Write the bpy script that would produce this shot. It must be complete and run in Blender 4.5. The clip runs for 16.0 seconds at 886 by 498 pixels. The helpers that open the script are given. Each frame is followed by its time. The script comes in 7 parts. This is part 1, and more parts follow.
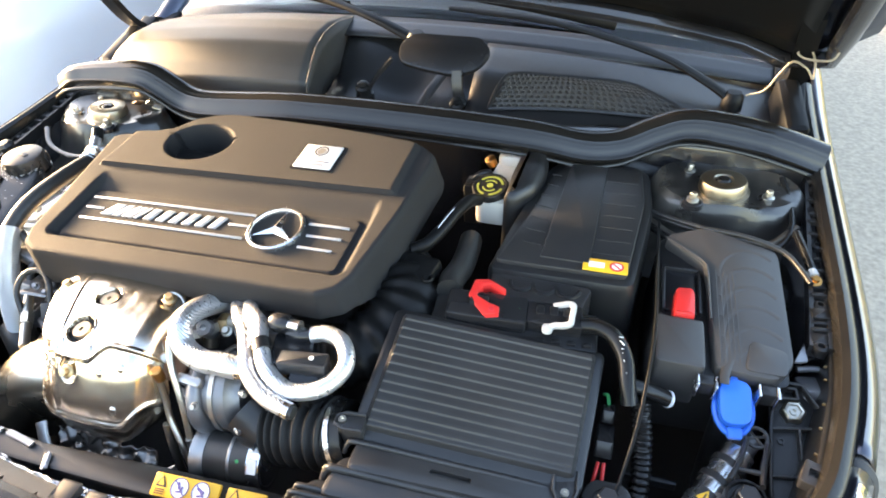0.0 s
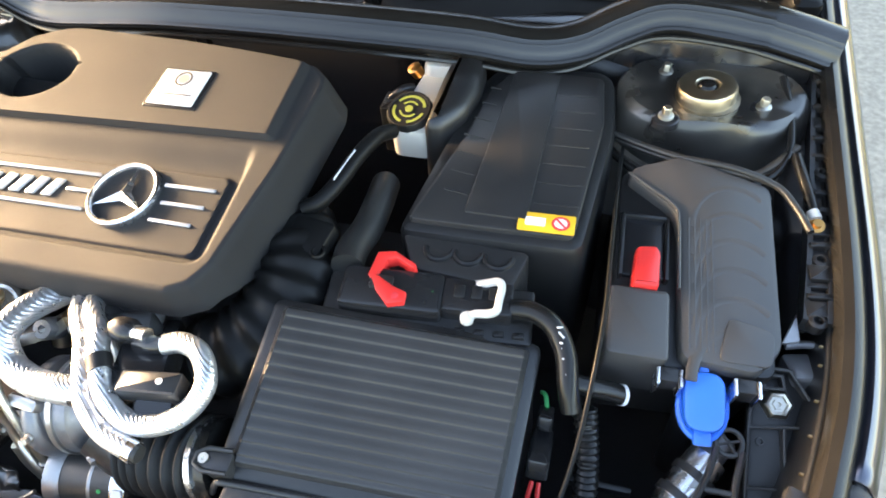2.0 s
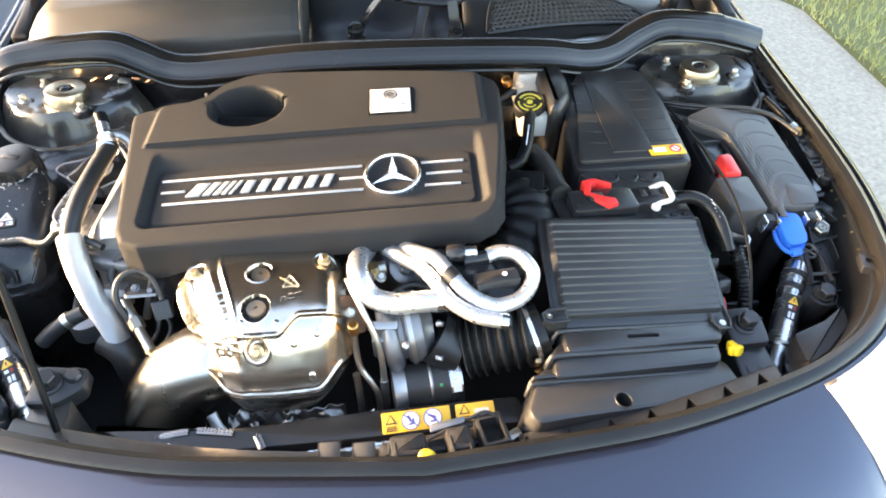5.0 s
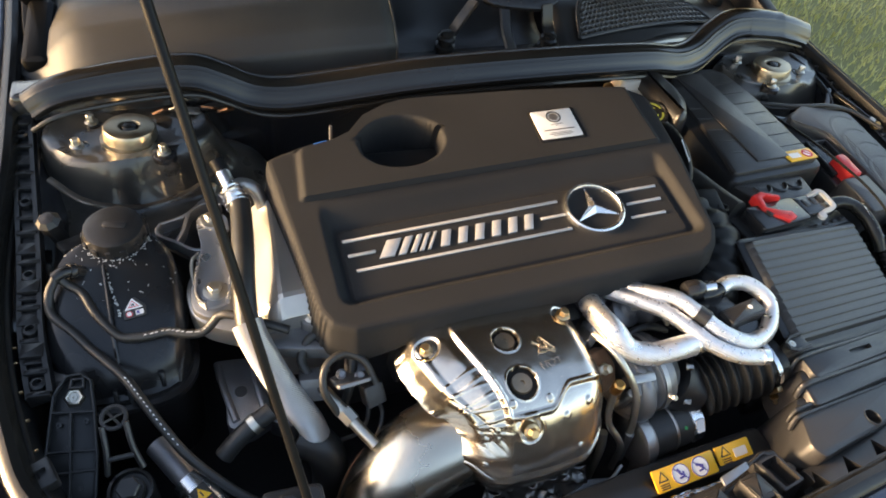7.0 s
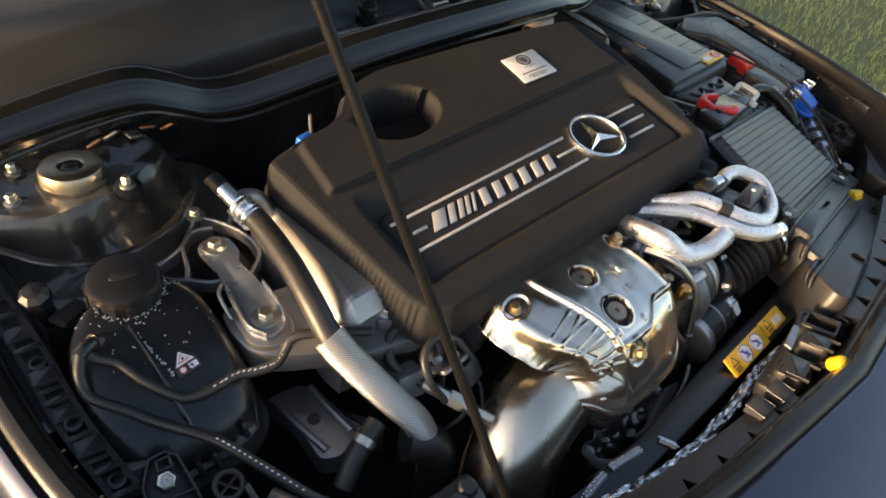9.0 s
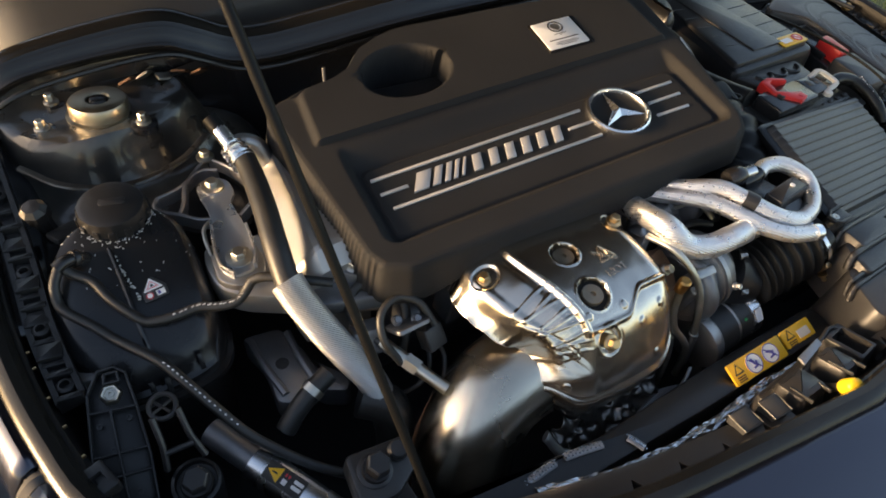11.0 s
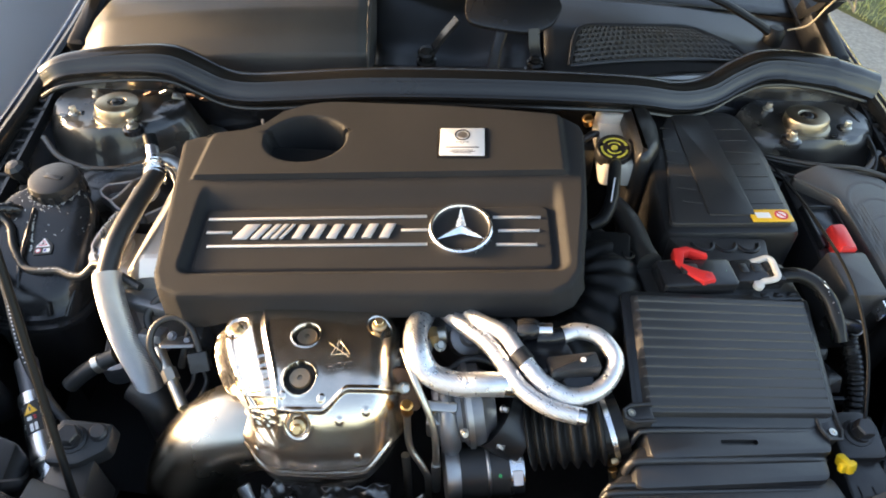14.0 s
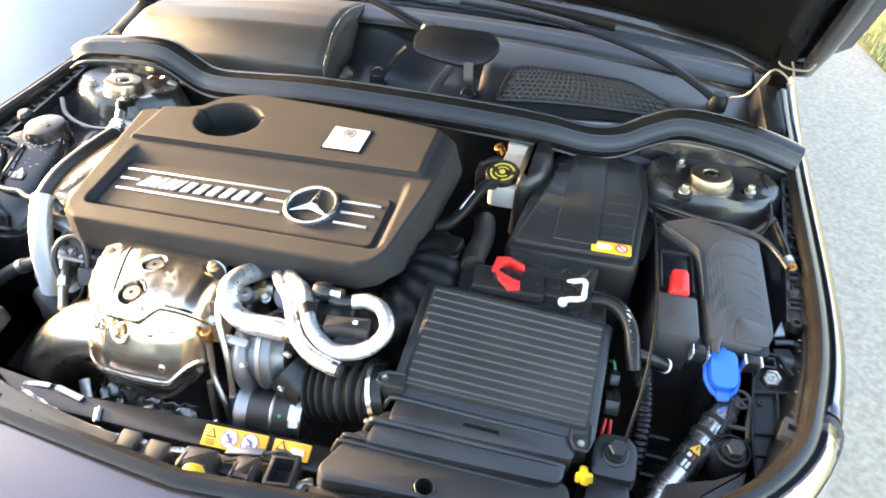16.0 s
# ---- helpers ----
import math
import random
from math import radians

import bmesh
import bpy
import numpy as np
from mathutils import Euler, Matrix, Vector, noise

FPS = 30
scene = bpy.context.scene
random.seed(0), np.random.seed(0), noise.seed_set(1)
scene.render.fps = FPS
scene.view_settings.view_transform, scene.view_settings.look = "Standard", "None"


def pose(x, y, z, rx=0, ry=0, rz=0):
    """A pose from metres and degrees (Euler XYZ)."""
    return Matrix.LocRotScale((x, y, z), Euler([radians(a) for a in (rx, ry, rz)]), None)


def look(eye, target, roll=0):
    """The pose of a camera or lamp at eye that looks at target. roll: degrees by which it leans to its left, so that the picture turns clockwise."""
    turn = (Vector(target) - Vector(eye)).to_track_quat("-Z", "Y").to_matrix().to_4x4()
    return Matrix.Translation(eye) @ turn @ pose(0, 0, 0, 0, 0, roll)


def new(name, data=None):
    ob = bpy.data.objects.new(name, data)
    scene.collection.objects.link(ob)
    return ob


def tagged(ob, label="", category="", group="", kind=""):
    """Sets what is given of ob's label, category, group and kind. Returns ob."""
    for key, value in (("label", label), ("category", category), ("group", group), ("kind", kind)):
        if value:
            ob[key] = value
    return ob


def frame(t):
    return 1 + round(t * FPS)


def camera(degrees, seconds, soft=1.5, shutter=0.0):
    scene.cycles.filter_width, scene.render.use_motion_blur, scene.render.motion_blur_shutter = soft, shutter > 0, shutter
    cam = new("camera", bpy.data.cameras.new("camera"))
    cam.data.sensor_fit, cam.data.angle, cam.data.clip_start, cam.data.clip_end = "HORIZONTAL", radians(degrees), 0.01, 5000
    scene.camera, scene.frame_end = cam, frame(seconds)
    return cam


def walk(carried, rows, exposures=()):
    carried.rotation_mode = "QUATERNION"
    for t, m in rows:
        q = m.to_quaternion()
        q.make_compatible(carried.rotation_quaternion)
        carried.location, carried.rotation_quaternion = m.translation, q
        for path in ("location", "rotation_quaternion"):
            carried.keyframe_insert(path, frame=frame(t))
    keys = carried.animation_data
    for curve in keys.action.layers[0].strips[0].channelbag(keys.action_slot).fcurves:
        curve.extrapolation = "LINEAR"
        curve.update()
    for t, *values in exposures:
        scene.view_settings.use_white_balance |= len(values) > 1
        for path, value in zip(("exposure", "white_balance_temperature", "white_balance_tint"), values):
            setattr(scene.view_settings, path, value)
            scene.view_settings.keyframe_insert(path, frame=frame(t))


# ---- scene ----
cam = camera(68.0, 16.0, soft=1.8)
PATH = [
    (0, (0.4124, -0.9247, 1.4251), (0.0189, 0.2773, 0.4452), -2.27),
    (0.5, (0.3546, -0.8760, 1.4113), (0.0269, 0.2653, 0.3389), -1.31),
    (1, (0.3799, -0.7718, 1.3950), (0.0373, 0.3055, 0.2627), -2.45),
    (1.5, (0.4152, -0.7107, 1.3873), (0.0547, 0.2993, 0.1999), -4.50),
    (2, (0.4526, -0.6900, 1.3770), (0.1084, 0.2812, 0.1530), -6.38),
    (2.5, (0.4221, -0.7256, 1.3739), (0.1328, 0.2618, 0.1485), -5.08),
    (3, (0.3122, -0.7940, 1.3857), (0.1100, 0.2183, 0.1632), -1.27),
    (3.2, (0.2441, -0.8305, 1.3973), (0.0887, 0.2020, 0.1849), 0.07),
    (5.3, (-0.0826, -1.0521, 1.4788), (0.0885, 0.0919, 0.3733), 2.40),
    (5.5, (-0.1365, -1.0408, 1.4703), (0.0650, 0.0996, 0.3663), 3.52),
    (6, (-0.3123, -0.9709, 1.4586), (0.0065, 0.1487, 0.3610), 4.57),
    (6.5, (-0.4203, -0.9065, 1.4517), (0.0323, 0.1638, 0.3519), 6.60),
    (7, (-0.4590, -0.8222, 1.4546), (0.0365, 0.1909, 0.3196), 9.30),
    (7.5, (-0.4916, -0.7596, 1.4359), (0.0555, 0.2080, 0.2851), 10.68),
    (8, (-0.5866, -0.6896, 1.4086), (0.1005, 0.1805, 0.2551), 10.00),
    (8.5, (-0.6468, -0.6840, 1.3938), (0.1783, 0.1111, 0.2771), 10.63),
    (9, (-0.6774, -0.6898, 1.3811), (0.1832, 0.0878, 0.2789), 9.27),
    (9.5, (-0.6784, -0.7067, 1.3624), (0.1627, 0.0810, 0.2525), 7.16),
    (9.7, (-0.6755, -0.7145, 1.3537), (0.1617, 0.0674, 0.2367), 6.84),
    (11.8, (-0.4452, -0.8548, 1.4058), (-0.0351, 0.1689, 0.2467), 4.37),
    (12, (-0.4184, -0.8798, 1.4210), (-0.0491, 0.1688, 0.2702), 4.06),
    (12.5, (-0.3496, -0.9673, 1.4591), (-0.0571, 0.1441, 0.3459), 3.42),
    (13, (-0.2924, -1.0087, 1.4680), (-0.0249, 0.1202, 0.3661), 2.72),
    (13.5, (-0.1972, -0.9705, 1.4643), (0.0001, 0.1571, 0.3465), 2.03),
    (14, (-0.0513, -0.9171, 1.4672), (-0.0205, 0.2279, 0.3500), 1.95),
    (14.5, (0.0636, -0.9311, 1.4665), (-0.0350, 0.2243, 0.3640), 1.71),
    (15, (0.1680, -0.9807, 1.4541), (-0.0290, 0.2049, 0.3979), 1.67),
    (15.5, (0.2727, -1.0194, 1.4646), (0.0097, 0.1825, 0.4417), 2.07),
    (16, (0.3416, -1.0162, 1.4700), (0.0597, 0.1912, 0.4588), 2.54),
]
STOPS = [(0.0, 3.3), (1.0, 3.3), (2.0, 3.40), (3.0, 3.46), (5.5, 3.4), (6.5, 2.4), (7.5, 1.85), (9.0, 1.4), (9.7, 1.25), (12.0, 1.3), (12.5, 1.4), (13.5, 1.95), (14.0, 2.45), (14.5, 3.06), (15, 3.50), (15.5, 3.70), (16.0, 3.6)]
EXPOSURES = [(t, stop + .26, 6950, 18) for t, stop in STOPS]
walk(cam, [(t, look(eye, target, roll)) for t, eye, target, roll in PATH], EXPOSURES)

# ---- sky and sun: a low evening sun from the car's front right ----
SUN_AZ, SUN_EL = radians(282), radians(9.0)   # compass angle of the sun in the plan, from +y through +x
world = bpy.data.worlds.new("world")
scene.world = world
world.use_nodes = True
wn = world.node_tree
sky = wn.nodes.new("ShaderNodeTexSky")
sky.sky_type, sky.sun_disc = "NISHITA", False
sky.sun_elevation, sky.sun_rotation = SUN_EL, SUN_AZ
sky.dust_density = 1.6
wn.links.new(sky.outputs[0], wn.nodes["Background"].inputs[0])
wn.nodes["Background"].inputs[1].default_value = 0.15
sun = new("sun", bpy.data.lights.new("sun", "SUN"))
sun.data.energy, sun.data.angle, sun.data.color = 3.6, radians(13), (1.0, 0.74, 0.43)
sun_from = Vector((math.sin(SUN_AZ) * math.cos(SUN_EL), math.cos(SUN_AZ) * math.cos(SUN_EL), math.sin(SUN_EL)))
sun.matrix_world = look(sun_from * 20, (0, 0, 0))


# ---- materials ----
def material(name, base, rough=0.5, metal=0.0, vary=0.15, scale=30.0, bump=0.0, bump_scale=400.0, coat=0.0, rough_vary=0.15,
             dust=0.0, spec=0.5, second=None, wear=0.0):
    """A surface with grain at two scales: large blotches and a fine grain, in colour, gloss and relief."""
    m = bpy.data.materials.new(name)
    m.use_nodes = True
    nt = m.node_tree
    b = nt.nodes["Principled BSDF"]
    b.inputs["Metallic"].default_value = metal
    b.inputs["Specular IOR Level"].default_value = spec
    b.inputs["Coat Weight"].default_value = coat
    b.inputs["Coat Roughness"].default_value = 0.04
    co = nt.nodes.new("ShaderNodeTexCoord")
    n1 = nt.nodes.new("ShaderNodeTexNoise")
    n1.inputs["Scale"].default_value, n1.inputs["Detail"].default_value = scale, 6
    n2 = nt.nodes.new("ShaderNodeTexNoise")
    n2.inputs["Scale"].default_value, n2.inputs["Detail"].default_value = bump_scale, 3
    for n in (n1, n2):
        nt.links.new(co.outputs["Object"], n.inputs["Vector"])
    ramp = nt.nodes.new("ShaderNodeMix")
    ramp.data_type = "RGBA"
    lo = [c * (1 - vary) for c in base]
    hi = [min(1, c * (1 + vary)) for c in (second or base)]
    ramp.inputs["A"].default_value = (*lo, 1)
    ramp.inputs["B"].default_value = (*hi, 1)
    nt.links.new(n1.outputs["Fac"], ramp.inputs["Factor"])
    last = ramp.outputs["Result"]
    if dust:
        n3 = nt.nodes.new("ShaderNodeTexNoise")
        n3.inputs["Scale"].default_value, n3.inputs["Detail"].default_value = scale * 0.35, 8
        nt.links.new(co.outputs["Object"], n3.inputs["Vector"])
        cr = nt.nodes.new("ShaderNodeMapRange")
        cr.inputs["From Min"].default_value, cr.inputs["From Max"].default_value = 0.45, 0.8
        cr.inputs["To Max"].default_value = dust
        nt.links.new(n3.outputs["Fac"], cr.inputs["Value"])
        mx = nt.nodes.new("ShaderNodeMix")
        mx.data_type = "RGBA"
        mx.inputs["B"].default_value = (0.22, 0.19, 0.15, 1)
        nt.links.new(last, mx.inputs["A"])
        nt.links.new(cr.outputs["Result"], mx.inputs["Factor"])
        last = mx.outputs["Result"]
    nt.links.new(last, b.inputs["Base Color"])
    rr = nt.nodes.new("ShaderNodeMapRange")
    rr.inputs["To Min"].default_value = max(0.02, rough * (1 - rough_vary))
    rr.inputs["To Max"].default_value = min(1.0, rough * (1 + rough_vary) + wear)
    nt.links.new(n1.outputs["Fac"], rr.inputs["Value"])
    nt.links.new(rr.outputs["Result"], b.inputs["Roughness"])
    if bump:
        bp = nt.nodes.new("ShaderNodeBump")
        bp.inputs["Strength"].default_value, bp.inputs["Distance"].default_value = bump, 0.0006
        nt.links.new(n2.outputs["Fac"], bp.inputs["Height"])
        nt.links.new(bp.outputs["Normal"], b.inputs["Normal"])
    return m


def wavy(m, scale, strength, axis="Z", distance=0.001):
    """Adds a fine band relief (weave, threads) to a material."""
    nt = m.node_tree
    b = nt.nodes["Principled BSDF"]
    co = nt.nodes.new("ShaderNodeTexCoord")
    w = nt.nodes.new("ShaderNodeTexWave")
    w.bands_direction = axis
    w.inputs["Scale"].default_value, w.inputs["Distortion"].default_value = scale, 1.5
    w.inputs["Detail"].default_value = 2
    nt.links.new(co.outputs["Object"], w.inputs["Vector"])
    bp = nt.nodes.new("ShaderNodeBump")
    bp.inputs["Strength"].default_value, bp.inputs["Distance"].default_value = strength, distance
    nt.links.new(w.outputs["Fac"], bp.inputs["Height"])
    nt.links.new(bp.outputs["Normal"], b.inputs["Normal"])
    return m


M = {
    "cover": material("textured_black_plastic", (0.0205, 0.0205, 0.0212), 0.74, spec=0.16, vary=0.2, scale=14, bump=0.5, bump_scale=1400, dust=0.03),
    "plastic": material("black_plastic", (0.0115, 0.0115, 0.0122), 0.34, vary=0.25, scale=22, bump=0.35, bump_scale=900, dust=0.05),
    "plastic_gloss": material("smooth_black_plastic", (0.012, 0.012, 0.0132), 0.25, vary=0.25, scale=20, bump=0.1, bump_scale=500, dust=0.06),
    "plastic_grey": material("greyed_black_plastic", (0.023, 0.0225, 0.023), 0.32, vary=0.2, scale=25, bump=0.4, bump_scale=900, dust=0.08),
    "ribbed": material("airbox_plastic", (0.030, 0.0295, 0.0295), 0.36, vary=0.25, scale=16, bump=0.3, bump_scale=800, dust=0.05),
    "rubber": material("black_rubber", (0.010, 0.0098, 0.0095), 0.24, spec=0.3, vary=0.25, scale=18, bump=0.2, bump_scale=600, dust=0.05),
    "hose": material("hose_rubber", (0.018, 0.018, 0.0175), 0.42, vary=0.2, scale=40, bump=0.3, bump_scale=900, dust=0.1),
    "paint": material("dark_blue_black_car_paint", (0.040, 0.045, 0.068), 0.36, metal=0.9, vary=0.05, scale=8, coat=1.0, rough_vary=0.1),
    "bay_paint": material("black_bay_paint", (0.016, 0.016, 0.018), 0.22, vary=0.35, scale=16, coat=0.7, dust=0.16, bump=0.12, bump_scale=90),
    "chrome": material("pressed_heat_shield", (0.74, 0.71, 0.66), 0.23, metal=1.0, vary=0.10, scale=12, bump=0.15, bump_scale=50, rough_vary=0.4, second=(0.68, 0.58, 0.46)),
    "steel": material("stainless_pipe", (0.60, 0.55, 0.46), 0.27, metal=1.0, vary=0.12, scale=9, bump=0.05, bump_scale=300, rough_vary=0.4),
    "bright": material("bright_chrome", (0.82, 0.82, 0.83), 0.27, metal=1.0, vary=0.05, scale=40),
    "zinc": material("zinc_plated_steel", (0.58, 0.55, 0.48), 0.36, metal=1.0, vary=0.15, scale=60, rough_vary=0.4, bump=0.1),
    "alu": material("cast_aluminium", (0.42, 0.41, 0.40), 0.42, metal=1.0, vary=0.2, scale=30, bump=0.5, bump_scale=350, rough_vary=0.3),
    "alu_dark": material("dull_aluminium", (0.22, 0.22, 0.23), 0.45, metal=0.8, vary=0.25, scale=30, bump=0.5, bump_scale=300, dust=0.1),
    "foil": wavy(material("aluminised_sleeve", (0.72, 0.72, 0.73), 0.32, metal=0.85, vary=0.16, scale=160, rough_vary=0.6), 150, 0.5, "DIAGONAL", 0.0007),
    "braid": wavy(material("silver_braid_sleeve", (0.68, 0.67, 0.66), 0.34, metal=0.75, vary=0.12, scale=40), 190, 0.8, "DIAGONAL", 0.0010),
    "silver_print": material("silver_trim", (0.52, 0.52, 0.53), 0.34, metal=0.35, vary=0.05, scale=60),
    "white": material("translucent_white_plastic", (0.56, 0.54, 0.49), 0.35, vary=0.06, scale=20, bump=0.1, second=(0.60, 0.54, 0.44)),
    "white_clip": material("white_clip_plastic", (0.52, 0.51, 0.48), 0.4, vary=0.08, scale=50),
    "plate": material("satin_plate", (0.80, 0.80, 0.80), 0.30, metal=0.25, vary=0.04, scale=60),
    "red": material("red_plastic", (0.72, 0.035, 0.03), 0.33, vary=0.08, scale=40),
    "blue": material("blue_plastic", (0.02, 0.16, 0.68), 0.3, vary=0.06, scale=40),
    "yellow": material("yellow_plastic", (0.85, 0.55, 0.02), 0.4, vary=0.06, scale=40),
    "label_yellow": material("yellow_label_film", (0.86, 0.48, 0.03), 0.38, vary=0.05, scale=40),
    "label_white": material("white_label_film", (0.80, 0.79, 0.78), 0.4, vary=0.03, scale=40),
    "ink": material("black_print", (0.03, 0.03, 0.03), 0.5, vary=0.05, scale=40),
    "ink_red": material("red_print", (0.6, 0.04, 0.05), 0.5, vary=0.05, scale=40),
    "ink_blue": material("violet_blue_print", (0.08, 0.07, 0.28), 0.5, vary=0.05, scale=40),
    "cap_print": material("yellow_green_print", (0.27, 0.30, 0.05), 0.5, vary=0.1, scale=60),
    "copper": material("copper_brass", (0.62, 0.32, 0.10), 0.3, metal=1.0, vary=0.15, scale=60),
    "screw": material("heat_browned_screw", (0.30, 0.25, 0.19), 0.4, metal=0.9, vary=0.25, scale=80, rough_vary=0.3, bump=0.2),
    "brass_bolt": material("yellow_zinc_bolt", (0.55, 0.40, 0.22), 0.35, metal=1.0, vary=0.2, scale=80, rough_vary=0.3),
    "case_alloy": material("bare_case_alloy", (0.50, 0.48, 0.45), 0.38, metal=0.85, vary=0.12, scale=25, bump=0.25, bump_scale=500, rough_vary=0.25),
    "web_alloy": material("grey_web_alloy", (0.30, 0.30, 0.31), 0.45, metal=0.8, vary=0.2, scale=40, bump=0.4, bump_scale=400),
    "arm_steel": material("blue_grey_arm_steel", (0.50, 0.51, 0.53), 0.30, metal=0.75, vary=0.12, scale=30, rough_vary=0.4, bump=0.1, bump_scale=200),
    "rod": material("black_coated_rod", (0.007, 0.007, 0.007), 0.40, vary=0.2, scale=40, bump=0.15, spec=0.16),
    "cap_steel": material("yellow_passivated_steel", (0.47, 0.40, 0.29), 0.36, metal=1.0, vary=0.2, scale=70, rough_vary=0.4, bump=0.15),
    "bellows": material("dull_bellows_rubber", (0.010, 0.010, 0.0102), 0.5, spec=0.22, vary=0.2, scale=40, bump=0.2, bump_scale=700, dust=0.1),
    "foil_crumpled": material("crumpled_foil", (0.80, 0.80, 0.82), 0.22, metal=1.0, vary=0.1, scale=60, rough_vary=0.4, bump=0.6, bump_scale=140),
    "mesh": material("mesh_plastic", (0.048, 0.044, 0.039), 0.20, vary=0.15, scale=30),
    # near-black colour painted in for the shade inside gaps and hollows
    "void": material("painted_hollow_shade", (0.012, 0.012, 0.012), 0.9, vary=0.1, scale=10),
    "skirt": material("sooty_crumpled_sheet", (0.20, 0.19, 0.18), 0.32, metal=0.9, vary=0.4, scale=50, rough_vary=0.5, bump=0.6, bump_scale=160),
    "seal": material("glossy_seal_rubber", (0.012, 0.0108, 0.0095), 0.21, vary=0.3, scale=14, bump=0.10, bump_scale=300, rough_vary=0.5, dust=0.04),
    "rust": material("heat_stained_iron", (0.16, 0.085, 0.05), 0.6, metal=0.5, vary=0.4, scale=40, bump=0.5, bump_scale=250),
    "asphalt": material("asphalt", (0.042, 0.049, 0.060), 0.9, vary=0.45, scale=60, bump=0.3, bump_scale=220, dust=0.03),
    "concrete": material("pale_concrete", (0.41, 0.34, 0.255), 0.88, vary=0.55, scale=55, bump=1.0, bump_scale=120, dust=0.15),
    "soil": material("lawn_ground", (0.17, 0.18, 0.06), 0.95, vary=0.3, scale=3, bump=0.5, bump_scale=60, second=(0.14, 0.13, 0.05)),
    "grass": material("grass_blades", (0.35, 0.39, 0.11), 0.6, vary=0.35, scale=2.5, second=(0.58, 0.52, 0.20)),
    "white_paint": material("white_car_paint", (0.82, 0.84, 0.86), 0.25, vary=0.02, scale=5, coat=1.0),
    "lamp": material("headlamp_lens_over_reflector", (0.80, 0.78, 0.76), 0.18, metal=0.9, vary=0.12, scale=9, coat=1.0, rough_vary=0.5),
    "tower": material("scuffed_dusty_bay_paint", (0.017, 0.016, 0.015), 0.30, vary=0.4, scale=24, coat=0.5, dust=0.55, bump=0.25, bump_scale=120, rough_vary=0.4),
    "cowl": material("sun_faded_cowl_plastic", (0.029, 0.028, 0.0265), 0.50, spec=0.4, vary=0.25, scale=9, bump=0.4, bump_scale=700, dust=0.22),
    "fuse": material("dusty_fuse_box_plastic", (0.043, 0.042, 0.042), 0.42, vary=0.2, scale=18, bump=0.3, bump_scale=800, dust=0.10),
    "tyre": material("tyre_rubber", (0.025, 0.025, 0.026), 0.7, vary=0.2, scale=30, bump=0.3),
    "dark": material("dark_interior", (0.045, 0.044, 0.044), 0.7, vary=0.2, scale=10),
    "green_print": material("green_print", (0.03, 0.35, 0.10), 0.5, vary=0.05, scale=40),
    "grey_glass_dark": material("tinted_glass", (0.012, 0.013, 0.014), 0.06, vary=0.1, scale=5),
}
glass = bpy.data.materials.new("windscreen_glass")
glass.use_nodes = True
gb = glass.node_tree.nodes["Principled BSDF"]
gb.inputs["Base Color"].default_value = (0.55, 0.62, 0.62, 1)
gb.inputs["Roughness"].default_value, gb.inputs["Transmission Weight"].default_value, gb.inputs["IOR"].default_value = 0.02, 1.0, 1.5
M["glass"] = glass


# ---- mesh helpers ----
def finish(name, bm, mat, parent=None, label="", smooth=True, angle=38):
    me = bpy.data.meshes.new(name)
    bmesh.ops.recalc_face_normals(bm, faces=bm.faces)
    bm.to_mesh(me)
    bm.free()
    if smooth:
        me.polygons.foreach_set("use_smooth", [True] * len(me.polygons))
        me.set_sharp_from_angle(angle=radians(angle))
    me.materials.append(M[mat] if isinstance(mat, str) else mat)
    ob = new(name, me)
    if parent is not None:
        ob.parent = parent
        ob.matrix_parent_inverse = parent.matrix_world.inverted()
    if label:
        ob["label"] = label
    return ob


def part(name, bm, mat, parent, label="", smooth=True, angle=38):
    return finish(name, bm, mat, parent, label, smooth, angle)


def thing(name, at, label, category, group="", kind=""):
    e = new(name)
    e.empty_display_size = 0.02
    e.matrix_world = Matrix.Translation(at)
    bpy.context.view_layer.update()
    return tagged(e, label, category, group, kind)


def frame_from(origin, normal, xdir=(1, 0, 0)):
    """A matrix with z along normal and x near xdir."""
    n = Vector(normal).normalized()
    x = Vector(xdir)
    x = (x - n * x.dot(n)).normalized()
    y = n.cross(x)
    return Matrix.Translation(origin) @ Matrix((x, y, n)).transposed().to_4x4()


def round_poly(pts, r, n=4):
    """The outline with its corners rounded."""
    out = []
    k = len(pts)
    for i in range(k):
        p, a, b = Vector(pts[i]), Vector(pts[i - 1]), Vector(pts[(i + 1) % k])
        ra = min(r, (a - p).length * 0.45, (b - p).length * 0.45)
        s, e = p + (a - p).normalized() * ra, p + (b - p).normalized() * ra
        for j in range(n + 1):
            t = j / n
            out.append((1 - t) ** 2 * s + 2 * t * (1 - t) * p + t * t * e)
    return [(v.x, v.y) for v in out]


def inset(pts, d):
    """The outline moved inwards by d (outline runs counter-clockwise)."""
    k = len(pts)
    out = []
    for i in range(k):
        a, p, b = Vector(pts[i - 1]), Vector(pts[i]), Vector(pts[(i + 1) % k])
        e1, e2 = (p - a), (b - p)
        if e1.length < 1e-9 or e2.length < 1e-9:
            out.append((p.x, p.y))
            continue
        n1, n2 = Vector((-e1.y, e1.x)).normalized(), Vector((-e2.y, e2.x)).normalized()
        n = n1 + n2
        n = n.normalized() if n.length > 1e-6 else n1
        out.append((p.x + n.x * d, p.y + n.y * d))
    return out


def ccw(pts):
    s = sum(pts[i - 1][0] * pts[i][1] - pts[i][0] * pts[i - 1][1] for i in range(len(pts)))
    return list(pts) if s > 0 else list(reversed(pts))


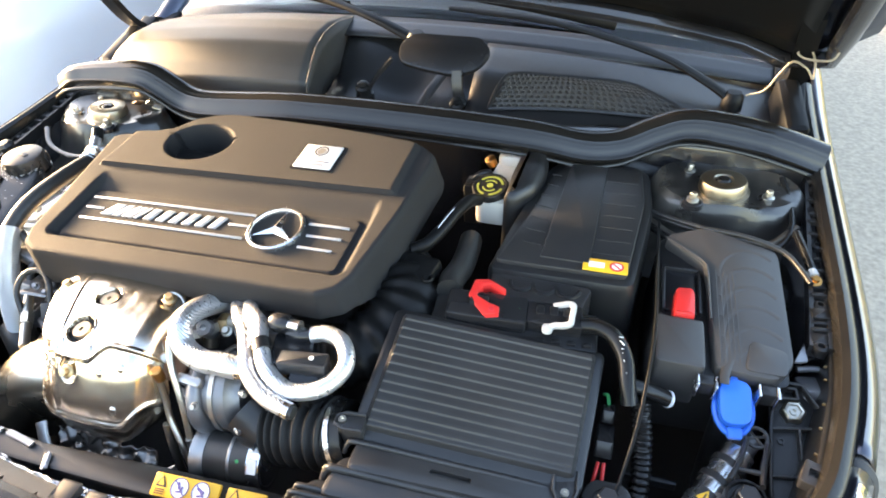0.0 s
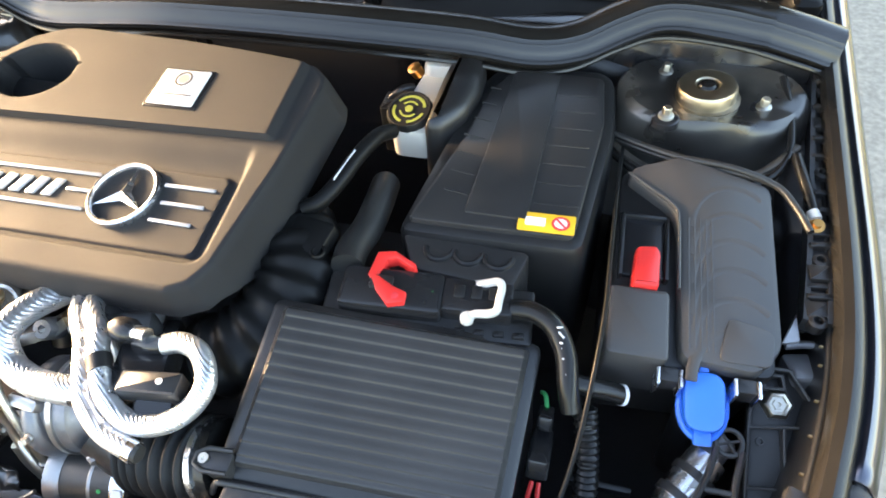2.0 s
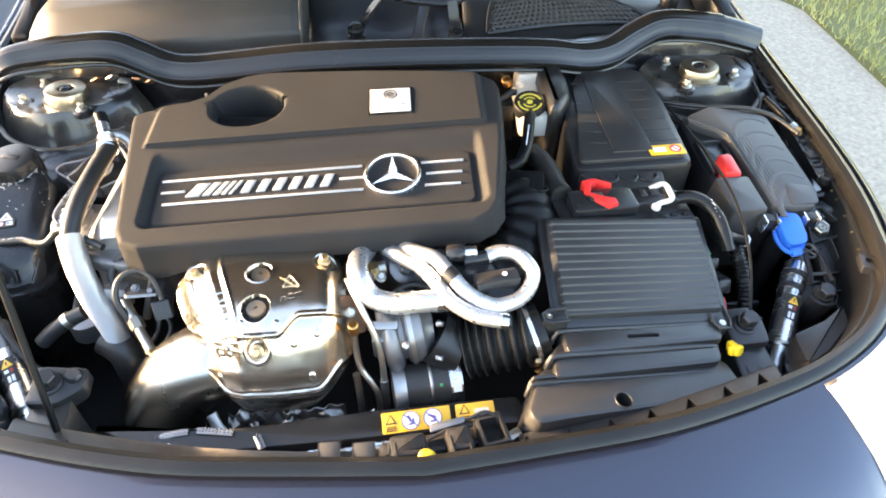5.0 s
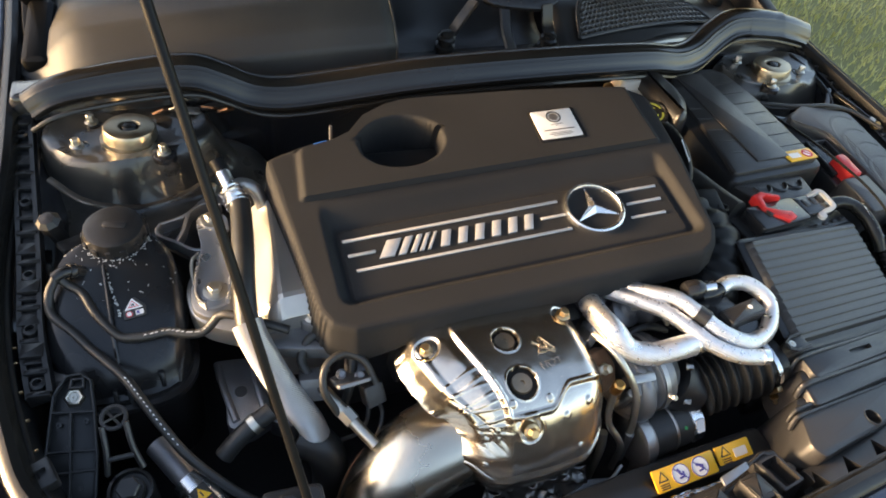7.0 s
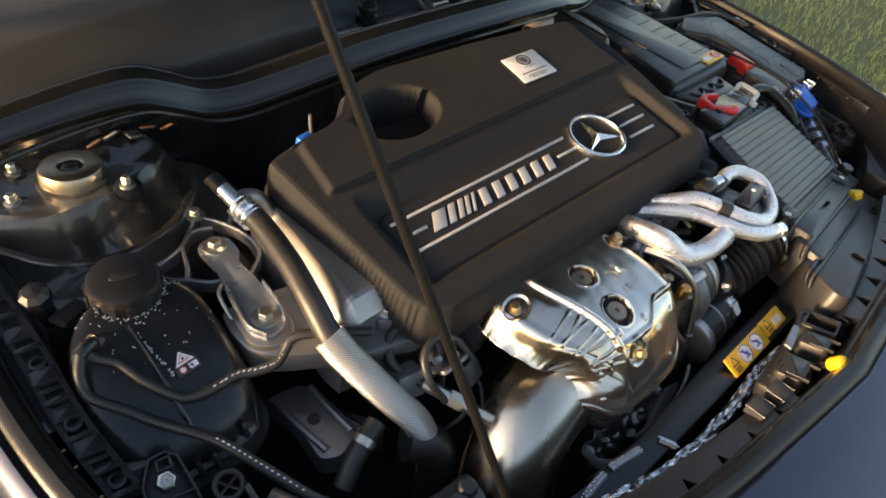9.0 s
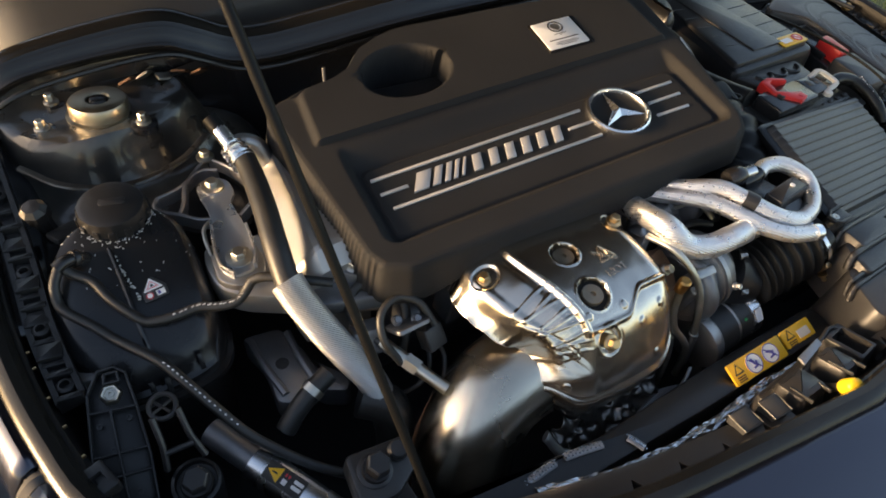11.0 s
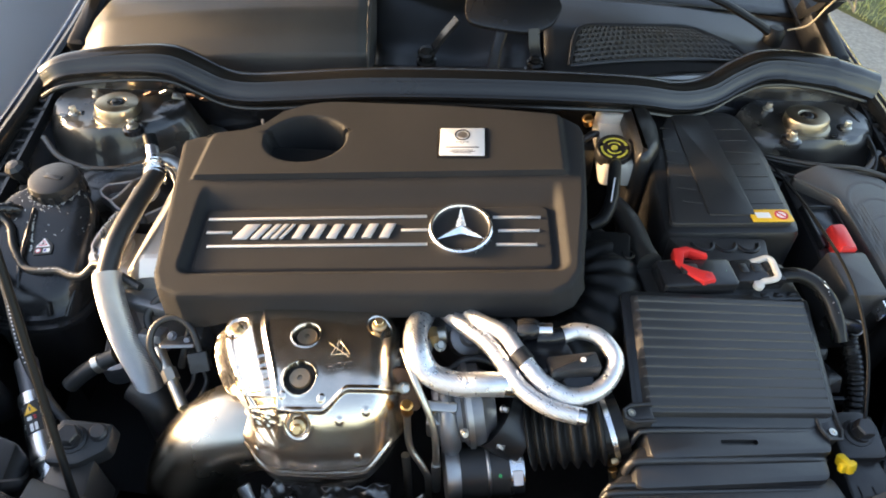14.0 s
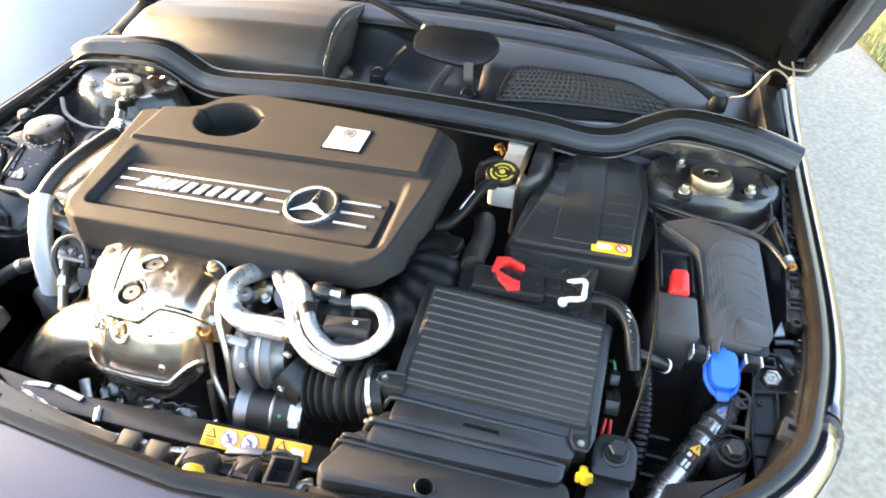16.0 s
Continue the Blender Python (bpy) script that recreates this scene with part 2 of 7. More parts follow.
def stack(bm, rings, m=None, cap=True):
    """Joins rings of equal length (lists of xyz) into a skin, with end caps."""
    m = m or Matrix()
    vs = [[bm.verts.new(m @ Vector(p)) for p in r] for r in rings]
    for a, b in zip(vs, vs[1:]):
        k = len(a)
        for i in range(k):
            bm.faces.new((a[i - 1], a[i], b[i], b[i - 1]))
    if cap:
        bm.faces.new(list(reversed(vs[0])))
        bm.faces.new(vs[-1])
    return bm


def slab(bm, pts, z0, z1, m=None, bevel=0.003, corner=0.0, taper=0.0):
    """A plate with a rounded outline and a bevelled top edge; taper widens its foot."""
    pts = ccw(pts)
    if corner:
        pts = round_poly(pts, corner)
    foot = inset(pts, -taper) if taper else pts
    rings = [[(x, y, z0) for x, y in foot]]
    b = min(bevel, abs(z1 - z0) * 0.45)
    if b:
        rings += [[(x, y, z1 - b) for x, y in pts], [(x, y, z1 - b * 0.3) for x, y in inset(pts, b * 0.3)], [(x, y, z1) for x, y in inset(pts, b)]]
    else:
        rings += [[(x, y, z1) for x, y in pts]]
    return stack(bm, rings, m)


def rect(x0, y0, x1, y1):
    return [(x0, y0), (x1, y0), (x1, y1), (x0, y1)]


def block(bm, c, size, rot=(0, 0, 0), bevel=0.003, corner=0.004, taper=0.0, m=None):
    """A box with rounded upright edges and a bevelled top, c its middle."""
    sx, sy, sz = (s / 2 for s in size)
    mm = (m or Matrix()) @ pose(*c, *rot)
    return slab(bm, rect(-sx, -sy, sx, sy), -sz, sz, mm, bevel, corner, taper)


def smooth_path(pts, sub=6):
    p = [Vector(q) for q in pts]
    if len(p) < 3:
        return [p[0].lerp(p[-1], i / sub) for i in range(sub + 1)]
    p = [p[0] * 2 - p[1]] + p + [p[-1] * 2 - p[-2]]
    out = []
    for i in range(1, len(p) - 2):
        a, b, c, d = p[i - 1:i + 3]
        for j in range(sub):
            t = j / sub
            out.append(0.5 * ((2 * b) + (c - a) * t + (2 * a - 5 * b + 4 * c - d) * t * t + (3 * b - a - 3 * c + d) * t ** 3))
    out.append(p[-2])
    return out


def tube(bm, pts, r, n=14, sub=6, cap=True, smooth=True, profile=None, flat=1.0):
    """A pipe along points; r a number or a function of 0..1; profile: an outline (list of xy) in place of a circle."""
    path = smooth_path(pts, sub) if smooth else [Vector(q) for q in pts]
    k = len(path)
    tan = [(path[min(i + 1, k - 1)] - path[max(i - 1, 0)]).normalized() for i in range(k)]
    up = Vector((0, 0, 1)) if abs(tan[0].z) < 0.9 else Vector((0, 1, 0))
    rings = []
    for i in range(k):
        up = (up - tan[i] * up.dot(tan[i])).normalized()
        side = tan[i].cross(up)
        rad = r(i / (k - 1)) if callable(r) else r
        if profile:
            rings.append([path[i] + (side * a + up * b) * rad for a, b in profile])
        else:
            rings.append([path[i] + (side * math.cos(w) + up * math.sin(w) * flat) * rad for w in (2 * math.pi * j / n for j in range(n))])
    return stack(bm, rings, None, cap)


def lathe(bm, prof, m=None, n=28):
    """A turned body: prof is a list of (radius, height)."""
    m = m or Matrix()
    rings = [[(max(r, 1e-4) * math.cos(2 * math.pi * j / n), max(r, 1e-4) * math.sin(2 * math.pi * j / n), z) for j in range(n)] for r, z in prof]
    return stack(bm, rings, m)


def hoop(bm, r, thick, m, n=28, z=0.0):
    """An open ring round a frame's axis."""
    return tube(bm, [m @ Vector((r * math.cos(2 * math.pi * k / n), r * math.sin(2 * math.pi * k / n), z)) for k in range(n + 1)], thick, n=6, smooth=False)


def sheet(bm, f, nu, nv, flip=False):
    """A grid of quads from f(u, v) with u, v in 0..1."""
    vs = [[bm.verts.new(f(i / nu, j / nv)) for i in range(nu + 1)] for j in range(nv + 1)]
    for j in range(nv):
        for i in range(nu):
            bm.faces.new((vs[j][i], vs[j][i + 1], vs[j + 1][i + 1], vs[j + 1][i]))
    return bm


def thicken(ob, t, offset=-1):
    s = ob.modifiers.new("thickness", "SOLIDIFY")
    s.thickness, s.offset = t, offset
    return ob


def carve(ob, cutter):
    """Cuts a bmesh's solid out of an object's mesh."""
    me = bpy.data.meshes.new("cutter")
    cutter.to_mesh(me)
    tool = new("cutter", me)
    md = ob.modifiers.new("cut", "BOOLEAN")
    md.object, md.operation, md.solver = tool, "DIFFERENCE", "EXACT"
    cut = bpy.data.meshes.new_from_object(ob.evaluated_get(bpy.context.evaluated_depsgraph_get()))
    ob.modifiers.clear()
    ob.data = cut
    bpy.data.objects.remove(tool)
    return ob


def ss(a, b, x):
    t = min(1, max(0, (x - a) / (b - a)))
    return t * t * (3 - 2 * t)


def lerp_table(tab, x):
    if x <= tab[0][0]:
        return tab[0][1]
    for (a, p), (b, q) in zip(tab, tab[1:]):
        if x <= b:
            return p + (q - p) * (x - a) / (b - a)
    return tab[-1][1]


def hexbolt(bm, at, r, h, normal=(0, 0, 1), washer=1.7):
    """A flanged hexagon bolt head."""
    m = frame_from(at, normal)
    lathe(bm, [(r * washer, 0), (r * washer, h * 0.2), (r * 1.1, h * 0.35)], m, 20)
    rings = [[(q * math.cos(math.pi * j / 3), q * math.sin(math.pi * j / 3), z) for j in range(6)] for q, z in ((r, h * 0.3), (r, h * 0.92), (r * 0.86, h))]
    return stack(bm, rings, m)


B = bmesh.new


# ---- ground, lawn, kerb ----
bm = B()
sheet(bm, lambda u, v: Vector((-300 + 600 * u, -300 + 600 * v, 0)), 30, 30)
tagged(finish("ground", bm, "asphalt"), "dark worn asphalt round the parked cars", "ground", kind="structure")
# strip beside the car; its unseen front area is added to brighten reflections
bm = B()
stack(bm, [[(x, y, z) for x, y in ccw([(-5, -7), (2.25, -7), (2.25, 0.8), (2.28, 2.1), (2.02, 2.75), (1.95, 3.5), (2.2, 4.2), (2.5, 9), (0.75, 9), (0.75, -1.2), (-5, -1.2)])] for z in (0.0, 0.012)])
tagged(finish("pavement", bm, "concrete", smooth=False), "pale weathered concrete strip beside the car, with an unseen pale area added in front", "pavement", kind="structure")
bm = B()
lawn_edge = ccw([(2.14, -8), (14, -8), (14, 12), (2.6, 12), (2.1, 4.2), (1.8, 3.5), (1.9, 2.75), (2.2, 2.1), (2.16, 0.8)])
stack(bm, [[(x, y, 0.0) for x, y in lawn_edge], [(x, y, 0.03) for x, y in inset(lawn_edge, 0.03)]])
tagged(finish("lawn_ground", bm, "soil"), "short lawn earth beside the pavement", "lawn", kind="structure")


def inside(p, poly):
    c = False
    for i in range(len(poly)):
        (x1, y1), (x2, y2) = poly[i - 1], poly[i]
        if (y1 > p[1]) != (y2 > p[1]) and p[0] < (x2 - x1) * (p[1] - y1) / (y2 - y1) + x1:
            c = not c
    return c


rng = random.Random(5)
verts, faces = [], []
for _ in range(42000):
    x, y = 1.7 + 4.3 * rng.random() ** 1.3, -1.5 + 7.5 * rng.random()
    if not inside((x, y), lawn_edge):
        continue
    a, h, w = rng.random() * 6.283, 0.025 + 0.04 * rng.random(), 0.003 + 0.003 * rng.random()
    lx, ly = (rng.random() - 0.5) * 0.05, (rng.random() - 0.5) * 0.05
    k = len(verts)
    verts += [(x - w * math.cos(a), y - w * math.sin(a), 0.025), (x + w * math.cos(a), y + w * math.sin(a), 0.025), (x + lx, y + ly, 0.025 + h)]
    faces.append((k, k + 1, k + 2))
me = bpy.data.meshes.new("grass")
me.from_pydata(verts, [], faces)
me.materials.append(M["grass"])
tagged(new("grass", me), "short sunlit green and yellowish grass blades", "grass", kind="stuff")

# ---- the car: painted shell, bay walls, bonnet, windscreen ----
car = thing("car", (0, 0, 0), "dark blue-black car with its bonnet propped open", "car")
HALF = [(0, -.725, .838), (.13, -.714, .838), (.27, -.699, .838), (.40, -.669, .839), (.50, -.635, .842), (.585, -.582, .845), (.650, -.506, .848), (.679, -.42, .851),
        (.697, -.33, .856), (.706, -.22, .864), (.711, -.08, .873), (.713, .08, .886), (.715, .25, .902), (.722, .45, .924), (.735, .8, .94)]
half = smooth_path(HALF, 5)
LIP = [Vector((-p.x - .004 * ss(-.4, 0, p.y) - .014 * ss(-.62, -.46, p.y) * ss(0, -.28, p.y), p.y, p.z)) for p in reversed(half[1:])] + [Vector((p.x - .005 * ss(-.4, 0, p.y), p.y, p.z)) for p in half]
kl = len(LIP)
OUT = []
for i in range(kl):
    t = LIP[min(i + 1, kl - 1)] - LIP[max(i - 1, 0)]
    OUT.append(Vector((t.y, -t.x, 0)).normalized())
SIDE = [(0, 0), (.005, .002), (.011, -.001), (.019, -.012), (.026, -.04), (.033, -.09), (.039, -.18), (.042, -.32), (.040, -.55)]
NOSE = [(0, 0), (.006, .001), (.04, -.006), (.10, -.026), (.17, -.062), (.23, -.12), (.27, -.21), (.29, -.33), (.29, -.55)]


def shell(i0, i1, grow=0.0):
    bm = B()
    rows = []
    for i in range(i0, i1 + 1):
        w = ss(.10, .85, abs(OUT[i].x))
        rows.append([LIP[i] + OUT[i] * (a[0] * w + b[0] * (1 - w)) + Vector((0, 0, a[1] * w + b[1] * (1 - w))) for a, b in zip(SIDE, NOSE)])
    vs = [[bm.verts.new(p) for p in r] for r in rows]
    for a, b in zip(vs, vs[1:]):
        for j in range(len(a) - 1):
            bm.faces.new((a[j], b[j], b[j + 1], a[j + 1]))
    return bm


def index_at(y, right):
    js = [i for i in range(kl) if (LIP[i].x > 0) == right]
    return min(js, key=lambda i: abs(LIP[i].y - y))


cutL, cutR = index_at(-0.46, False), index_at(-0.46, True)
for nm, a, b in (("front_panel", cutL, cutR), ("fender", 0, cutL - 1), ("fender", cutR + 1, kl - 1)):
    thicken(part(nm, shell(a, b), "paint", car), 0.004, 1)
# clear headlamp covers in both front corners, a hair proud of the panel
for right in (False, True):
    js = [i for i in range(kl) if (LIP[i].x > 0) == right and abs(LIP[i].x) > .46 and cutL < i < cutR]
    bm = B()
    rows = []
    for i in js:
        w = ss(.10, .85, abs(OUT[i].x))
        pr = [(a[0] * w + b[0] * (1 - w), a[1] * w + b[1] * (1 - w)) for a, b in zip(SIDE, NOSE)]
        tab = [(k / (len(pr) - 1), p) for k, p in enumerate(pr)]
        pts = []
        for k in range(13):
            v = .09 + .71 * k / 12
            d, z = lerp_table([(a, p[0]) for a, p in tab], v), lerp_table([(a, p[1]) for a, p in tab], v)
            pts.append(LIP[i] + OUT[i] * (d + .0025) + Vector((0, 0, z + .0030)))
        rows.append(pts)
    vs = [[bm.verts.new(p) for p in r] for r in rows]
    for a, b in zip(vs, vs[1:]):
        for k in range(12):
            bm.faces.new((a[k], b[k], b[k + 1], a[k + 1]))
    lamp = thicken(part("headlamp", bm, "lamp", car, "clear headlamp cover over a bright reflector"), .002, 1)
    bm = B()
    tube(bm, [r[5] + Vector((0, 0, .0022)) for r in rows[2:]], .0016, n=6, smooth=False)
    part("lens_line", bm, "rod", lamp)
# dark joint behind the two panel gaps
for i in (cutL, cutR):
    j = i - 1 if i == cutL else i + 1
    bm = B()
    pts = []
    for k in range(len(SIDE) - 2):
        w = ss(.10, .85, abs(OUT[i].x))
        p = (LIP[i] + LIP[j]) / 2 + OUT[i] * (SIDE[k][0] * w + NOSE[k][0] * (1 - w)) + Vector((0, 0, SIDE[k][1] * w + NOSE[k][1] * (1 - w) - 0.006))
        pts.append(p)
    tube(bm, pts, 0.009, n=8, sub=3)
    part("gap_filler", bm, "dark", car)

# rubber strip on the lip and the plastic channel inside it
bm = B()
strip = [(-1, -.9), (-1, .1), (-.75, .75), (-.2, 1.0), (.3, .85), (.75, .45), (1.0, -.1), (1.0, -.9)]
tube(bm, [LIP[i] - OUT[i] * 0.010 + Vector((0, 0, -0.002)) for i in range(2, kl - 8)], 0.0135, smooth=False, profile=strip)
part("lip_seal", bm, "rubber", car, "black rubber sealing strip along the bay's edge")
bm = B()
tube(bm, [LIP[i] + OUT[i] * 0.008 + Vector((0, 0, -.001)) for i in range(2, kl - 8)], 0.0050, smooth=False, profile=[(-1, -.6), (-1, .3), (-.7, .5), (.2, .35), (.3, .1), (.8, .05), (1.0, -.2), (1.0, -.6)])
part("lip_flange", bm, "plastic", car, "black plastic flange outside the sealing strip")
bm = B()
rows = []
for i in range(2, kl - 8):
    prof = [(.022, -.012), (.0235, -.018), (.024, -.030), (.028, -.046), (.030, -.06), (.031, -.12), (.033, -.40)]
    rows.append([LIP[i] - OUT[i] * a + Vector((0, 0, z)) for a, z in prof])
vs = [[bm.verts.new(p) for p in r] for r in rows]
for a, b in zip(vs, vs[1:]):
    for j in range(len(a) - 1):
        bm.faces.new((a[j], b[j], b[j + 1], a[j + 1]))
thicken(part("inner_channel", bm, "plastic", car, "black plastic channel inside the rubber strip"), 0.004)
for right in (False, True):
    i = index_at(-.475, right)
    ang = math.degrees(math.atan2(OUT[i].y, OUT[i].x))
    bm = B()
    block(bm, LIP[i] - OUT[i] * .028 + Vector((0, 0, -.014)), (.022, .030, .012), (0, 0, ang), bevel=.002, corner=.003)
    clip = part("lip_clip", bm, "plastic_grey", car)
    bm = B()
    block(bm, LIP[i] - OUT[i] * .028 + Vector((0, 0, -.008)), (.010, .010, .010), (0, 0, ang), bevel=.0005, corner=.001)
    carve(clip, bm)
for y in (-.30, -.335, -.37, -.405, -.44, -.47):
    for right in (False, True):
        i = index_at(y, right)
        bm = B()
        block(bm, LIP[i] - OUT[i] * .027 + Vector((0, 0, -.020)), (.008, .0020, .003), (0, 0, math.degrees(math.atan2(OUT[i].y, OUT[i].x))), bevel=.0008, corner=.0006)
        part("channel_clip", bm, "brass_bolt", car)
bm = B()
sheet(bm, lambda u, v: Vector((-0.74 + 1.48 * u, -0.68 + 0.80 * v, 0.46 + 0.015 * noise.noise((u * 9, v * 9, 0)))), 24, 16)
part("bay_floor", bm, "dark", car)
# bulkhead below the rubber seal
bm = B()
block(bm, (0, 0.085, 0.68), (1.40, 0.05, 0.46), bevel=0.01, corner=0.01)
part("bulkhead", bm, "bay_paint", car)
# inner wings beside the strut towers
for s in (-1, 1):
    bm = B()
    prof = [(.70, .872), (.672, .866), (.655, .845), (.645, .80), (.64, .46)]
    sheet(bm, lambda u, v: Vector((s * (lerp_table([(i / 4, p[0]) for i, p in enumerate(prof)], v) ),
                                   0.12 - 0.40 * u, lerp_table([(i / 4, p[1]) for i, p in enumerate(prof)], v) - 0.035 * u)), 20, 16)
    thicken(part("inner_wing", bm, "bay_paint", car), 0.004)
    # perforated rail on top of it, with ribs and round bosses
    line = [(s * .693, .10, .878), (s * .684, -.05, .862), (s * .673, -.20, .85)] + ([(.664, -.29, .845)] if s > 0 else [(-.670, -.29, .838), (-.660, -.37, .828)])
    rail = part("wing_rail", tube(B(), line, 0.0125, profile=[(-1, -1), (1, -1), (1, .5), (.6, .5), (.5, .1), (-.5, .1), (-.6, .6), (-1, .6)], sub=8), "plastic", car)
    rp = smooth_path(line, 6)
    for i, p in enumerate(rp[1:]):
        bm = B()
        if i % 5 == 2:
            lathe(bm, [(.008, -.004), (.008, .007), (.006, .0085), (.0045, .0085), (.004, .003), (.001, .003)], Matrix.Translation(p), 16)
            part("boss", bm, "plastic", rail)
        else:
            block(bm, (p.x, p.y, p.z + 0.002), (0.022, 0.006 + .012 * (i % 3 == 1), 0.010 + .004 * (i % 2)), (0, 0, s * 6), bevel=0.001, corner=0.001)
            part("rib", bm, "plastic", rail)

# bonnet, propped open, with its inner frame, hinge and washer pipe
HY, HZ, RISE = 0.225, 1.015, radians(51)


def bonnet_point(x, v, depth=0.0):
    crown = 0.05 * (1 - (x / 0.74) ** 2)
    c, sn = math.cos(RISE), math.sin(RISE)
    d = crown * (0.6 + 0.4 * v) - depth
    return Vector((x, HY - v * c + d * sn, HZ + v * sn + d * c))


def bonnet_sheet(u, v):
    x = -0.745 + 1.49 * u
    v0 = 0.065 + 0.06 * ss(-0.1, -0.6, x) - 0.20 * x * x - 0.025 * ss(0.55, 0.65, abs(x)) + 0.13 * ss(0.65, 0.745, abs(x)) ** 2
    x *= 1 - 0.12 * v * v
    v1 = 1.02 - 0.10 * (x / 0.735) ** 2
    return bonnet_point(x, v0 + (v1 - v0) * v)


bon = part("bonnet", sheet(B(), bonnet_sheet, 40, 30), "paint", car, "raised dark bonnet seen from beneath")
thicken(bon, 0.006, 1)
bm = B()
pts = [bonnet_sheet(u, v) + Vector((0, -0.014, -0.012)) for u, v in
       [(.03 + .94 * i / 20, .02) for i in range(21)] + [(.97, .02 + .94 * i / 16) for i in range(1, 17)] + [(.97 - .94 * i / 20, .96) for i in range(1, 21)] + [(.03, .96 - .94 * i / 16) for i in range(1, 16)]]
tube(bm, pts + pts[:1], 0.02, n=10, smooth=False, flat=0.7)
part("bonnet_frame", bm, "bay_paint", bon)
bm = B()
sheet(bm, lambda u, v: bonnet_sheet(0.06 + 0.88 * u, 0.06 + 0.86 * v) + Vector((0, -0.02 - 0.006 * math.sin(u * 30), -0.015)), 40, 24)
thicken(part("bonnet_liner", bm, "rod", bon), 0.006)
for s in (-1, 1):
    bm = B()
    tube(bm, [(s * .665, .30, .92), (s * .668, .25, .965), (s * .655, .20, 1.02), (s * .645, .15, 1.09)], 0.016, profile=[(-1, -.4), (1, -.4), (1, .4), (-1, .4)])
    block(bm, (s * .672, .28, .915), (.035, .10, .04), (20, 0, 0))
    part("bonnet_hinge", bm, "rod", car)
    bm = B()
    block(bm, (s * .662, .205, .912), (.04, .12, .05), (20, 0, s * 8), bevel=0.01, corner=0.012)
    part("hinge_cover", bm, "rod", car)
bm = B()
tube(bm, [(.59, .21, .935), (.612, .19, .955), (.628, .185, .99), (.64, .18, 1.01), (.662, .18, 1.0), (.675, .18, .985), (.672, .19, 1.01), (.655, .19, 1.035),
          (.645, .19, 1.02), (.66, .18, 1.015), (.69, .17, 1.02), (.70, .18, 1.035), (.695, .19, 1.02)], 0.0018, n=8)
part("washer_pipe", bm, "label_yellow", car, "thin pale washer pipe at the hinge").data.materials[0] = material("pale_pipe", (0.30, 0.25, 0.17), 0.4)

# windscreen, pillars, dashboard behind the glass
def screen(u, v, off=0.0):
    x = -0.70 + 1.40 * u
    s = v * 0.85
    return Vector((x * (1 - 0.16 * v), 0.285 + 0.20 * x * x + s * 0.86 + off, 0.985 - 0.16 * x * x + s * 0.51 - 0.06 * v * v))


g = part("windscreen", sheet(B(), screen, 30, 16), "glass", car, "sloping windscreen glass")
thicken(g, 0.005)
g.visible_shadow = False
for s in (-1, 1):
    bm = B()
    tube(bm, [screen(0.5 + s * 0.492, v / 6) + Vector((s * 0.008, 0.01, -0.005)) for v in range(7)], 0.03, n=10)
    part("pillar", bm, "paint", car)
bm = B()
sheet(bm, lambda u, v: Vector((-0.68 + 1.36 * u, 0.36 + 0.75 * v + 0.15 * (1.36 * u - 0.68) ** 2, 0.945 + 0.02 * math.sin(3 * v) - 0.1 * (1.36 * u - 0.68) ** 2)), 24, 12)
part("dashboard", bm, "plastic_grey", car)
bm = B()
block(bm, (.49, .43, .963), (.05, .012, .002), bevel=0.0, corner=0.001)
part("windscreen_plate", bm, "label_white", car, "small white plate behind the glass")
# doors and flanks, roof, glass house and tail behind the windscreen
bm = B()
rings = []
for y, w, zt, zb in ((.42, .757, .925, .24), (.60, .775, .935, .22), (1.2, .825, .955, .20), (2.0, .850, .975, .20), (2.8, .848, .985, .20), (3.2, .832, .985, .22), (3.45, .79, .97, .26), (3.60, .71, .93, .34)):
    half_r = [(.0, zb), (w * .86, zb), (w * .965, zb + .05), (w * .995, zb + .20), (w, .58), (w * .985, .70), (w * .99, zt - .07), (w * .965, zt - .02), (w * .93, zt), (.0, zt + .004)]
    rings.append([(x, y, z) for x, z in half_r] + [(-x, y, z) for x, z in reversed(half_r[1:-1])])
stack(bm, rings)
part("side_body", bm, "paint", car)
GH = ((1.00, .62, 1.345), (1.25, .60, 1.395), (1.7, .585, 1.415), (2.2, .575, 1.40), (2.7, .56, 1.345), (3.05, .545, 1.255))
bm = B()
stack(bm, [[(x * f, y, z) for f, x, z in ((1, .74, .955), (1, w, zr - .012), (-1, w, zr - .012), (-1, .74, .955))] for y, w, zr in GH] + [[(.70, 3.42, .96), (.68, 3.40, .975), (-.68, 3.40, .975), (-.70, 3.42, .96)]])
part("glass_house", bm, "grey_glass_dark", car, "dark side and rear windows")
bm = B()
rings = []
for y, w, zr in ((.98, .60, 1.335),) + GH + ((3.12, .53, 1.225),):
    half_r = [(w + .016, zr - .045), (w + .012, zr - .018), (w - .03, zr + .002), (w * .6, zr + .018), (0, zr + .026)]
    rings.append([(x, y, z) for x, z in half_r] + [(-x, y, z) for x, z in reversed(half_r[:-1])] + [(-w + .03, y, zr - .03), (w - .03, y, zr - .03)])
stack(bm, rings)
part("roof", bm, "paint", car, "rounded dark roof")
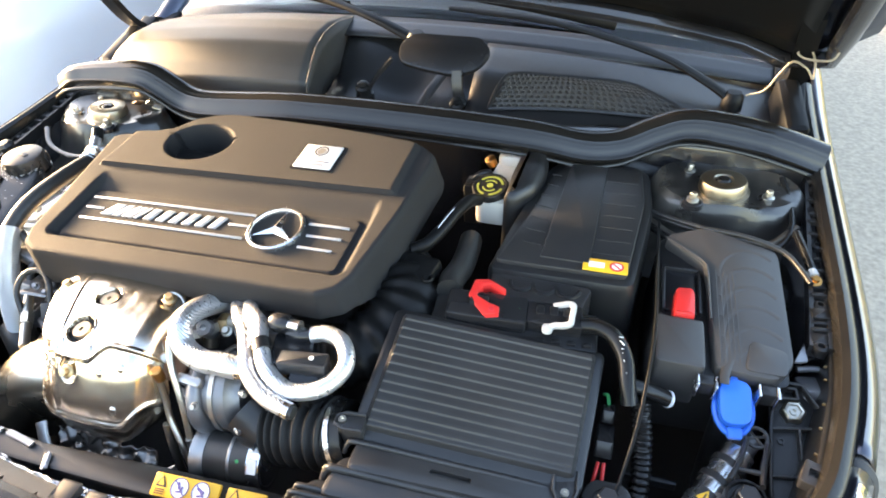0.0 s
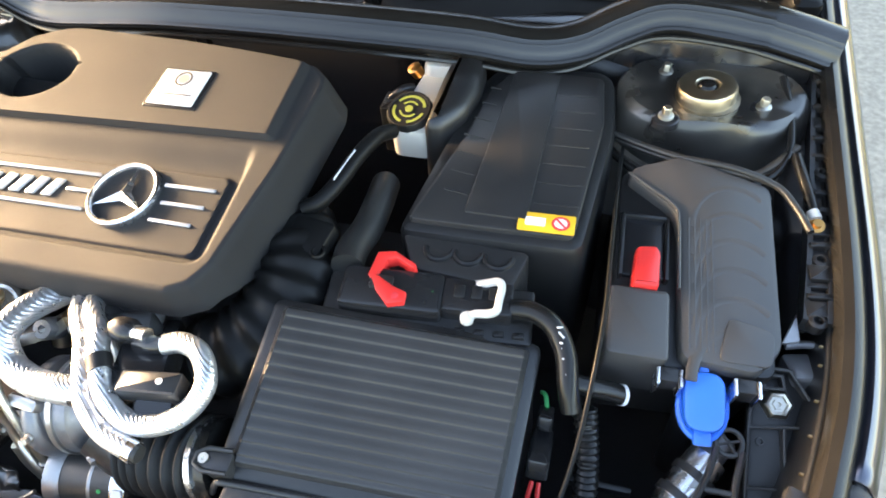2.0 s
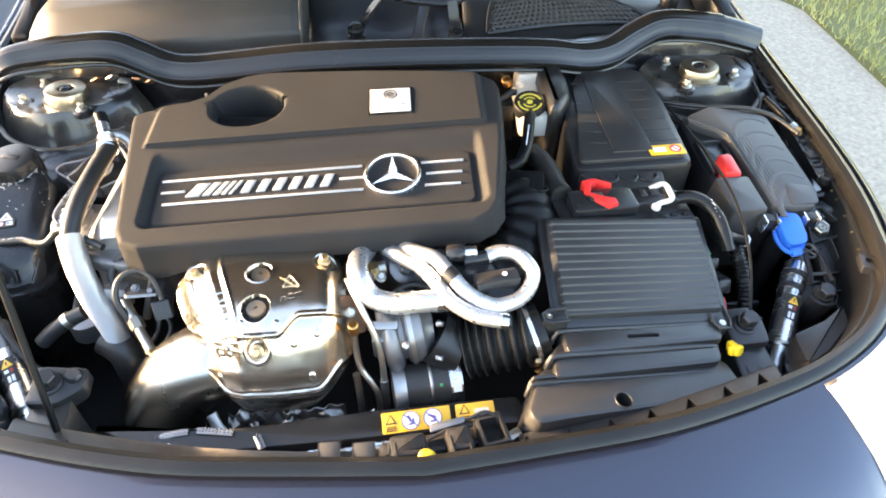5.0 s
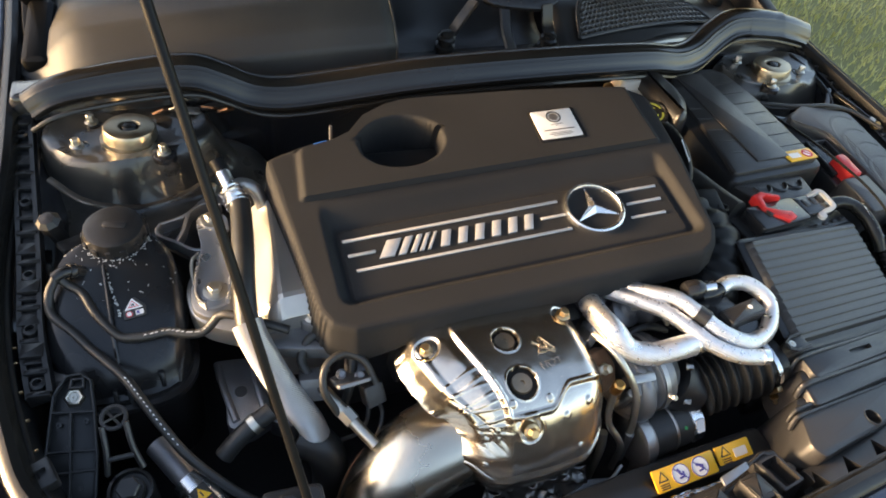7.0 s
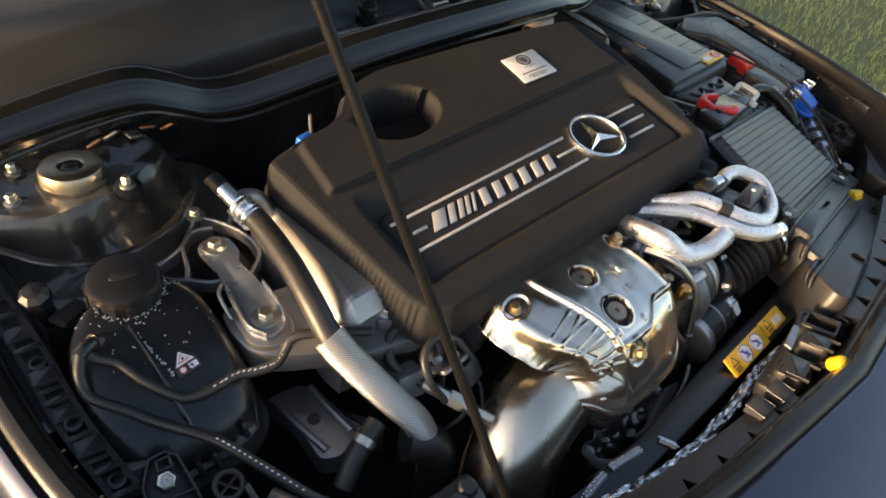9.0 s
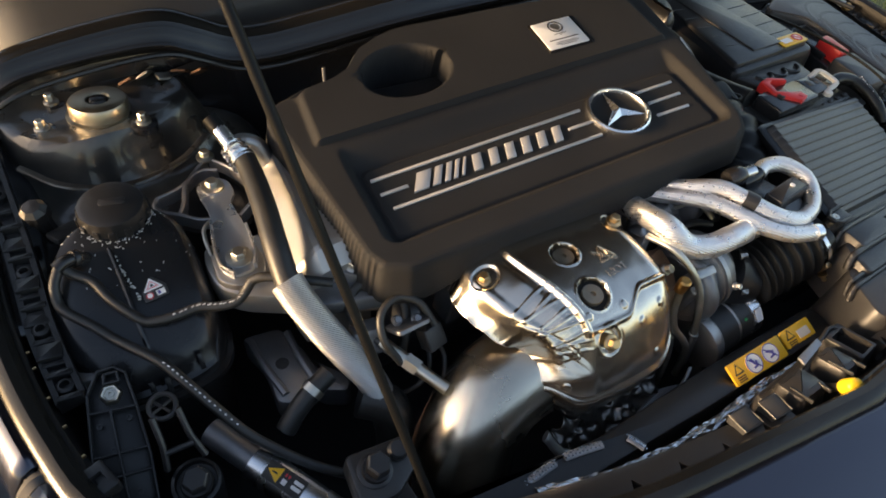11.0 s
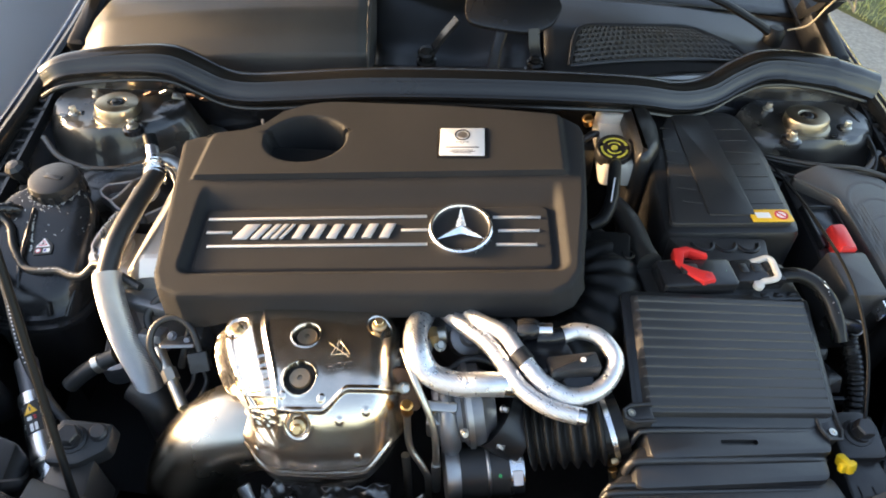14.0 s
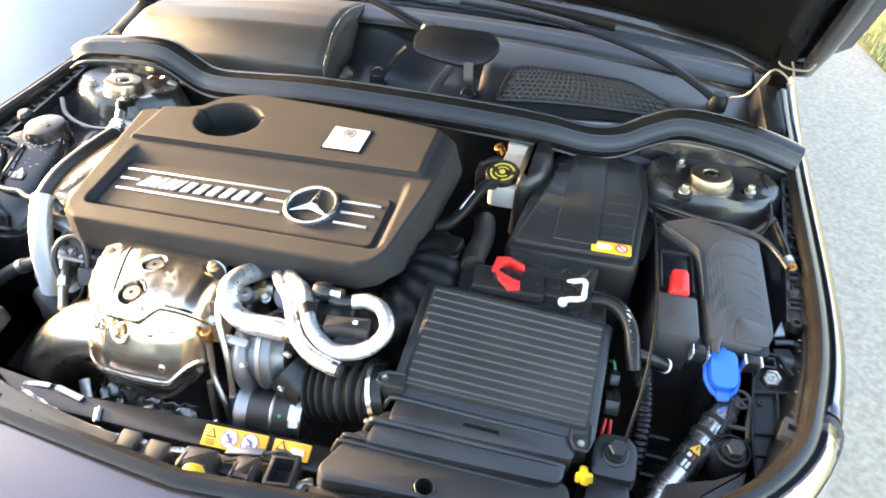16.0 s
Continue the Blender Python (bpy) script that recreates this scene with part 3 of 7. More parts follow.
for s in (-1, 1):
    for y0, y1 in ((1.75, 1.78), (2.62, 2.72)):
        bm = B()
        tube(bm, [(s * .748, y0, .95), (s * .68, (y0 + y1) / 2, 1.15), (s * (lerp_table([(g[0], g[1]) for g in GH], y1) + .010), y1, lerp_table([(g[0], g[2]) for g in GH], y1) - .03)], .022, n=8)
        part("pillar", bm, "rod", car)
    bm = B()
    block(bm, (s * .90, .98, 1.02), (.17, .09, .11), (0, 0, s * 8), bevel=.03, corner=.03)
    part("door_mirror", bm, "paint", car)
    for y in (1.55, 2.45):
        bm = B()
        tube(bm, [(s * .838, y, .80), (s * .862, y + .05, .805), (s * .862, y + .15, .806), (s * .838, y + .20, .805)], .011, n=10)
        part("door_handle", bm, "paint", car)
    for y0, y1, wf in ((.66, .66, .783), (1.72, 1.74, .849), (2.66, 2.72, .849)):
        bm = B()
        tube(bm, [(s * wf * .962, y0, .925), (s * wf * .985, (y0 + y1) / 2, .72), (s * wf * 1.0, (y0 + y1) / 2, .58), (s * wf * .985, y1, .36)], .004, n=6)
        part("door_gap", bm, "void", car)
    for y in (-0.02, 2.62):
        bm = B()
        lathe(bm, [(.195, .07), (.20, .092), (.18, .094), (.05, .075), (.04, .085), (.001, .085)], pose(s * .665, y, .315, 0, 90 * s, 0), 36)
        part("rim", bm, "alu_dark", car)

# wing panels over the cowl's ends
for s in (-1, 1):
    bm = B()
    sheet(bm, lambda u, v: Vector((s * (.65 + .05 * u), .10 + .30 * v, .885 + .05 * v - .008 * u)), 4, 6)
    thicken(part("cowl_end", bm, "rod", car), 0.006)


# ---- cowl ----
def cowl_z(x, y):
    d = y - 0.083 - 0.22 * max(0, x - 0.18) ** 2
    return 0.932 + 0.62 * min(d, 0.06) + 0.12 * max(0, d - 0.06) - 0.2 * (x * x - 0.03)


cowl = thing("cowl_panel", (0, .15, .92), "black plastic scuttle panel below the windscreen", "car panel")
bm = B()
sheet(bm, lambda u, v: Vector((-0.16 + 0.30 * u, 0.04 + 0.24 * v, 0.895 + 0.012 * math.sin(9 * u) + 0.30 * ss(0.45, 1, v) * 0.25)), 20, 14)
thicken(part("well", bm, "plastic", cowl), 0.004)
bm = B()
sheet(bm, lambda u, v: (lambda x, y: Vector((x, y, cowl_z(x, y) - 0.022 * ss(.05, -.02, v) - 0.006)))(0.135 + 0.58 * u, 0.04 + (0.20 + 0.22 * (0.135 + 0.58 * u) ** 2) * v), 30, 12)
thicken(part("intake_surround", bm, "plastic", cowl), 0.004)
# raised cover on the other side
prof = [(.045, .885), (.062, .90), (.068, .945), (.09, .968), (.128, .995), (.17, 1.005), (.22, 1.005), (.30, .99)]
bm = B()
sheet(bm, lambda u, v: (lambda x, q: Vector((x, q[0] + 0.05 * (x + .16) ** 2 * 2, q[1] - 0.20 * (x + 0.16) ** 2 - 0.05 * ss(-.60, -.70, x))))(
    -0.71 + 0.55 * u, (lerp_table([(i / 7, p[0]) for i, p in enumerate(prof)], v), lerp_table([(i / 7, p[1]) for i, p in enumerate(prof)], v))), 30, 42)
thicken(part("raised_cover", bm, "cowl", cowl, "greyed plastic cover of the scuttle"), 0.004)
bm = B()
sheet(bm, lambda u, v: (lambda q: Vector((-0.16 + 0.004 * v, q[0], q[1] - 0.09 * v)))((lerp_table([(i / 7, p[0]) for i, p in enumerate(prof)], u), lerp_table([(i / 7, p[1]) for i, p in enumerate(prof)], u))), 20, 4)
thicken(part("cover_end", bm, "cowl", cowl), 0.004)
# strip that meets the glass
bm = B()
sheet(bm, lambda u, v: Vector((-0.70 + 1.40 * u, 0.235 + 0.20 * (1.4 * u - 0.7) ** 2 + 0.06 * v, 0.978 - 0.16 * (1.4 * u - 0.7) ** 2 + 0.018 * v)), 30, 3)
thicken(part("glass_strip", bm, "plastic", cowl), 0.004)
# ridge in the well
bm = B()
tube(bm, [(.045, .05, .905), (.055, .12, .925), (.075, .19, .95)], 0.01, n=8, flat=0.6)
part("well_ridge", bm, "plastic_grey", cowl)

# honeycomb intake grille
grille = thing("intake_grille", (.33, .15, .95), "black honeycomb air intake grille in the scuttle", "grille")
quad = [Vector(p) for p in ((.176, .076), (.522, .142), (.40, .186), (.196, .140))]
bm = B()
NX, NY = 27, 8


def grille_at(u, v):
    p = (quad[0] * (1 - u) + quad[1] * u) * (1 - v) + (quad[3] * (1 - u) + quad[2] * u) * v
    return Vector((p.x, p.y, cowl_z(p.x, p.y) + 0.001))


for j in range(NY):
    for i in range(NX):
        u, v = (i + 0.5 + 0.5 * (j % 2)) / (NX + 0.5), (j + 0.5) / NY
        c = grille_at(u, v)
        ring_o, ring_i, ring_d = [], [], []
        for k in range(6):
            a = math.pi / 3 * k + math.pi / 6
            o = grille_at(u + 0.58 / NX * math.cos(a), v + 0.62 / NY * math.sin(a))
            inn = c + (o - c) * 0.66
            ring_o.append(bm.verts.new(o))
            ring_i.append(bm.verts.new(inn + Vector((0, 0, 0.0008))))
            ring_d.append(bm.verts.new(inn - Vector((0, 0, 0.005))))
        for k in range(6):
            bm.faces.new((ring_o[k - 1], ring_o[k], ring_i[k], ring_i[k - 1]))
            bm.faces.new((ring_i[k - 1], ring_i[k], ring_d[k], ring_d[k - 1]))
tagged(part("honeycomb", bm, "mesh", grille, "fine honeycomb mesh", smooth=False), kind="stuff")
# dark sheet close under the mesh, painting the shade in its cells
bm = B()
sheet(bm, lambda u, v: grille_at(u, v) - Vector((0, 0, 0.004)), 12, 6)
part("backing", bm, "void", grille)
bm = B()
tube(bm, [grille_at(u, v) for u, v in ((0, 0), (.25, 0), (.5, 0), (.75, 0), (.97, .02), (1.01, .3), (1.0, .6), (.98, 1), (.6, 1), (.3, 1), (.03, 1), (-.02, .7), (-.01, .3), (0, 0))], 0.0035, n=8, sub=4, flat=0.7)
part("frame", bm, "plastic", grille)

# wiper pins, their arms and the rounded cover plate
mech = thing("wiper_cover_plate", (.08, .14, .985), "smooth black rounded plate on two rubber-capped pins", "wiper part")
bm = B()
pm = frame_from((.081, .137, .994), (0.02, -.62, .8))
slab(bm, [(-.083, .012), (-.078, -.026), (-.03, -.036), (.03, -.042), (.068, -.024), (.084, .012), (.06, .036), (-.06, .034)], -.006, .004, pm, bevel=.003, corner=.02)
part("plate", bm, "plastic_gloss", mech)
for p, q in (((-.063, .104, .922), (-.012, .124, .982)), ((.119, .086, .917), (.113, .106, .978))):
    bm = B()
    lathe(bm, [(.017, -.02), (.017, -.004), (.0125, -.002), (.0125, .004), (.015, .006), (.015, .012), (.011, .015), (.011, .019), (.006, .022), (.001, .022)], frame_from(p, (0, -.2, 1)), 20)
    part("rubber_pin", bm, "rubber", mech)
    bm = B()
    tube(bm, [Vector(p) + Vector((0.006, 0.004, 0.004)), (Vector(p) + Vector(q)) / 2 + Vector((0, 0, .002)), q], 0.009, profile=[(-1, -.35), (1, -.35), (1, .35), (-1, .35)])
    part("arm", bm, "plastic_gloss", mech)


def wiper(path, blade, label):
    w = thing("windscreen_wiper", path[0], label, "wiper", "windscreen wipers")
    part("arm", tube(B(), path, lambda s: 0.013 - 0.006 * s, n=10, flat=0.6), "rod", w)
    part("blade", tube(B(), blade, 0.008, profile=[(-.5, -1), (.5, -1), (.7, 0), (.3, .9), (-.3, .9), (-.7, 0)]), "rod", w)
    part("pivot_cap", lathe(B(), [(.018, -.015), (.018, .008), (.012, .016), (.001, .017)], Matrix.Translation(path[0]), 20), "rod", w)
    return w


wiper([(.571, .213, .922), (.52, .222, .950), (.43, .238, .985), (.25, .243, 1.024), (.06, .25, 1.035)],
      [(.36, .275, 1.015), (.15, .275, 1.045), (-.10, .29, 1.06), (-.30, .30, 1.055)], "black wiper arm lying along the windscreen's foot")
wiper([(.02, .17, 1.0), (-.08, .195, 1.03), (-.22, .235, 1.05), (-.36, .27, 1.05)],
      [(-.14, .245, 1.03), (-.30, .27, 1.045), (-.50, .33, 1.04)], "black wiper arm lying below the glass")

# ---- long rubber seal between bay and cowl ----
SEAL = [(-.668, .028, .918), (-.640, .027, .934), (-.60, .03, .942), (-.52, .03, .950), (-.462, .028, .950), (-.425, .024, .936), (-.385, .02, .917), (-.34, .012, .914), (-.27, .006, .921),
        (-.15, .0, .933), (0, -.002, .936), (.15, .0, .933), (.27, .010, .923), (.345, .022, .908), (.40, .040, .908), (.45, .062, .925), (.50, .075, .938), (.58, .078, .932), (.65, .078, .916), (.70, .08, .90)]
seal = thing("bulkhead_seal", (0, 0, .93), "long black rubber seal with grooves across the bay", "rubber seal")
prof = [(-1.00, -.62), (-1.10, -.50), (-1.12, -.36), (-1.03, -.26), (-.93, -.29), (-.86, -.22), (-.78, -.02), (-.70, .16), (-.62, .27), (-.585, .345), (-.55, .35), (-.47, .46), (-.44, .525),
        (-.40, .53), (-.28, .65), (-.10, .76), (.12, .82), (.38, .82), (.62, .74), (.85, .52), (1.0, .18), (1.02, -.2), (.8, -.8), (.3, -.85), (.15, -.5), (-.5, -.5), (-.62, -.8), (-.9, -.8)][::-1]
bm = B()
tube(bm, SEAL, lambda s: .026 * (.74 + .26 * ss(.05, .24, s)), profile=[(-a, b) for a, b in prof], sub=7)
part("seal_body", bm, "seal", seal, angle=38)
bm = B()
tube(bm, [(x, y - 0.030, z - 0.020) for x, y, z in SEAL], 0.0035, n=8, sub=6)
part("lower_bead", bm, "seal", seal)
for p, q in (((.53, .077, .937), (.62, .078, .925)),):
    bm = B()
    tube(bm, [p, [(a + b) / 2 for a, b in zip(p, q)], q], 0.0268, profile=[(-a, b) for a, b in prof], sub=4)
    part("seal_joint", bm, "seal", seal, "smooth moulded joint of the seal", angle=38)

# ---- prop rod ----
rod = thing("bonnet_prop_rod", (-.405, -.645, .76), "thin black bonnet prop rod standing in the bay", "prop rod")
R0, R1 = Vector((-.410, -.627, .765)), Vector((-.5315, -.200, 1.575))
bm = B()
tube(bm, [(-.387, -.635, .752), (-.400, -.636, .752), R0, R0.lerp(R1, .3), R0.lerp(R1, .7), R1], 0.0041, n=10, sub=5)
part("rod", bm, "rod", rod)
bm = B()
block(bm, (-.394, -.635, .747), (.03, .028, .016))
part("clip", bm, "plastic", rod)


# ---- engine cover ----
CM = frame_from((-.06, -.269, .9345), (-.0543, -.1481, .9874))
CI = CM.inverted()


def cl(x, y):
    """Plan place to the cover's own x, y."""
    n = Vector((-.0543, -.1481, .9874))
    z = .9345 - (n.x * (x + .06) + n.y * (y + .269)) / n.z
    p = CI @ Vector((x, y, z))
    return p.x, p.y


cover = thing("engine_cover", (-.06, -.27, .88), "matt black moulded plastic engine cover with silver trim lines", "engine cover")
LEFT = [(-.415, -.340), (-.405, -.362), (-.385, -.371), (-.169, -.393), (-.162, -.375), (-.155, -.315), (-.145, -.290), (-.118, -.265), (-.105, -.235), (-.100, -.21)]
RIGHT = [(-.415, .088), (-.405, .108), (-.385, .120), (-.27, .138), (-.165, .146), (-.150, .143), (-.135, .125), (-.122, .04), (-.111, -.05), (-.100, -.19)]


def round_box(x, y, x0, y0, x1, y1, r):
    """Distance inside (+) or outside (-) a rectangle with rounded corners."""
    dx, dy = max(x0 + r - x, x - x1 + r), max(y0 + r - y, y - y1 + r)
    return r - (math.hypot(max(dx, 0), max(dy, 0)) + min(max(dx, dy), 0))


def cover_h(x, y):
    h = 0.0
    pl = ss(-.2410, -.2375, y) * ss(-.371, -.361, x - 0.10 * (y + .24)) * ss(.127, .117, x)
    h += 0.007 * pl
    # sunk field for the trim: a long slope at the back, steep walls elsewhere, and a low table in it
    rec = ss(-.002, .011, round_box(x, y, -.350, -.390, .112, -.230, .016)) * ss(-.246, -.284, y)
    h -= 0.0115 * rec
    inn = ss(.0, .004, round_box(x, y, -.338, -.3815, .097, -.284, .011))
    h += 0.0035 * inn * rec
    e = math.hypot((x + .2265) / .0535, (y + .1725) / .0415)
    h -= (0.050 + h) * ss(1.02, .94, e)
    h -= 0.0045 * ss(1.10, 1.0, e) * ss(.9, 1.0, e)
    return h


bm = B()
NU, NV = 250, 190
ys = [-.415 + .315 * j / NV for j in range(NV + 1)]
grid = []
for j, y in enumerate(ys):
    a, b = lerp_table(LEFT, y), lerp_table(RIGHT, y)
    row = []
    for i in range(NU + 1):
        x = a + (b - a) * i / NU
        lx, ly = cl(x, y)
        row.append(bm.verts.new(CM @ Vector((lx, ly, cover_h(x, y)))))
    grid.append(row)
for j in range(NV):
    for i in range(NU):
        bm.faces.new((grid[j][i], grid[j][i + 1], grid[j + 1][i + 1], grid[j + 1][i]))
edge = grid[0][:] + [grid[j][NU] for j in range(1, NV + 1)] + [grid[NV][i] for i in range(NU - 1, -1, -1)] + [grid[j][0] for j in range(NV - 1, 0, -1)]
loc = [CI @ v.co for v in edge]
prev = edge
for grow, drop in ((.0035, -.0015), (.006, -.005), (.0075, -.012), (.011, -.036), (.014, -.054), (.013, -.057)):
    ring = []
    for k, p in enumerate(loc):
        t = loc[(k + 3) % len(loc)] - loc[k - 3]
        n = Vector((t.y, -t.x, 0)).normalized()
        front = ss(-.09, -.13, p.y)
        ridge = .0011 * math.sin(k * 1.5708 + .785) * ss(-.4, -.8, n.x) * ss(.0, -.04, p.y) * (drop < -.004)
        ring.append(bm.verts.new(CM @ Vector((p.x + n.x * (grow + ridge), p.y + n.y * (grow + ridge), drop * (1 - 0.33 * front * ss(-.27, -.20, p.x))))))
    for k in range(len(ring)):
        bm.faces.new((prev[k - 1], prev[k], ring[k], ring[k - 1]))
    prev = ring
part("shell", bm, "cover", cover, angle=30)
# bottom of the filler well: small filler mark
bm = B()
x, y = cl(-.232, -.188)
block(bm, (x, y, -.0490), (.016, .006, .001), m=CM, bevel=0, corner=.002)
part("filler_mark", bm, "label_yellow", cover)
bm = B()
x, y = cl(-.208, -.186)
block(bm, (x, y, -.0490), (.010, .007, .001), m=CM, bevel=0, corner=.002)
part("filler_mark", bm, "label_white", cover)
TZ = -0.0080   # top of the inner panel in the cover's own frame


def strip_on(name, x0, y0, x1, y1, w, mat="silver_print", h=.0018):
    (ax, ay), (bx, by) = cl(x0, y0), cl(x1, y1)
    d = Vector((bx - ax, by - ay))
    n = Vector((-d.y, d.x)).normalized() * w / 2
    bm = B()
    slab(bm, [(ax + n.x, ay + n.y), (ax - n.x, ay - n.y), (bx - n.x, by - n.y), (bx + n.x, by + n.y)], TZ - .001, TZ + h, CM, bevel=.0006)
    return part(name, bm, mat, cover)


for a in ((-.332, -.302, -.057, -.301), (-.330, -.323, -.298, -.323), (-.325, -.3445, -.055, -.3445), (-.088, -.3225, -.055, -.3225),
          (.025, -.304, .084, -.3045), (.031, -.325, .081, -.3255), (.028, -.346, .077, -.347)):
    strip_on("trim_line", *a, 0.0036)
# slanted bars and plain blocks of the silver script
for k in range(5):
    w = .020 - .0042 * k if k else .020
    x = -.296 + (0, .0225, .037, .048, .058)[k]
    w = (.018, .0095, .007, .0055, .004)[k]
    pts = [cl(x, -.334), cl(x + w, -.334), cl(x + w + .014, -.3115), cl(x + .014, -.3115)]
    bm = B()
    slab(bm, pts, TZ - .001, TZ + .0022, CM, bevel=.0007)
    part("slanted_bar", bm, "silver_print", cover)


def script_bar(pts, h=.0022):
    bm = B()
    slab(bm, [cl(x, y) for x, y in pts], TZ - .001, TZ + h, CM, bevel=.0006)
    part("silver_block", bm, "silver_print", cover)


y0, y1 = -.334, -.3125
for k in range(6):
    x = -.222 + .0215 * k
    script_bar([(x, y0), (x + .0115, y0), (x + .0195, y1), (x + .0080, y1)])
# round emblem: chrome ring with three plain blades
ex, ey = cl(-.0145, -.322)
EM = CM @ Matrix.Translation((ex, ey, TZ))
bm = B()
lathe(bm, [(.0335, -.001), (.0335, .004), (.035, .0062), (.0372, .0066), (.0392, .005), (.0398, .002), (.0398, -.001)], EM, 56)
part("emblem_ring", bm, "bright", cover, "chrome ring emblem")
for k in range(3):
    a = math.pi / 2 + k * 2 * math.pi / 3
    ca, sa = math.cos(a), math.sin(a)
    bm = B()
    tip = EM @ Vector((.0335 * ca, .0335 * sa, .0025))
    l, r = EM @ Vector((.0075 * math.cos(a + 1.05), .0075 * math.sin(a + 1.05), .0015)), EM @ Vector((.0075 * math.cos(a - 1.05), .0075 * math.sin(a - 1.05), .0015))
    top, base = EM @ Vector((0, 0, .0075)), EM @ Vector((0, 0, 0))
    v = [bm.verts.new(p) for p in (tip, l, r, top, base)]
    for f in ((0, 1, 3), (0, 3, 2), (0, 4, 1), (0, 2, 4), (1, 4, 3), (2, 3, 4)):
        bm.faces.new([v[i] for i in f])
    part("emblem_blade", bm, "bright", cover, smooth=False)
# signature plate
bx, by = cl(-.0130, -.186)
BM = CM @ Matrix.Translation((bx, by, .007)) @ pose(0, 0, 0, 0, 0, -1)
bm = B()
slab(bm, rect(-.0335, -.0300, .0345, .0285), -.003, .0008, BM, bevel=.0006, corner=.003)
part("plate_pocket", bm, "plastic_gloss", cover)
bm = B()
slab(bm, rect(-.0298, -.0258, .0298, .0258), -.002, .0019, BM, bevel=.0004, corner=.002)
plate = part("signature_plate", bm, "plate", cover, "silver plate with a round seal and small print")
bm = B()
lathe(bm, [(.0085, .0015), (.0085, .0024), (.0105, .0024), (.0105, .0015)], BM @ Matrix.Translation((0, .0125, 0)), 32)
part("seal_ring", bm, "ink", plate)
bm = B()
lathe(bm, [(.0065, .0015), (.0065, .0022), (.0001, .0022)], BM @ Matrix.Translation((0, .0125, 0)), 24)
part("seal_disc", bm, "alu", plate)
for yy, w, hh in ((-.001, .018, .0008), (-.0035, .004, .0006), (-.0110, .044, .0016), (-.0165, .030, .0008), (-.0190, .034, .0008), (-.0215, .024, .0007)):
    bm = B()
    slab(bm, rect(-w / 2, yy - hh / 2, w / 2, yy + hh / 2), .0015, .0022, BM, bevel=0)
    part("print_line", bm, "ink", plate)


# ---- heat shield ----
shield = thing("exhaust_heat_shield", (-.19, -.5, .80), "shiny embossed exhaust heat shield with gold-tinted edges", "heat shield")
SP = [(0, -.400, .872), (.10, -.424, .8785), (.20, -.448, .8805), (.32, -.480, .8795), (.43, -.512, .8745), (.51, -.533, .8655), (.58, -.549, .8505),
      (.66, -.562, .829), (.75, -.575, .803), (.84, -.582, .774), (.93, -.580, .744), (1, -.568, .716)]
SL = [(0, -.297), (.10, -.304), (.22, -.303), (.34, -.293), (.46, -.278), (.56, -.267), (.64, -.262), (.76, -.262), (.86, -.257), (.94, -.245), (1, -.222)]
SR = [(0, -.088), (.3, -.084), (.55, -.080), (.72, -.080), (.84, -.087), (.93, -.104), (1, -.135)]
HOLES = ((-.189, -.462, .0150), (-.190, -.514, .0165))


def smooth_table(tab, x):
    """Rounded interpolation through the rows."""
    x = min(max(x, tab[0][0]), tab[-1][0])
    for i in range(len(tab) - 1):
        if x <= tab[i + 1][0]:
            break
    (x1, a), (x2, b) = tab[i], tab[i + 1]
    s = (b - a) / (x2 - x1)
    s0 = (b - tab[i - 1][1]) / (x2 - tab[i - 1][0]) if i else s
    s1 = (tab[i + 2][1] - a) / (tab[i + 2][0] - x1) if i + 2 < len(tab) else s
    t = (x - x1) / (x2 - x1)
    w = x2 - x1
    return (2 * t ** 3 - 3 * t * t + 1) * a + (t ** 3 - 2 * t * t + t) * s0 * w + (3 * t * t - 2 * t ** 3) * b + (t ** 3 - t * t) * s1 * w


SPY, SPZ = [(p[0], p[1]) for p in SP], [(p[0], p[2]) for p in SP]


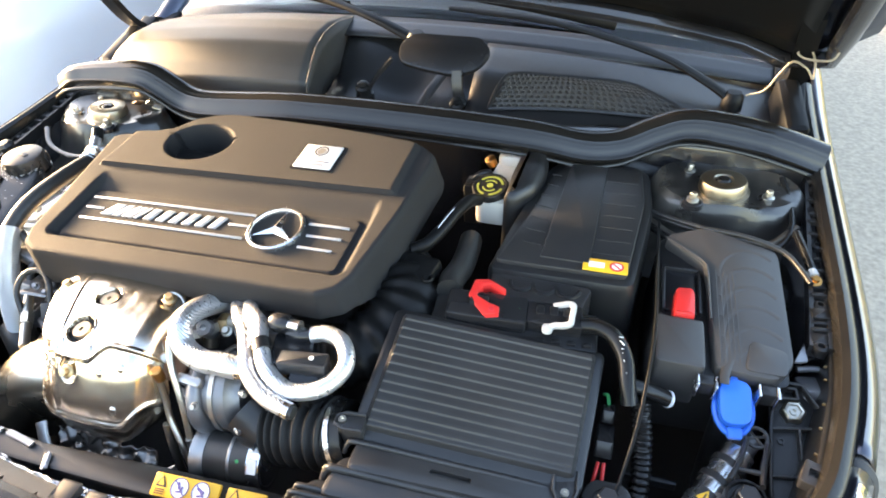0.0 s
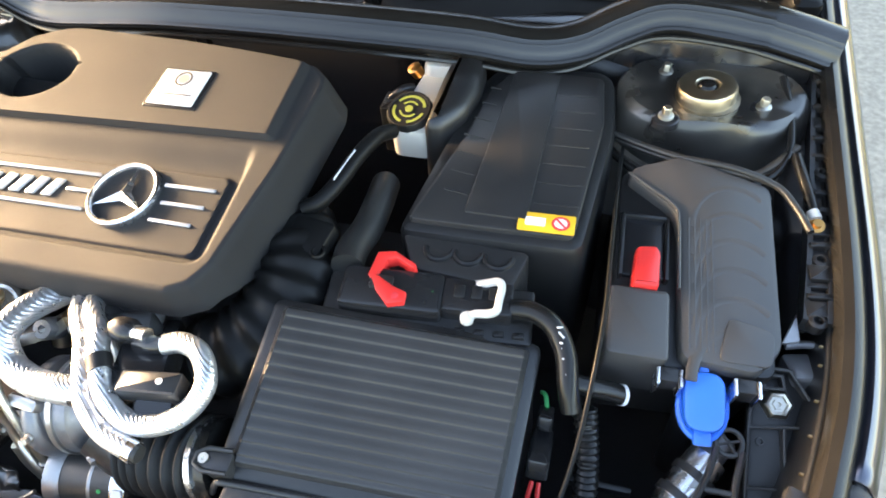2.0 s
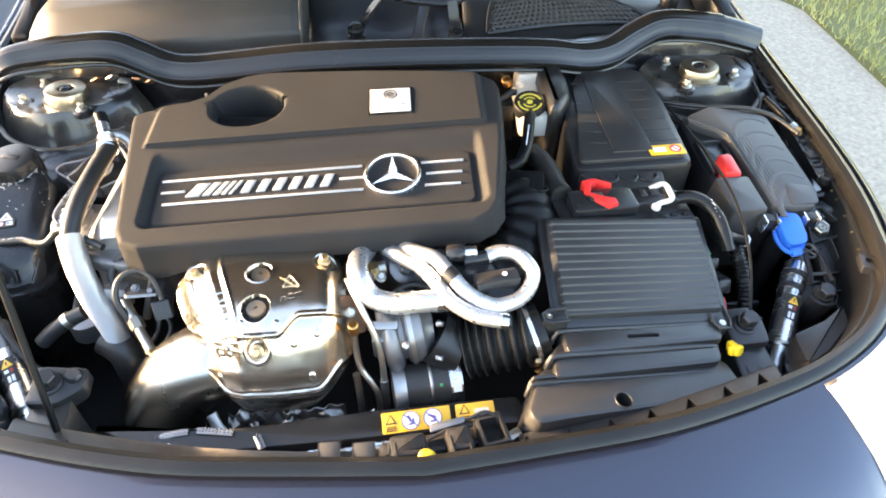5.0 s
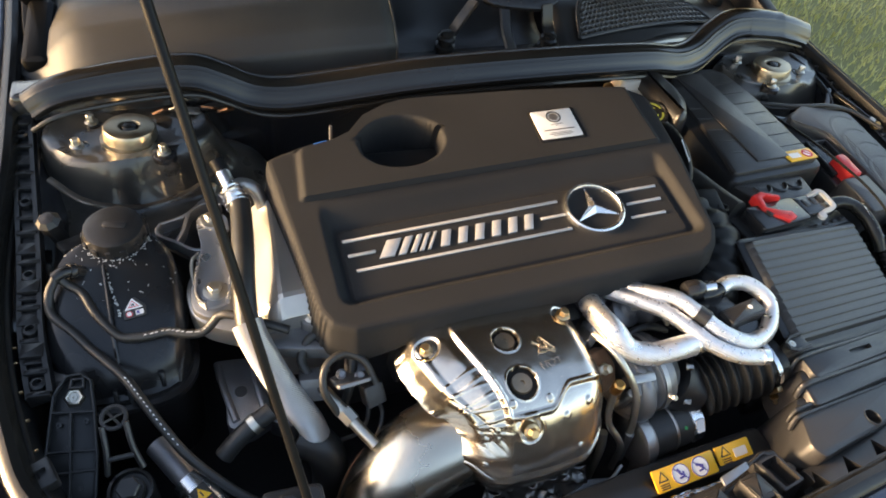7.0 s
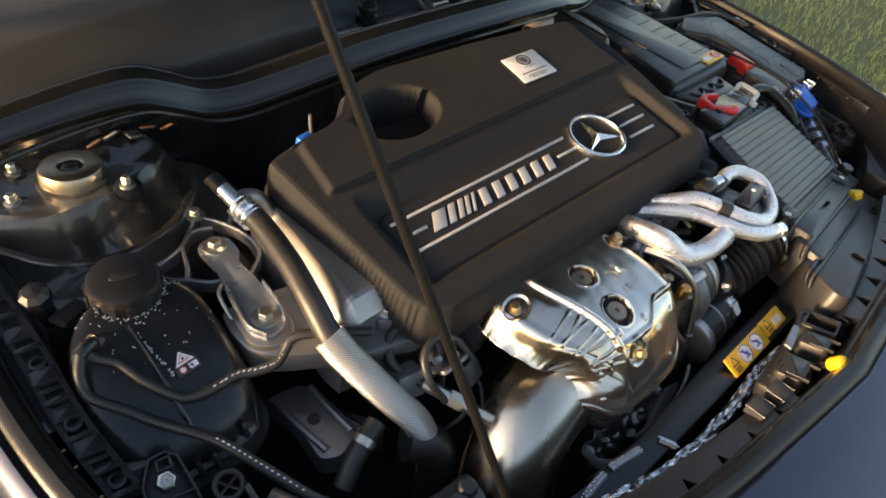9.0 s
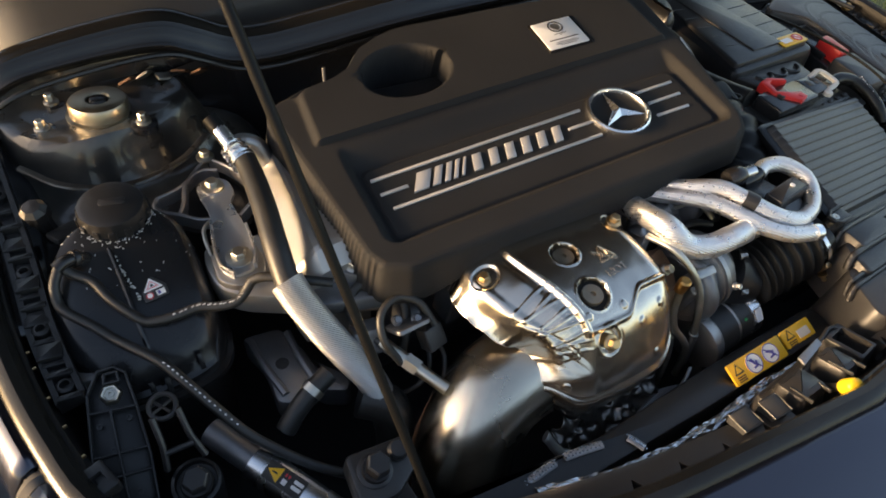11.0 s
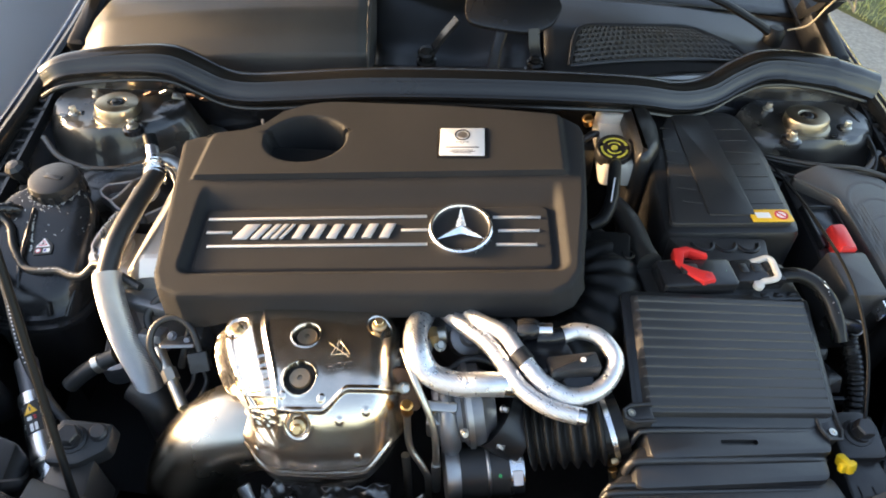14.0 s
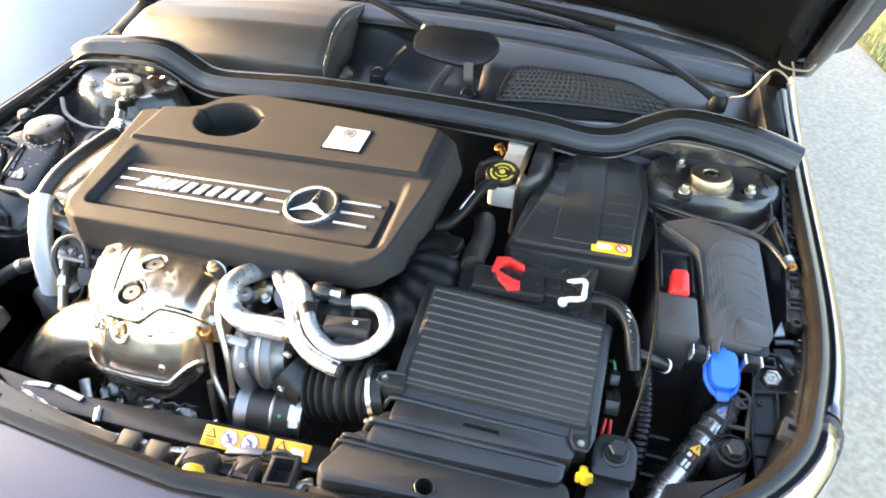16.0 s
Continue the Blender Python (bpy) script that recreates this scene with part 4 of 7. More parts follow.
def shield_at(u, v):
    a, b = smooth_table(SL, v), smooth_table(SR, v)
    x = a + (b - a) * u
    y, z = smooth_table(SPY, v), smooth_table(SPZ, v)
    dy, dz = smooth_table(SPY, v + .01) - smooth_table(SPY, v - .01), smooth_table(SPZ, v + .01) - smooth_table(SPZ, v - .01)
    l = math.hypot(dy, dz)
    ny, nz = dz / l, -dy / l          # outward
    out = 0.0
    # wing on the pipe's side: bends away softly past a narrow bead
    bead = -.241 + .029 * ss(.12, .56, v)
    d = bead + .002 - x
    d = d + math.sqrt(d * d + .00005)
    low = ss(.62, .72, v)
    out -= (.17 + .07 * ss(.2, .5, v)) * d * (1 - .6 * low) + 2.6 * max(0, bead - .012 - x) ** 2
    out -= .0022 * ss(bead + .003, bead - .005, x) * ss(.06, .14, v) * (1 - low)
    # rolled rim at that side with a soft S, crumpled
    e = x - a
    crumple = 1 + .22 * noise.noise((v * 16, 3.1, 0)) + .08 * noise.noise((v * 48, 8.1, 0)) * ss(.25, .4, v)
    out -= .015 * ss(.026, 0, e) * crumple * (1 - .5 * low)
    out += .004 * ss(.010, .018, e) * ss(.030, .018, e) * (1 - low)
    # round shoulder at the other side
    f = max(0.0, .034 - (b - x)) / .034
    out -= .030 * f ** 2.2
    out -= .014 * ss(.45, .75, v) * ((x + .170) / .09) ** 2
    # the front below the cross bead stands a little lower
    yb = .555 - .075 * ss(-.166, -.136, x)
    right = ss(bead - .002, bead + .010, x)
    out -= .0022 * ss(yb - .004, yb + .02, v) * right
    q = abs(v - yb) / .015
    if q < 1:
        out += .0030 * (1 - q * q) ** 2 * right
    q = abs(x - bead) / .0045
    if q < 1:
        out += .0024 * (1 - q * q) ** 2 * ss(.05, .12, v) * ss(.585, .55, v)
    # step where the wing's end laps over the lower front
    out += .0028 * ss(.650, .640, v + .25 * (x + .24)) * ss(bead - .004, bead - .016, x)
    # long soft bead low on the front, its ends turning up
    vb = .815 - .10 * ss(-.125, -.088, x) - .06 * ss(-.225, -.258, x)
    q = abs(v - vb) / .026
    if q < 1:
        out += .0032 * (1 - q * q) ** 2
    out -= .004 * ss(vb, vb + .05, v)
    # cup for the lowest bolt, small pimples, bolt seats
    e = math.hypot(x + .190, (v - .612) * .26)
    out -= .005 * ss(.0125, .009, e)
    out += .0016 * ss(.018, .0145, e) * ss(.0115, .0145, e)
    for px, pv in ((-.207, .505), (-.165, .515), (-.146, .595), (-.226, .60), (-.118, .56), (-.240, .735), (-.128, .74)):
        e = math.hypot(x - px, (v - pv) * .27)
        out += .0015 * ss(.0050, .0025, e)
    for px, pv in ((-.109, .19), (-.273, .178)):
        e = math.hypot(x - px, (v - pv) * .24)
        out -= .0022 * ss(.0150, .0125, e)
    for hx, hy, r in HOLES:
        e = math.hypot(x - hx, y - hy)
        out -= .013 * ss(r + .0008, r - .0008, e)
        out += .0009 * ss(r + .0032, r + .0012, e) * ss(r - .0002, r + .0012, e)
    # thin creases pressed across the wing
    for k in range(9):
        q = abs(v - (.33 + .036 * k) + (.9 - .12 * k + .5 * math.sin(k * 2.3)) * (x - bead)) / .0065
        if q < 1:
            w = (1 - q * q) * ss(bead + .006, bead - .006, x) * ss(.010, .024, x - a) * (1 - low)
            out += .0011 * w
    for k in range(3):
        q = abs(v - (.40 + .09 * k) - (5.0 - k) * (x + .268)) / .011
        if q < 1:
            out -= .0009 * (1 - q * q) * ss(bead, bead - .008, x) * ss(.010, .02, x - a) * ss(.2, .26, v) * (1 - low)
    out += .0008 * noise.noise((x * 22, v * 6, 1.7)) + .0004 * noise.noise((x * 70, v * 17, 5.7))
    if v < .06:
        out -= .008 * ss(.06, 0, v)
    return Vector((x, y + ny * out, z + nz * out))


thicken(part("sheet", sheet(B(), shield_at, 230, 250), "chrome", shield, angle=80), 0.0012)
for (hx, hy, r), hz, ny in zip(HOLES, (.8785, .8735), (-.05, -.22)):
    m = frame_from((hx, hy, hz), (-.04, ny, 1))
    bm = B()
    lathe(bm, [(r * .99, -.0085), (r * .99, -.0075), (.001, -.0075)], m, 32)
    part("hole_dark", bm, "void", shield)
    bm = B()
    lathe(bm, [(.0112, -.009), (.0116, -.003), (.0108, -.0012), (.0030, -.0010), (.0026, -.004), (.001, -.004)], m, 28)
    part("sunk_screw", bm, "screw", shield)
for at, nrm in (((-.109, -.446, .8785), (.05, -.1, 1)), ((-.273, -.443, .8625), (-.2, -.05, 1)), ((-.190, -.5535, .8395), (0, -.8, .6))):
    bm = B()
    hexbolt(bm, at, .0056, .0095, nrm, 1.5)
    part("bolt", bm, "brass_bolt", shield)
# pressed mark: a triangle with plain raised strokes
MARK = frame_from((-.150, -.479, .8805), (0, -.09, 1), (1, .1, 0))
for x0, y0, x1, y1 in ((-.010, -.008, .010, -.008), (.010, -.008, 0, .011), (0, .011, -.010, -.008), (-.004, -.004, -.001, .004), (.002, -.004, .003, .003), (-.012, .008, .009, -.012)):
    bm = B()
    tube(bm, [MARK @ Vector((x0, y0, -.0001)), MARK @ Vector((x1, y1, -.0002))], .00035, n=6, smooth=False)
    part("pressed_stroke", bm, "chrome", shield)
# ragged lower strip below the shield
bm = B()
tube(bm, [(-.262, -.572, .742), (-.250, -.588, .722), (-.225, -.600, .706), (-.195, -.606, .698), (-.160, -.606, .694), (-.135, -.600, .70)], lambda s: .007 + .0015 * noise.noise((s * 20, 0, 3)), n=10, flat=.45, sub=8)
part("lower_strap", bm, "alu", shield)


def skirt_at(u, v):
    x = -.245 + .15 * u
    k = noise.noise((u * 11, v * 5, 4.1))
    return Vector((x, -.566 - .022 * v + .010 * k, .730 - .045 * v + .007 * noise.noise((u * 14, v * 6, 9.0))))


thicken(part("crumpled_skirt", sheet(B(), skirt_at, 60, 20), "skirt", shield, angle=60), .0012)

# ---- exhaust elbow ----
elbow = thing("exhaust_pipe", (-.36, -.56, .6), "brushed steel exhaust elbow with a welded seam", "exhaust pipe")
bm = B()
tube(bm, [(-.230, -.500, .760), (-.262, -.503, .762), (-.296, -.510, .752), (-.326, -.523, .724), (-.341, -.540, .685), (-.345, -.556, .61), (-.345, -.56, .5)], .054, n=48, sub=10)
part("bend", bm, "steel", elbow)
bm = B()
tube(bm, [(-.268, -.468, .8015), (-.306, -.473, .791), (-.343, -.481, .764), (-.374, -.495, .727), (-.389, -.512, .68), (-.393, -.528, .62)], 0.0016, n=8, sub=6)
part("weld_seam", bm, "rust", elbow)

# ---- lambda sensor with its cable ----
sensor = thing("oxygen_sensor", (-.35, -.47, .79), "brass-coloured oxygen sensor with a looped black cable", "sensor")
bm = B()
tube(bm, [(-.382, -.425, .81), (-.349, -.478, .790), (-.340, -.492, .785)], 0.0068, n=14, smooth=False)
part("body", bm, "zinc", sensor)
bm = B()
tube(bm, [(-.366, -.450, .800), (-.358, -.463, .7955)], 0.0095, n=6, smooth=False)
part("hexagon", bm, "zinc", sensor)
bm = B()
tube(bm, [(-.382, -.425, .81), (-.395, -.405, .818), (-.40, -.39, .83), (-.385, -.375, .845), (-.36, -.38, .845), (-.345, -.40, .83), (-.35, -.42, .81), (-.36, -.43, .78)], 0.0055, n=10)
part("cable", bm, "hose", sensor)


# ---- silver sleeved hoses ----
def sleeve(pts, r, label):
    t = thing("silver_sleeved_hose", pts[0], label, "hose", "silver sleeved hoses")
    bm = B()
    rings, depth = (300, .0012) if r > .012 else (420, .0012)
    tube(bm, pts, lambda s: r * (1 + depth * math.sin(s * rings) + .02 * noise.noise((s * 22, r * 900, 1)) + .012 * noise.noise((s * 60, r * 500, 4))), n=22, sub=60 if r > .012 else 40)
    part("sleeve", bm, "foil", t)
    return t


t = sleeve([(-.052, -.385, .848), (-.057, -.408, .860), (-.064, -.440, .874), (-.062, -.472, .880), (-.048, -.492, .866), (-.020, -.502, .862), (.010, -.505, .866), (.040, -.502, .862)], 0.0136, "thick hose in a wrinkled silver heat sleeve")
bm = B()
tube(bm, [(.030, -.503, .8635), (.044, -.5015, .8612)], .0142, n=20, smooth=False)
part("sleeve_cuff", bm, "foil_crumpled", t)
bm = B()
tube(bm, [(-.049, -.370, .842), (-.051, -.380, .847), (-.053, -.392, .853)], .0122, n=16)
part("rubber_end", bm, "hose", t)
t = sleeve([(-.036, -.385, .852), (-.024, -.411, .866), (-.005, -.437, .875), (.016, -.459, .877), (.034, -.488, .875), (.050, -.513, .870), (.078, -.532, .864), (.114, -.541, .860)], 0.0094, "hose in a silver heat sleeve under the cover's edge")
bm = B()
tube(bm, [(.110, -.5405, .8603), (.118, -.5415, .8598)], .0074, n=16, smooth=False)
part("rubber_end", bm, "hose", t)
bm = B()
tube(bm, [(.106, -.5395, .8608), (.1145, -.5411, .8600)], .0100, n=18, smooth=False)
part("sleeve_cuff", bm, "foil_crumpled", t)
t = sleeve([(-.020, -.385, .855), (-.006, -.411, .870), (.013, -.435, .882), (.034, -.453, .887), (.050, -.480, .884), (.070, -.506, .876), (.098, -.520, .868), (.126, -.516, .868), (.146, -.500, .872), (.154, -.478, .880), (.140, -.455, .886), (.118, -.447, .886), (.100, -.451, .884)], 0.0096, "looped hose in a silver heat sleeve")
bm = B()
tube(bm, [(.047, -.476, .885), (.056, -.488, .882)], 0.0110, n=16, smooth=False)
part("black_clip", bm, "plastic", t)
bm = B()
tube(bm, [(.104, -.450, .8845), (.088, -.453, .882), (.072, -.452, .880)], 0.0092, n=14)
part("hose_end", bm, "plastic_gloss", t)


def hard_text(name, words, size, m, mat, parent, depth=0.0006):
    """Raised lettering as a mesh."""
    cu = bpy.data.curves.new(name, "FONT")
    cu.body, cu.size, cu.extrude, cu.align_x, cu.align_y = words, size, depth, "CENTER", "CENTER"
    tmp = bpy.data.objects.new("tmp", cu)
    bm = B()
    bm.from_mesh(tmp.to_mesh())
    bmesh.ops.transform(bm, matrix=m, verts=bm.verts)
    bpy.data.objects.remove(tmp)
    return part(name, bm, mat, parent, smooth=False)


hard_text("pressed_word", "HOT", .0125, frame_from((-.149, -.501, .8772), (0, -.17, 1), (1, .1, 0)), "chrome", shield, .0003)

# ---- engine block and other dark masses deep in the bay ----
engine = thing("engine_block", (-.12, -.28, .60), "dark aluminium engine block below its plastic cover", "engine")
bm = B()
block(bm, (-.13, -.25, .73), (.44, .20, .26), (14, 0, 0), bevel=.01, corner=.015)
part("crankcase", bm, "alu_dark", engine)
bm = B()
block(bm, (-.12, -.27, .868), (.47, .25, .03), (14, 2.5, 0), bevel=.006, corner=.02)
part("head_cover", bm, "plastic", engine)
for k in range(9):
    bm = B()
    x = -.34 + .055 * k
    block(bm, (x, -.40, .80), (.02, .03, .045 + .01 * (k % 3)), (8, 0, 5 * (k % 2)), bevel=.003)
    part("lug", bm, "alu_dark", engine)
# bright pressed timing case beside the cover
case = thing("timing_case", (-.41, -.28, .80), "bare aluminium timing case beside the engine cover", "engine part")
bm = B()
rings = []
for y, f, dz, dx in ((-.165, 0, 0, 0), (-.25, .5, 0, 0), (-.334, 1, 0, 0), (-.340, 1, -.0015, .001), (-.353, 1, -.013, .003), (-.357, 1, -.018, .004)):
    rings.append([(-.366, y, .884 + dz), (-.396 - .012 * f, y, .881 + dz), (-.400 - .013 * f, y, .879 + dz), (-.424 - .010 * f + dx, y, .857 + dz * .6), (-.427 - .010 * f + dx, y, .853 + dz * .6), (-.432 - .010 * f + dx, y, .76), (-.36, y, .74)])
stack(bm, rings)
part("case", bm, "case_alloy", case, angle=14)
bm = B()
slab(bm, [(-.450, -.372), (-.352, -.400), (-.340, -.372), (-.43, -.345)], .826, .843, None, bevel=.004, corner=.008)
part("lower_flange", bm, "alu_dark", case)
bm = B()
slab(bm, [(-.395, -.360), (-.378, -.372), (-.362, -.364), (-.364, -.342), (-.388, -.342)], .835, .856, None, bevel=.003, corner=.006)
part("bolt_tab", bm, "alu_dark", case)
for p in ((-.380, -.356, .855), (-.440, -.352, .842)):
    bm = B()
    hexbolt(bm, p, .0055, .010, (0, -.15, 1), 1.5)
    part("bolt", bm, "zinc", case)
bm = B()
block(bm, (-.368, -.338, .872), (.014, .016, .034), (0, 0, 10), bevel=.003)
part("tab", bm, "plastic", case)

# ---- engine mount with its torque arm ----
mount = thing("engine_mount", (-.47, -.20, .84), "cast aluminium engine mount with a bolted steel arm", "engine mount")
bm = B()
slab(bm, [(-.455, -.085), (-.475, -.09), (-.53, -.152), (-.53, -.175), (-.50, -.205), (-.44, -.215), (-.425, -.17)], .80, .826, None, bevel=.004, corner=.012)
part("web_plate", bm, "plastic", mount)
bm = B()
slab(bm, [(-.512, -.270), (-.508, -.306), (-.490, -.326), (-.445, -.352), (-.352, -.392), (-.345, -.372), (-.41, -.335), (-.425, -.25), (-.505, -.240)], .815, .842, None, bevel=.004, corner=.012)
part("casting", bm, "case_alloy", mount)
bm = B()
slab(bm, [(-.504, -.262), (-.506, -.304), (-.488, -.322), (-.463, -.318), (-.453, -.300), (-.455, -.262)], .838, .850, None, bevel=.003, corner=.010)
part("boss", bm, "case_alloy", mount)
flatbar = [(-.0022, -.010), (.0022, -.010), (.0022, .005), (.0012, .006), (-.0012, .006), (-.0022, .005)]
for pts in ([(-.462, -.104), (-.478, -.120), (-.496, -.139), (-.512, -.147), (-.531, -.152)], [(-.531, -.152), (-.536, -.163), (-.532, -.175), (-.515, -.189), (-.497, -.206), (-.480, -.210)],
            [(-.496, -.139), (-.501, -.155), (-.506, -.172), (-.515, -.189)], [(-.458, -.106), (-.443, -.127), (-.430, -.160), (-.432, -.195), (-.456, -.219)], [(-.496, -.139), (-.484, -.128), (-.470, -.124), (-.455, -.130)]):
    bm = B()
    tube(bm, [(x, y, .845) for x, y in pts], 1.0, profile=flatbar, sub=5)
    part("web", bm, "web_alloy", mount)
bm = B()
slab(bm, [(-.488, -.160), (-.480, -.150), (-.460, -.150), (-.450, -.162), (-.450, -.184), (-.459, -.198), (-.456, -.246), (-.460, -.292), (-.468, -.308), (-.486, -.310), (-.497, -.296), (-.496, -.262), (-.489, -.226), (-.486, -.205), (-.488, -.178)], .851, .8555, None, bevel=.0015, corner=.005)
part("steel_arm", bm, "arm_steel", mount)
for pts in ([(-.489, -.225, .857), (-.496, -.262, .858), (-.498, -.292, .857), (-.489, -.309, .856)], [(-.456, -.246, .858), (-.4595, -.285, .859), (-.466, -.306, .857)]):
    bm = B()
    tube(bm, pts, 1.0, profile=[(-.0015, -.006), (.0015, -.006), (.0015, .004), (.0008, .005), (-.0008, .005), (-.0015, .004)], sub=6)
    part("arm_flange", bm, "arm_steel", mount)
for p, r, w in (((-.4615, -.102, .850), .0062, 1.75), ((-.470, -.166, .8555), .0072, 1.85), ((-.4775, -.287, .8555), .0078, 1.8)):
    bm = B()
    hexbolt(bm, p, r, .011, (0, -.05, 1), w)
    part("bolt", bm, "zinc", mount)
bm = B()
tube(bm, [(-.490, -.218, .852), (-.4985, -.228, .852), (-.501, -.245, .846), (-.500, -.262, .838)], .0024, n=8)
part("wire_clip", bm, "zinc", mount)

# ---- strut towers ----
for s in (-1, 1):
    tw = thing("strut_tower", (s * .56, 0, .70), "scuffed dusty black strut tower with a yellowish mount cap", "strut tower", "strut towers")
    bm = B()
    cx = s * .565
    rings = []
    for r, z, k in ((.045, .872, 0), (.052, .874, -.002), (.070, .8745, -.006), (.077, .873, -.008), (.081, .867, -.008), (.086, .850, -.007), (.094, .825, -.005), (.100, .812, -.002), (.103, .806, .0), (.118, .801, .004), (.130, .797, .012), (.138, .78, .02), (.140, .60, .03)):
        ring = []
        for j in range(44):
            a = 2 * math.pi * j / 44
            rr = r * (1 + .06 * math.cos(2 * a) + .035 * math.cos(3 * a + s) + .012 * math.sin(7 * a + 1) * (r > .08))
            ring.append((cx + rr * math.cos(a) * (1.28 if r > .06 else 1.1), -k + .002 + rr * math.sin(a) * .92, z + .006 * math.sin(3 * a) * (r > .07)))
        rings.append(ring)
    stack(bm, list(reversed(rings)), None, True)
    part("dome", bm, "tower", tw)
    cm = frame_from((s * .56, 0, .871), (s * -.06, .05, 1))
    bm = B()
    lathe(bm, [(.0390, -.004), (.0390, .0005), (.0345, .002), (.0338, .0150), (.0322, .0178), (.0290, .0188), (.0142, .0186), (.0128, .0172), (.0128, .012), (.001, .012)], cm, 44)
    part("mount_cap", bm, "cap_steel", tw, "yellowish plated round mount cap")
    bm = B()
    lathe(bm, [(.0115, .010), (.0115, .0155), (.0085, .0192), (.001, .0205)], cm, 20)
    part("rubber_stop", bm, "rubber", tw)
    for a in (200, 330):
        bm = B()
        block(bm, (.0305 * math.cos(radians(a)), .0305 * math.sin(radians(a)), .007), (.006, .006, .014), (0, 0, a), bevel=.002, corner=.002, m=cm)
        part("cap_lug", bm, "zinc", tw)
    for p in ((-s * -.049 if s < 0 else -.047, .040, .880), (.041 if s < 0 else -.044, -.053, .886), (-.066 if s < 0 else .063, -.012, .880)):
        bm = B()
        hexbolt(bm, (s * .56 + p[0], p[1], p[2] - .007), .0054, .013, (0, 0, 1), 1.6)
        part("nut", bm, "zinc", tw)
        bm = B()
        lathe(bm, [(.016, -.006), (.0155, .002), (.013, .0035), (.001, .0035)], Matrix.Translation((s * .56 + p[0], p[1], p[2] - .0105)), 18)
        part("nut_seat", bm, "bay_paint", tw)
    # folded flange and brackets on the dome's front flank
    bm = B()
    tube(bm, [(s * .66, -.06, .862), (s * .62, -.10, .852), (s * .56, -.118, .846), (s * .50, -.105, .848), (s * .455, -.07, .852)], .0045, n=8, flat=.6)
    part("flange", bm, "tower", tw)

rs = random.Random(4)
tabs = thing("bulkhead_bracket", (-.47, .05, .86), "crumpled bare metal bracket below the seal", "bracket")
for k in range(5):
    bm = B()
    x = -.515 + .022 * k
    slab(bm, [(-.010, -.006), (.009, -.008), (.012, .006), (-.007, .009)], -.0015, .0015, pose(x, .035 + .008 * (k % 2), .885 - .002 * k, rs.uniform(-50, 10), rs.uniform(-30, 30), rs.uniform(-40, 40)), bevel=.0006, corner=.002)
    part("tab", bm, "zinc" if k in (1, 2) else "rust", tabs)

# ---- coolant expansion tank ----
tank = thing("coolant_tank", (-.58, -.28, .66), "black coolant expansion tank with scuffed white specks", "coolant tank")


def tank_ring(z, sx, sy, cy, n=48, e=.60):
    out = []
    for j in range(n):
        a = 2 * math.pi * j / n
        c, s_ = math.cos(a), math.sin(a)
        out.append((-.580 + sx * math.copysign(abs(c) ** e, c), cy + sy * math.copysign(abs(s_) ** e, s_), z + .0))
    return out


bm = B()
rings = [tank_ring(.62, .066, .072, -.288), tank_ring(.74, .070, .078, -.288), tank_ring(.768, .072, .082, -.288), tank_ring(.769, .080, .090, -.288), tank_ring(.777, .080, .090, -.288),
         tank_ring(.778, .075, .085, -.287), tank_ring(.80, .0755, .0855, -.285), tank_ring(.825, .075, .085, -.280), tank_ring(.846, .0735, .083, -.277), tank_ring(.857, .070, .077, -.272), tank_ring(.863, .062, .066, -.262), tank_ring(.866, .046, .048, -.246)]
stack(bm, rings)
# the top falls towards the front
for v in bm.verts:
    if v.co.z > .78:
        v.co.z += (v.co.y + .235) * .34 * ss(.775, .845, v.co.z)
# the rear outer corner is drawn in
for v in bm.verts:
    d = -.67 * (v.co.x + .58) + .74 * (v.co.y + .28) - .055
    if d > 0:
        v.co.x += .67 * d * .35
        v.co.y -= .74 * d * .35
part("body", bm, "plastic_gloss", tank)
bm = B()
tube(bm, [(-.585, -.24, .868), (-.583, -.28, .856), (-.582, -.32, .838), (-.581, -.35, .812), (-.580, -.366, .785)], .0026, n=8)
part("mould_seam", bm, "plastic_gloss", tank)
bm = B()
tube(bm, [(-.535, -.235, .862), (-.517, -.28, .838), (-.515, -.33, .812), (-.525, -.36, .785)], .0024, n=8)
part("mould_seam", bm, "plastic_gloss", tank)
capm = frame_from((-.570, -.196, .860), (0, -.08, 1))
bm = B()
lathe(bm, [(.036, -.012), (.036, -.002), (.031, 0)], capm, 32)
part("filler_neck", bm, "plastic_gloss", tank)
bm = B()
prof = [(.033, 0), (.034, .004), (.0345, .022), (.032, .029), (.027, .031), (.001, .0312)]
rings = [[(r * (1 - (.035 if (j % 4 == 0 and .003 < z < .025) else 0)) * math.cos(2 * math.pi * j / 64), r * (1 - (.035 if (j % 4 == 0 and .003 < z < .025) else 0)) * math.sin(2 * math.pi * j / 64), z) for j in range(64)] for r, z in prof]
stack(bm, rings, capm)
cap = part("screw_cap", bm, "plastic", tank, "ribbed black screw cap")
for k in range(14):
    a = 2 * math.pi * k / 14
    bm = B()
    block(bm, (.0345 * math.cos(a), .0345 * math.sin(a), .012), (.004, .007, .020), (0, 0, math.degrees(a)), bevel=.001, corner=.001, m=capm)
    part("grip", bm, "plastic", cap)
bm = B()
block(bm, (.002, 0, .0318), (.026, .009, .0016), (0, 0, -15), m=capm, bevel=.0006)
part("cap_mark", bm, "plastic_grey", cap)
rs = random.Random(9)
tank_body = next(o for o in tank.children if o.name.startswith("body"))
bpy.context.view_layer.update()


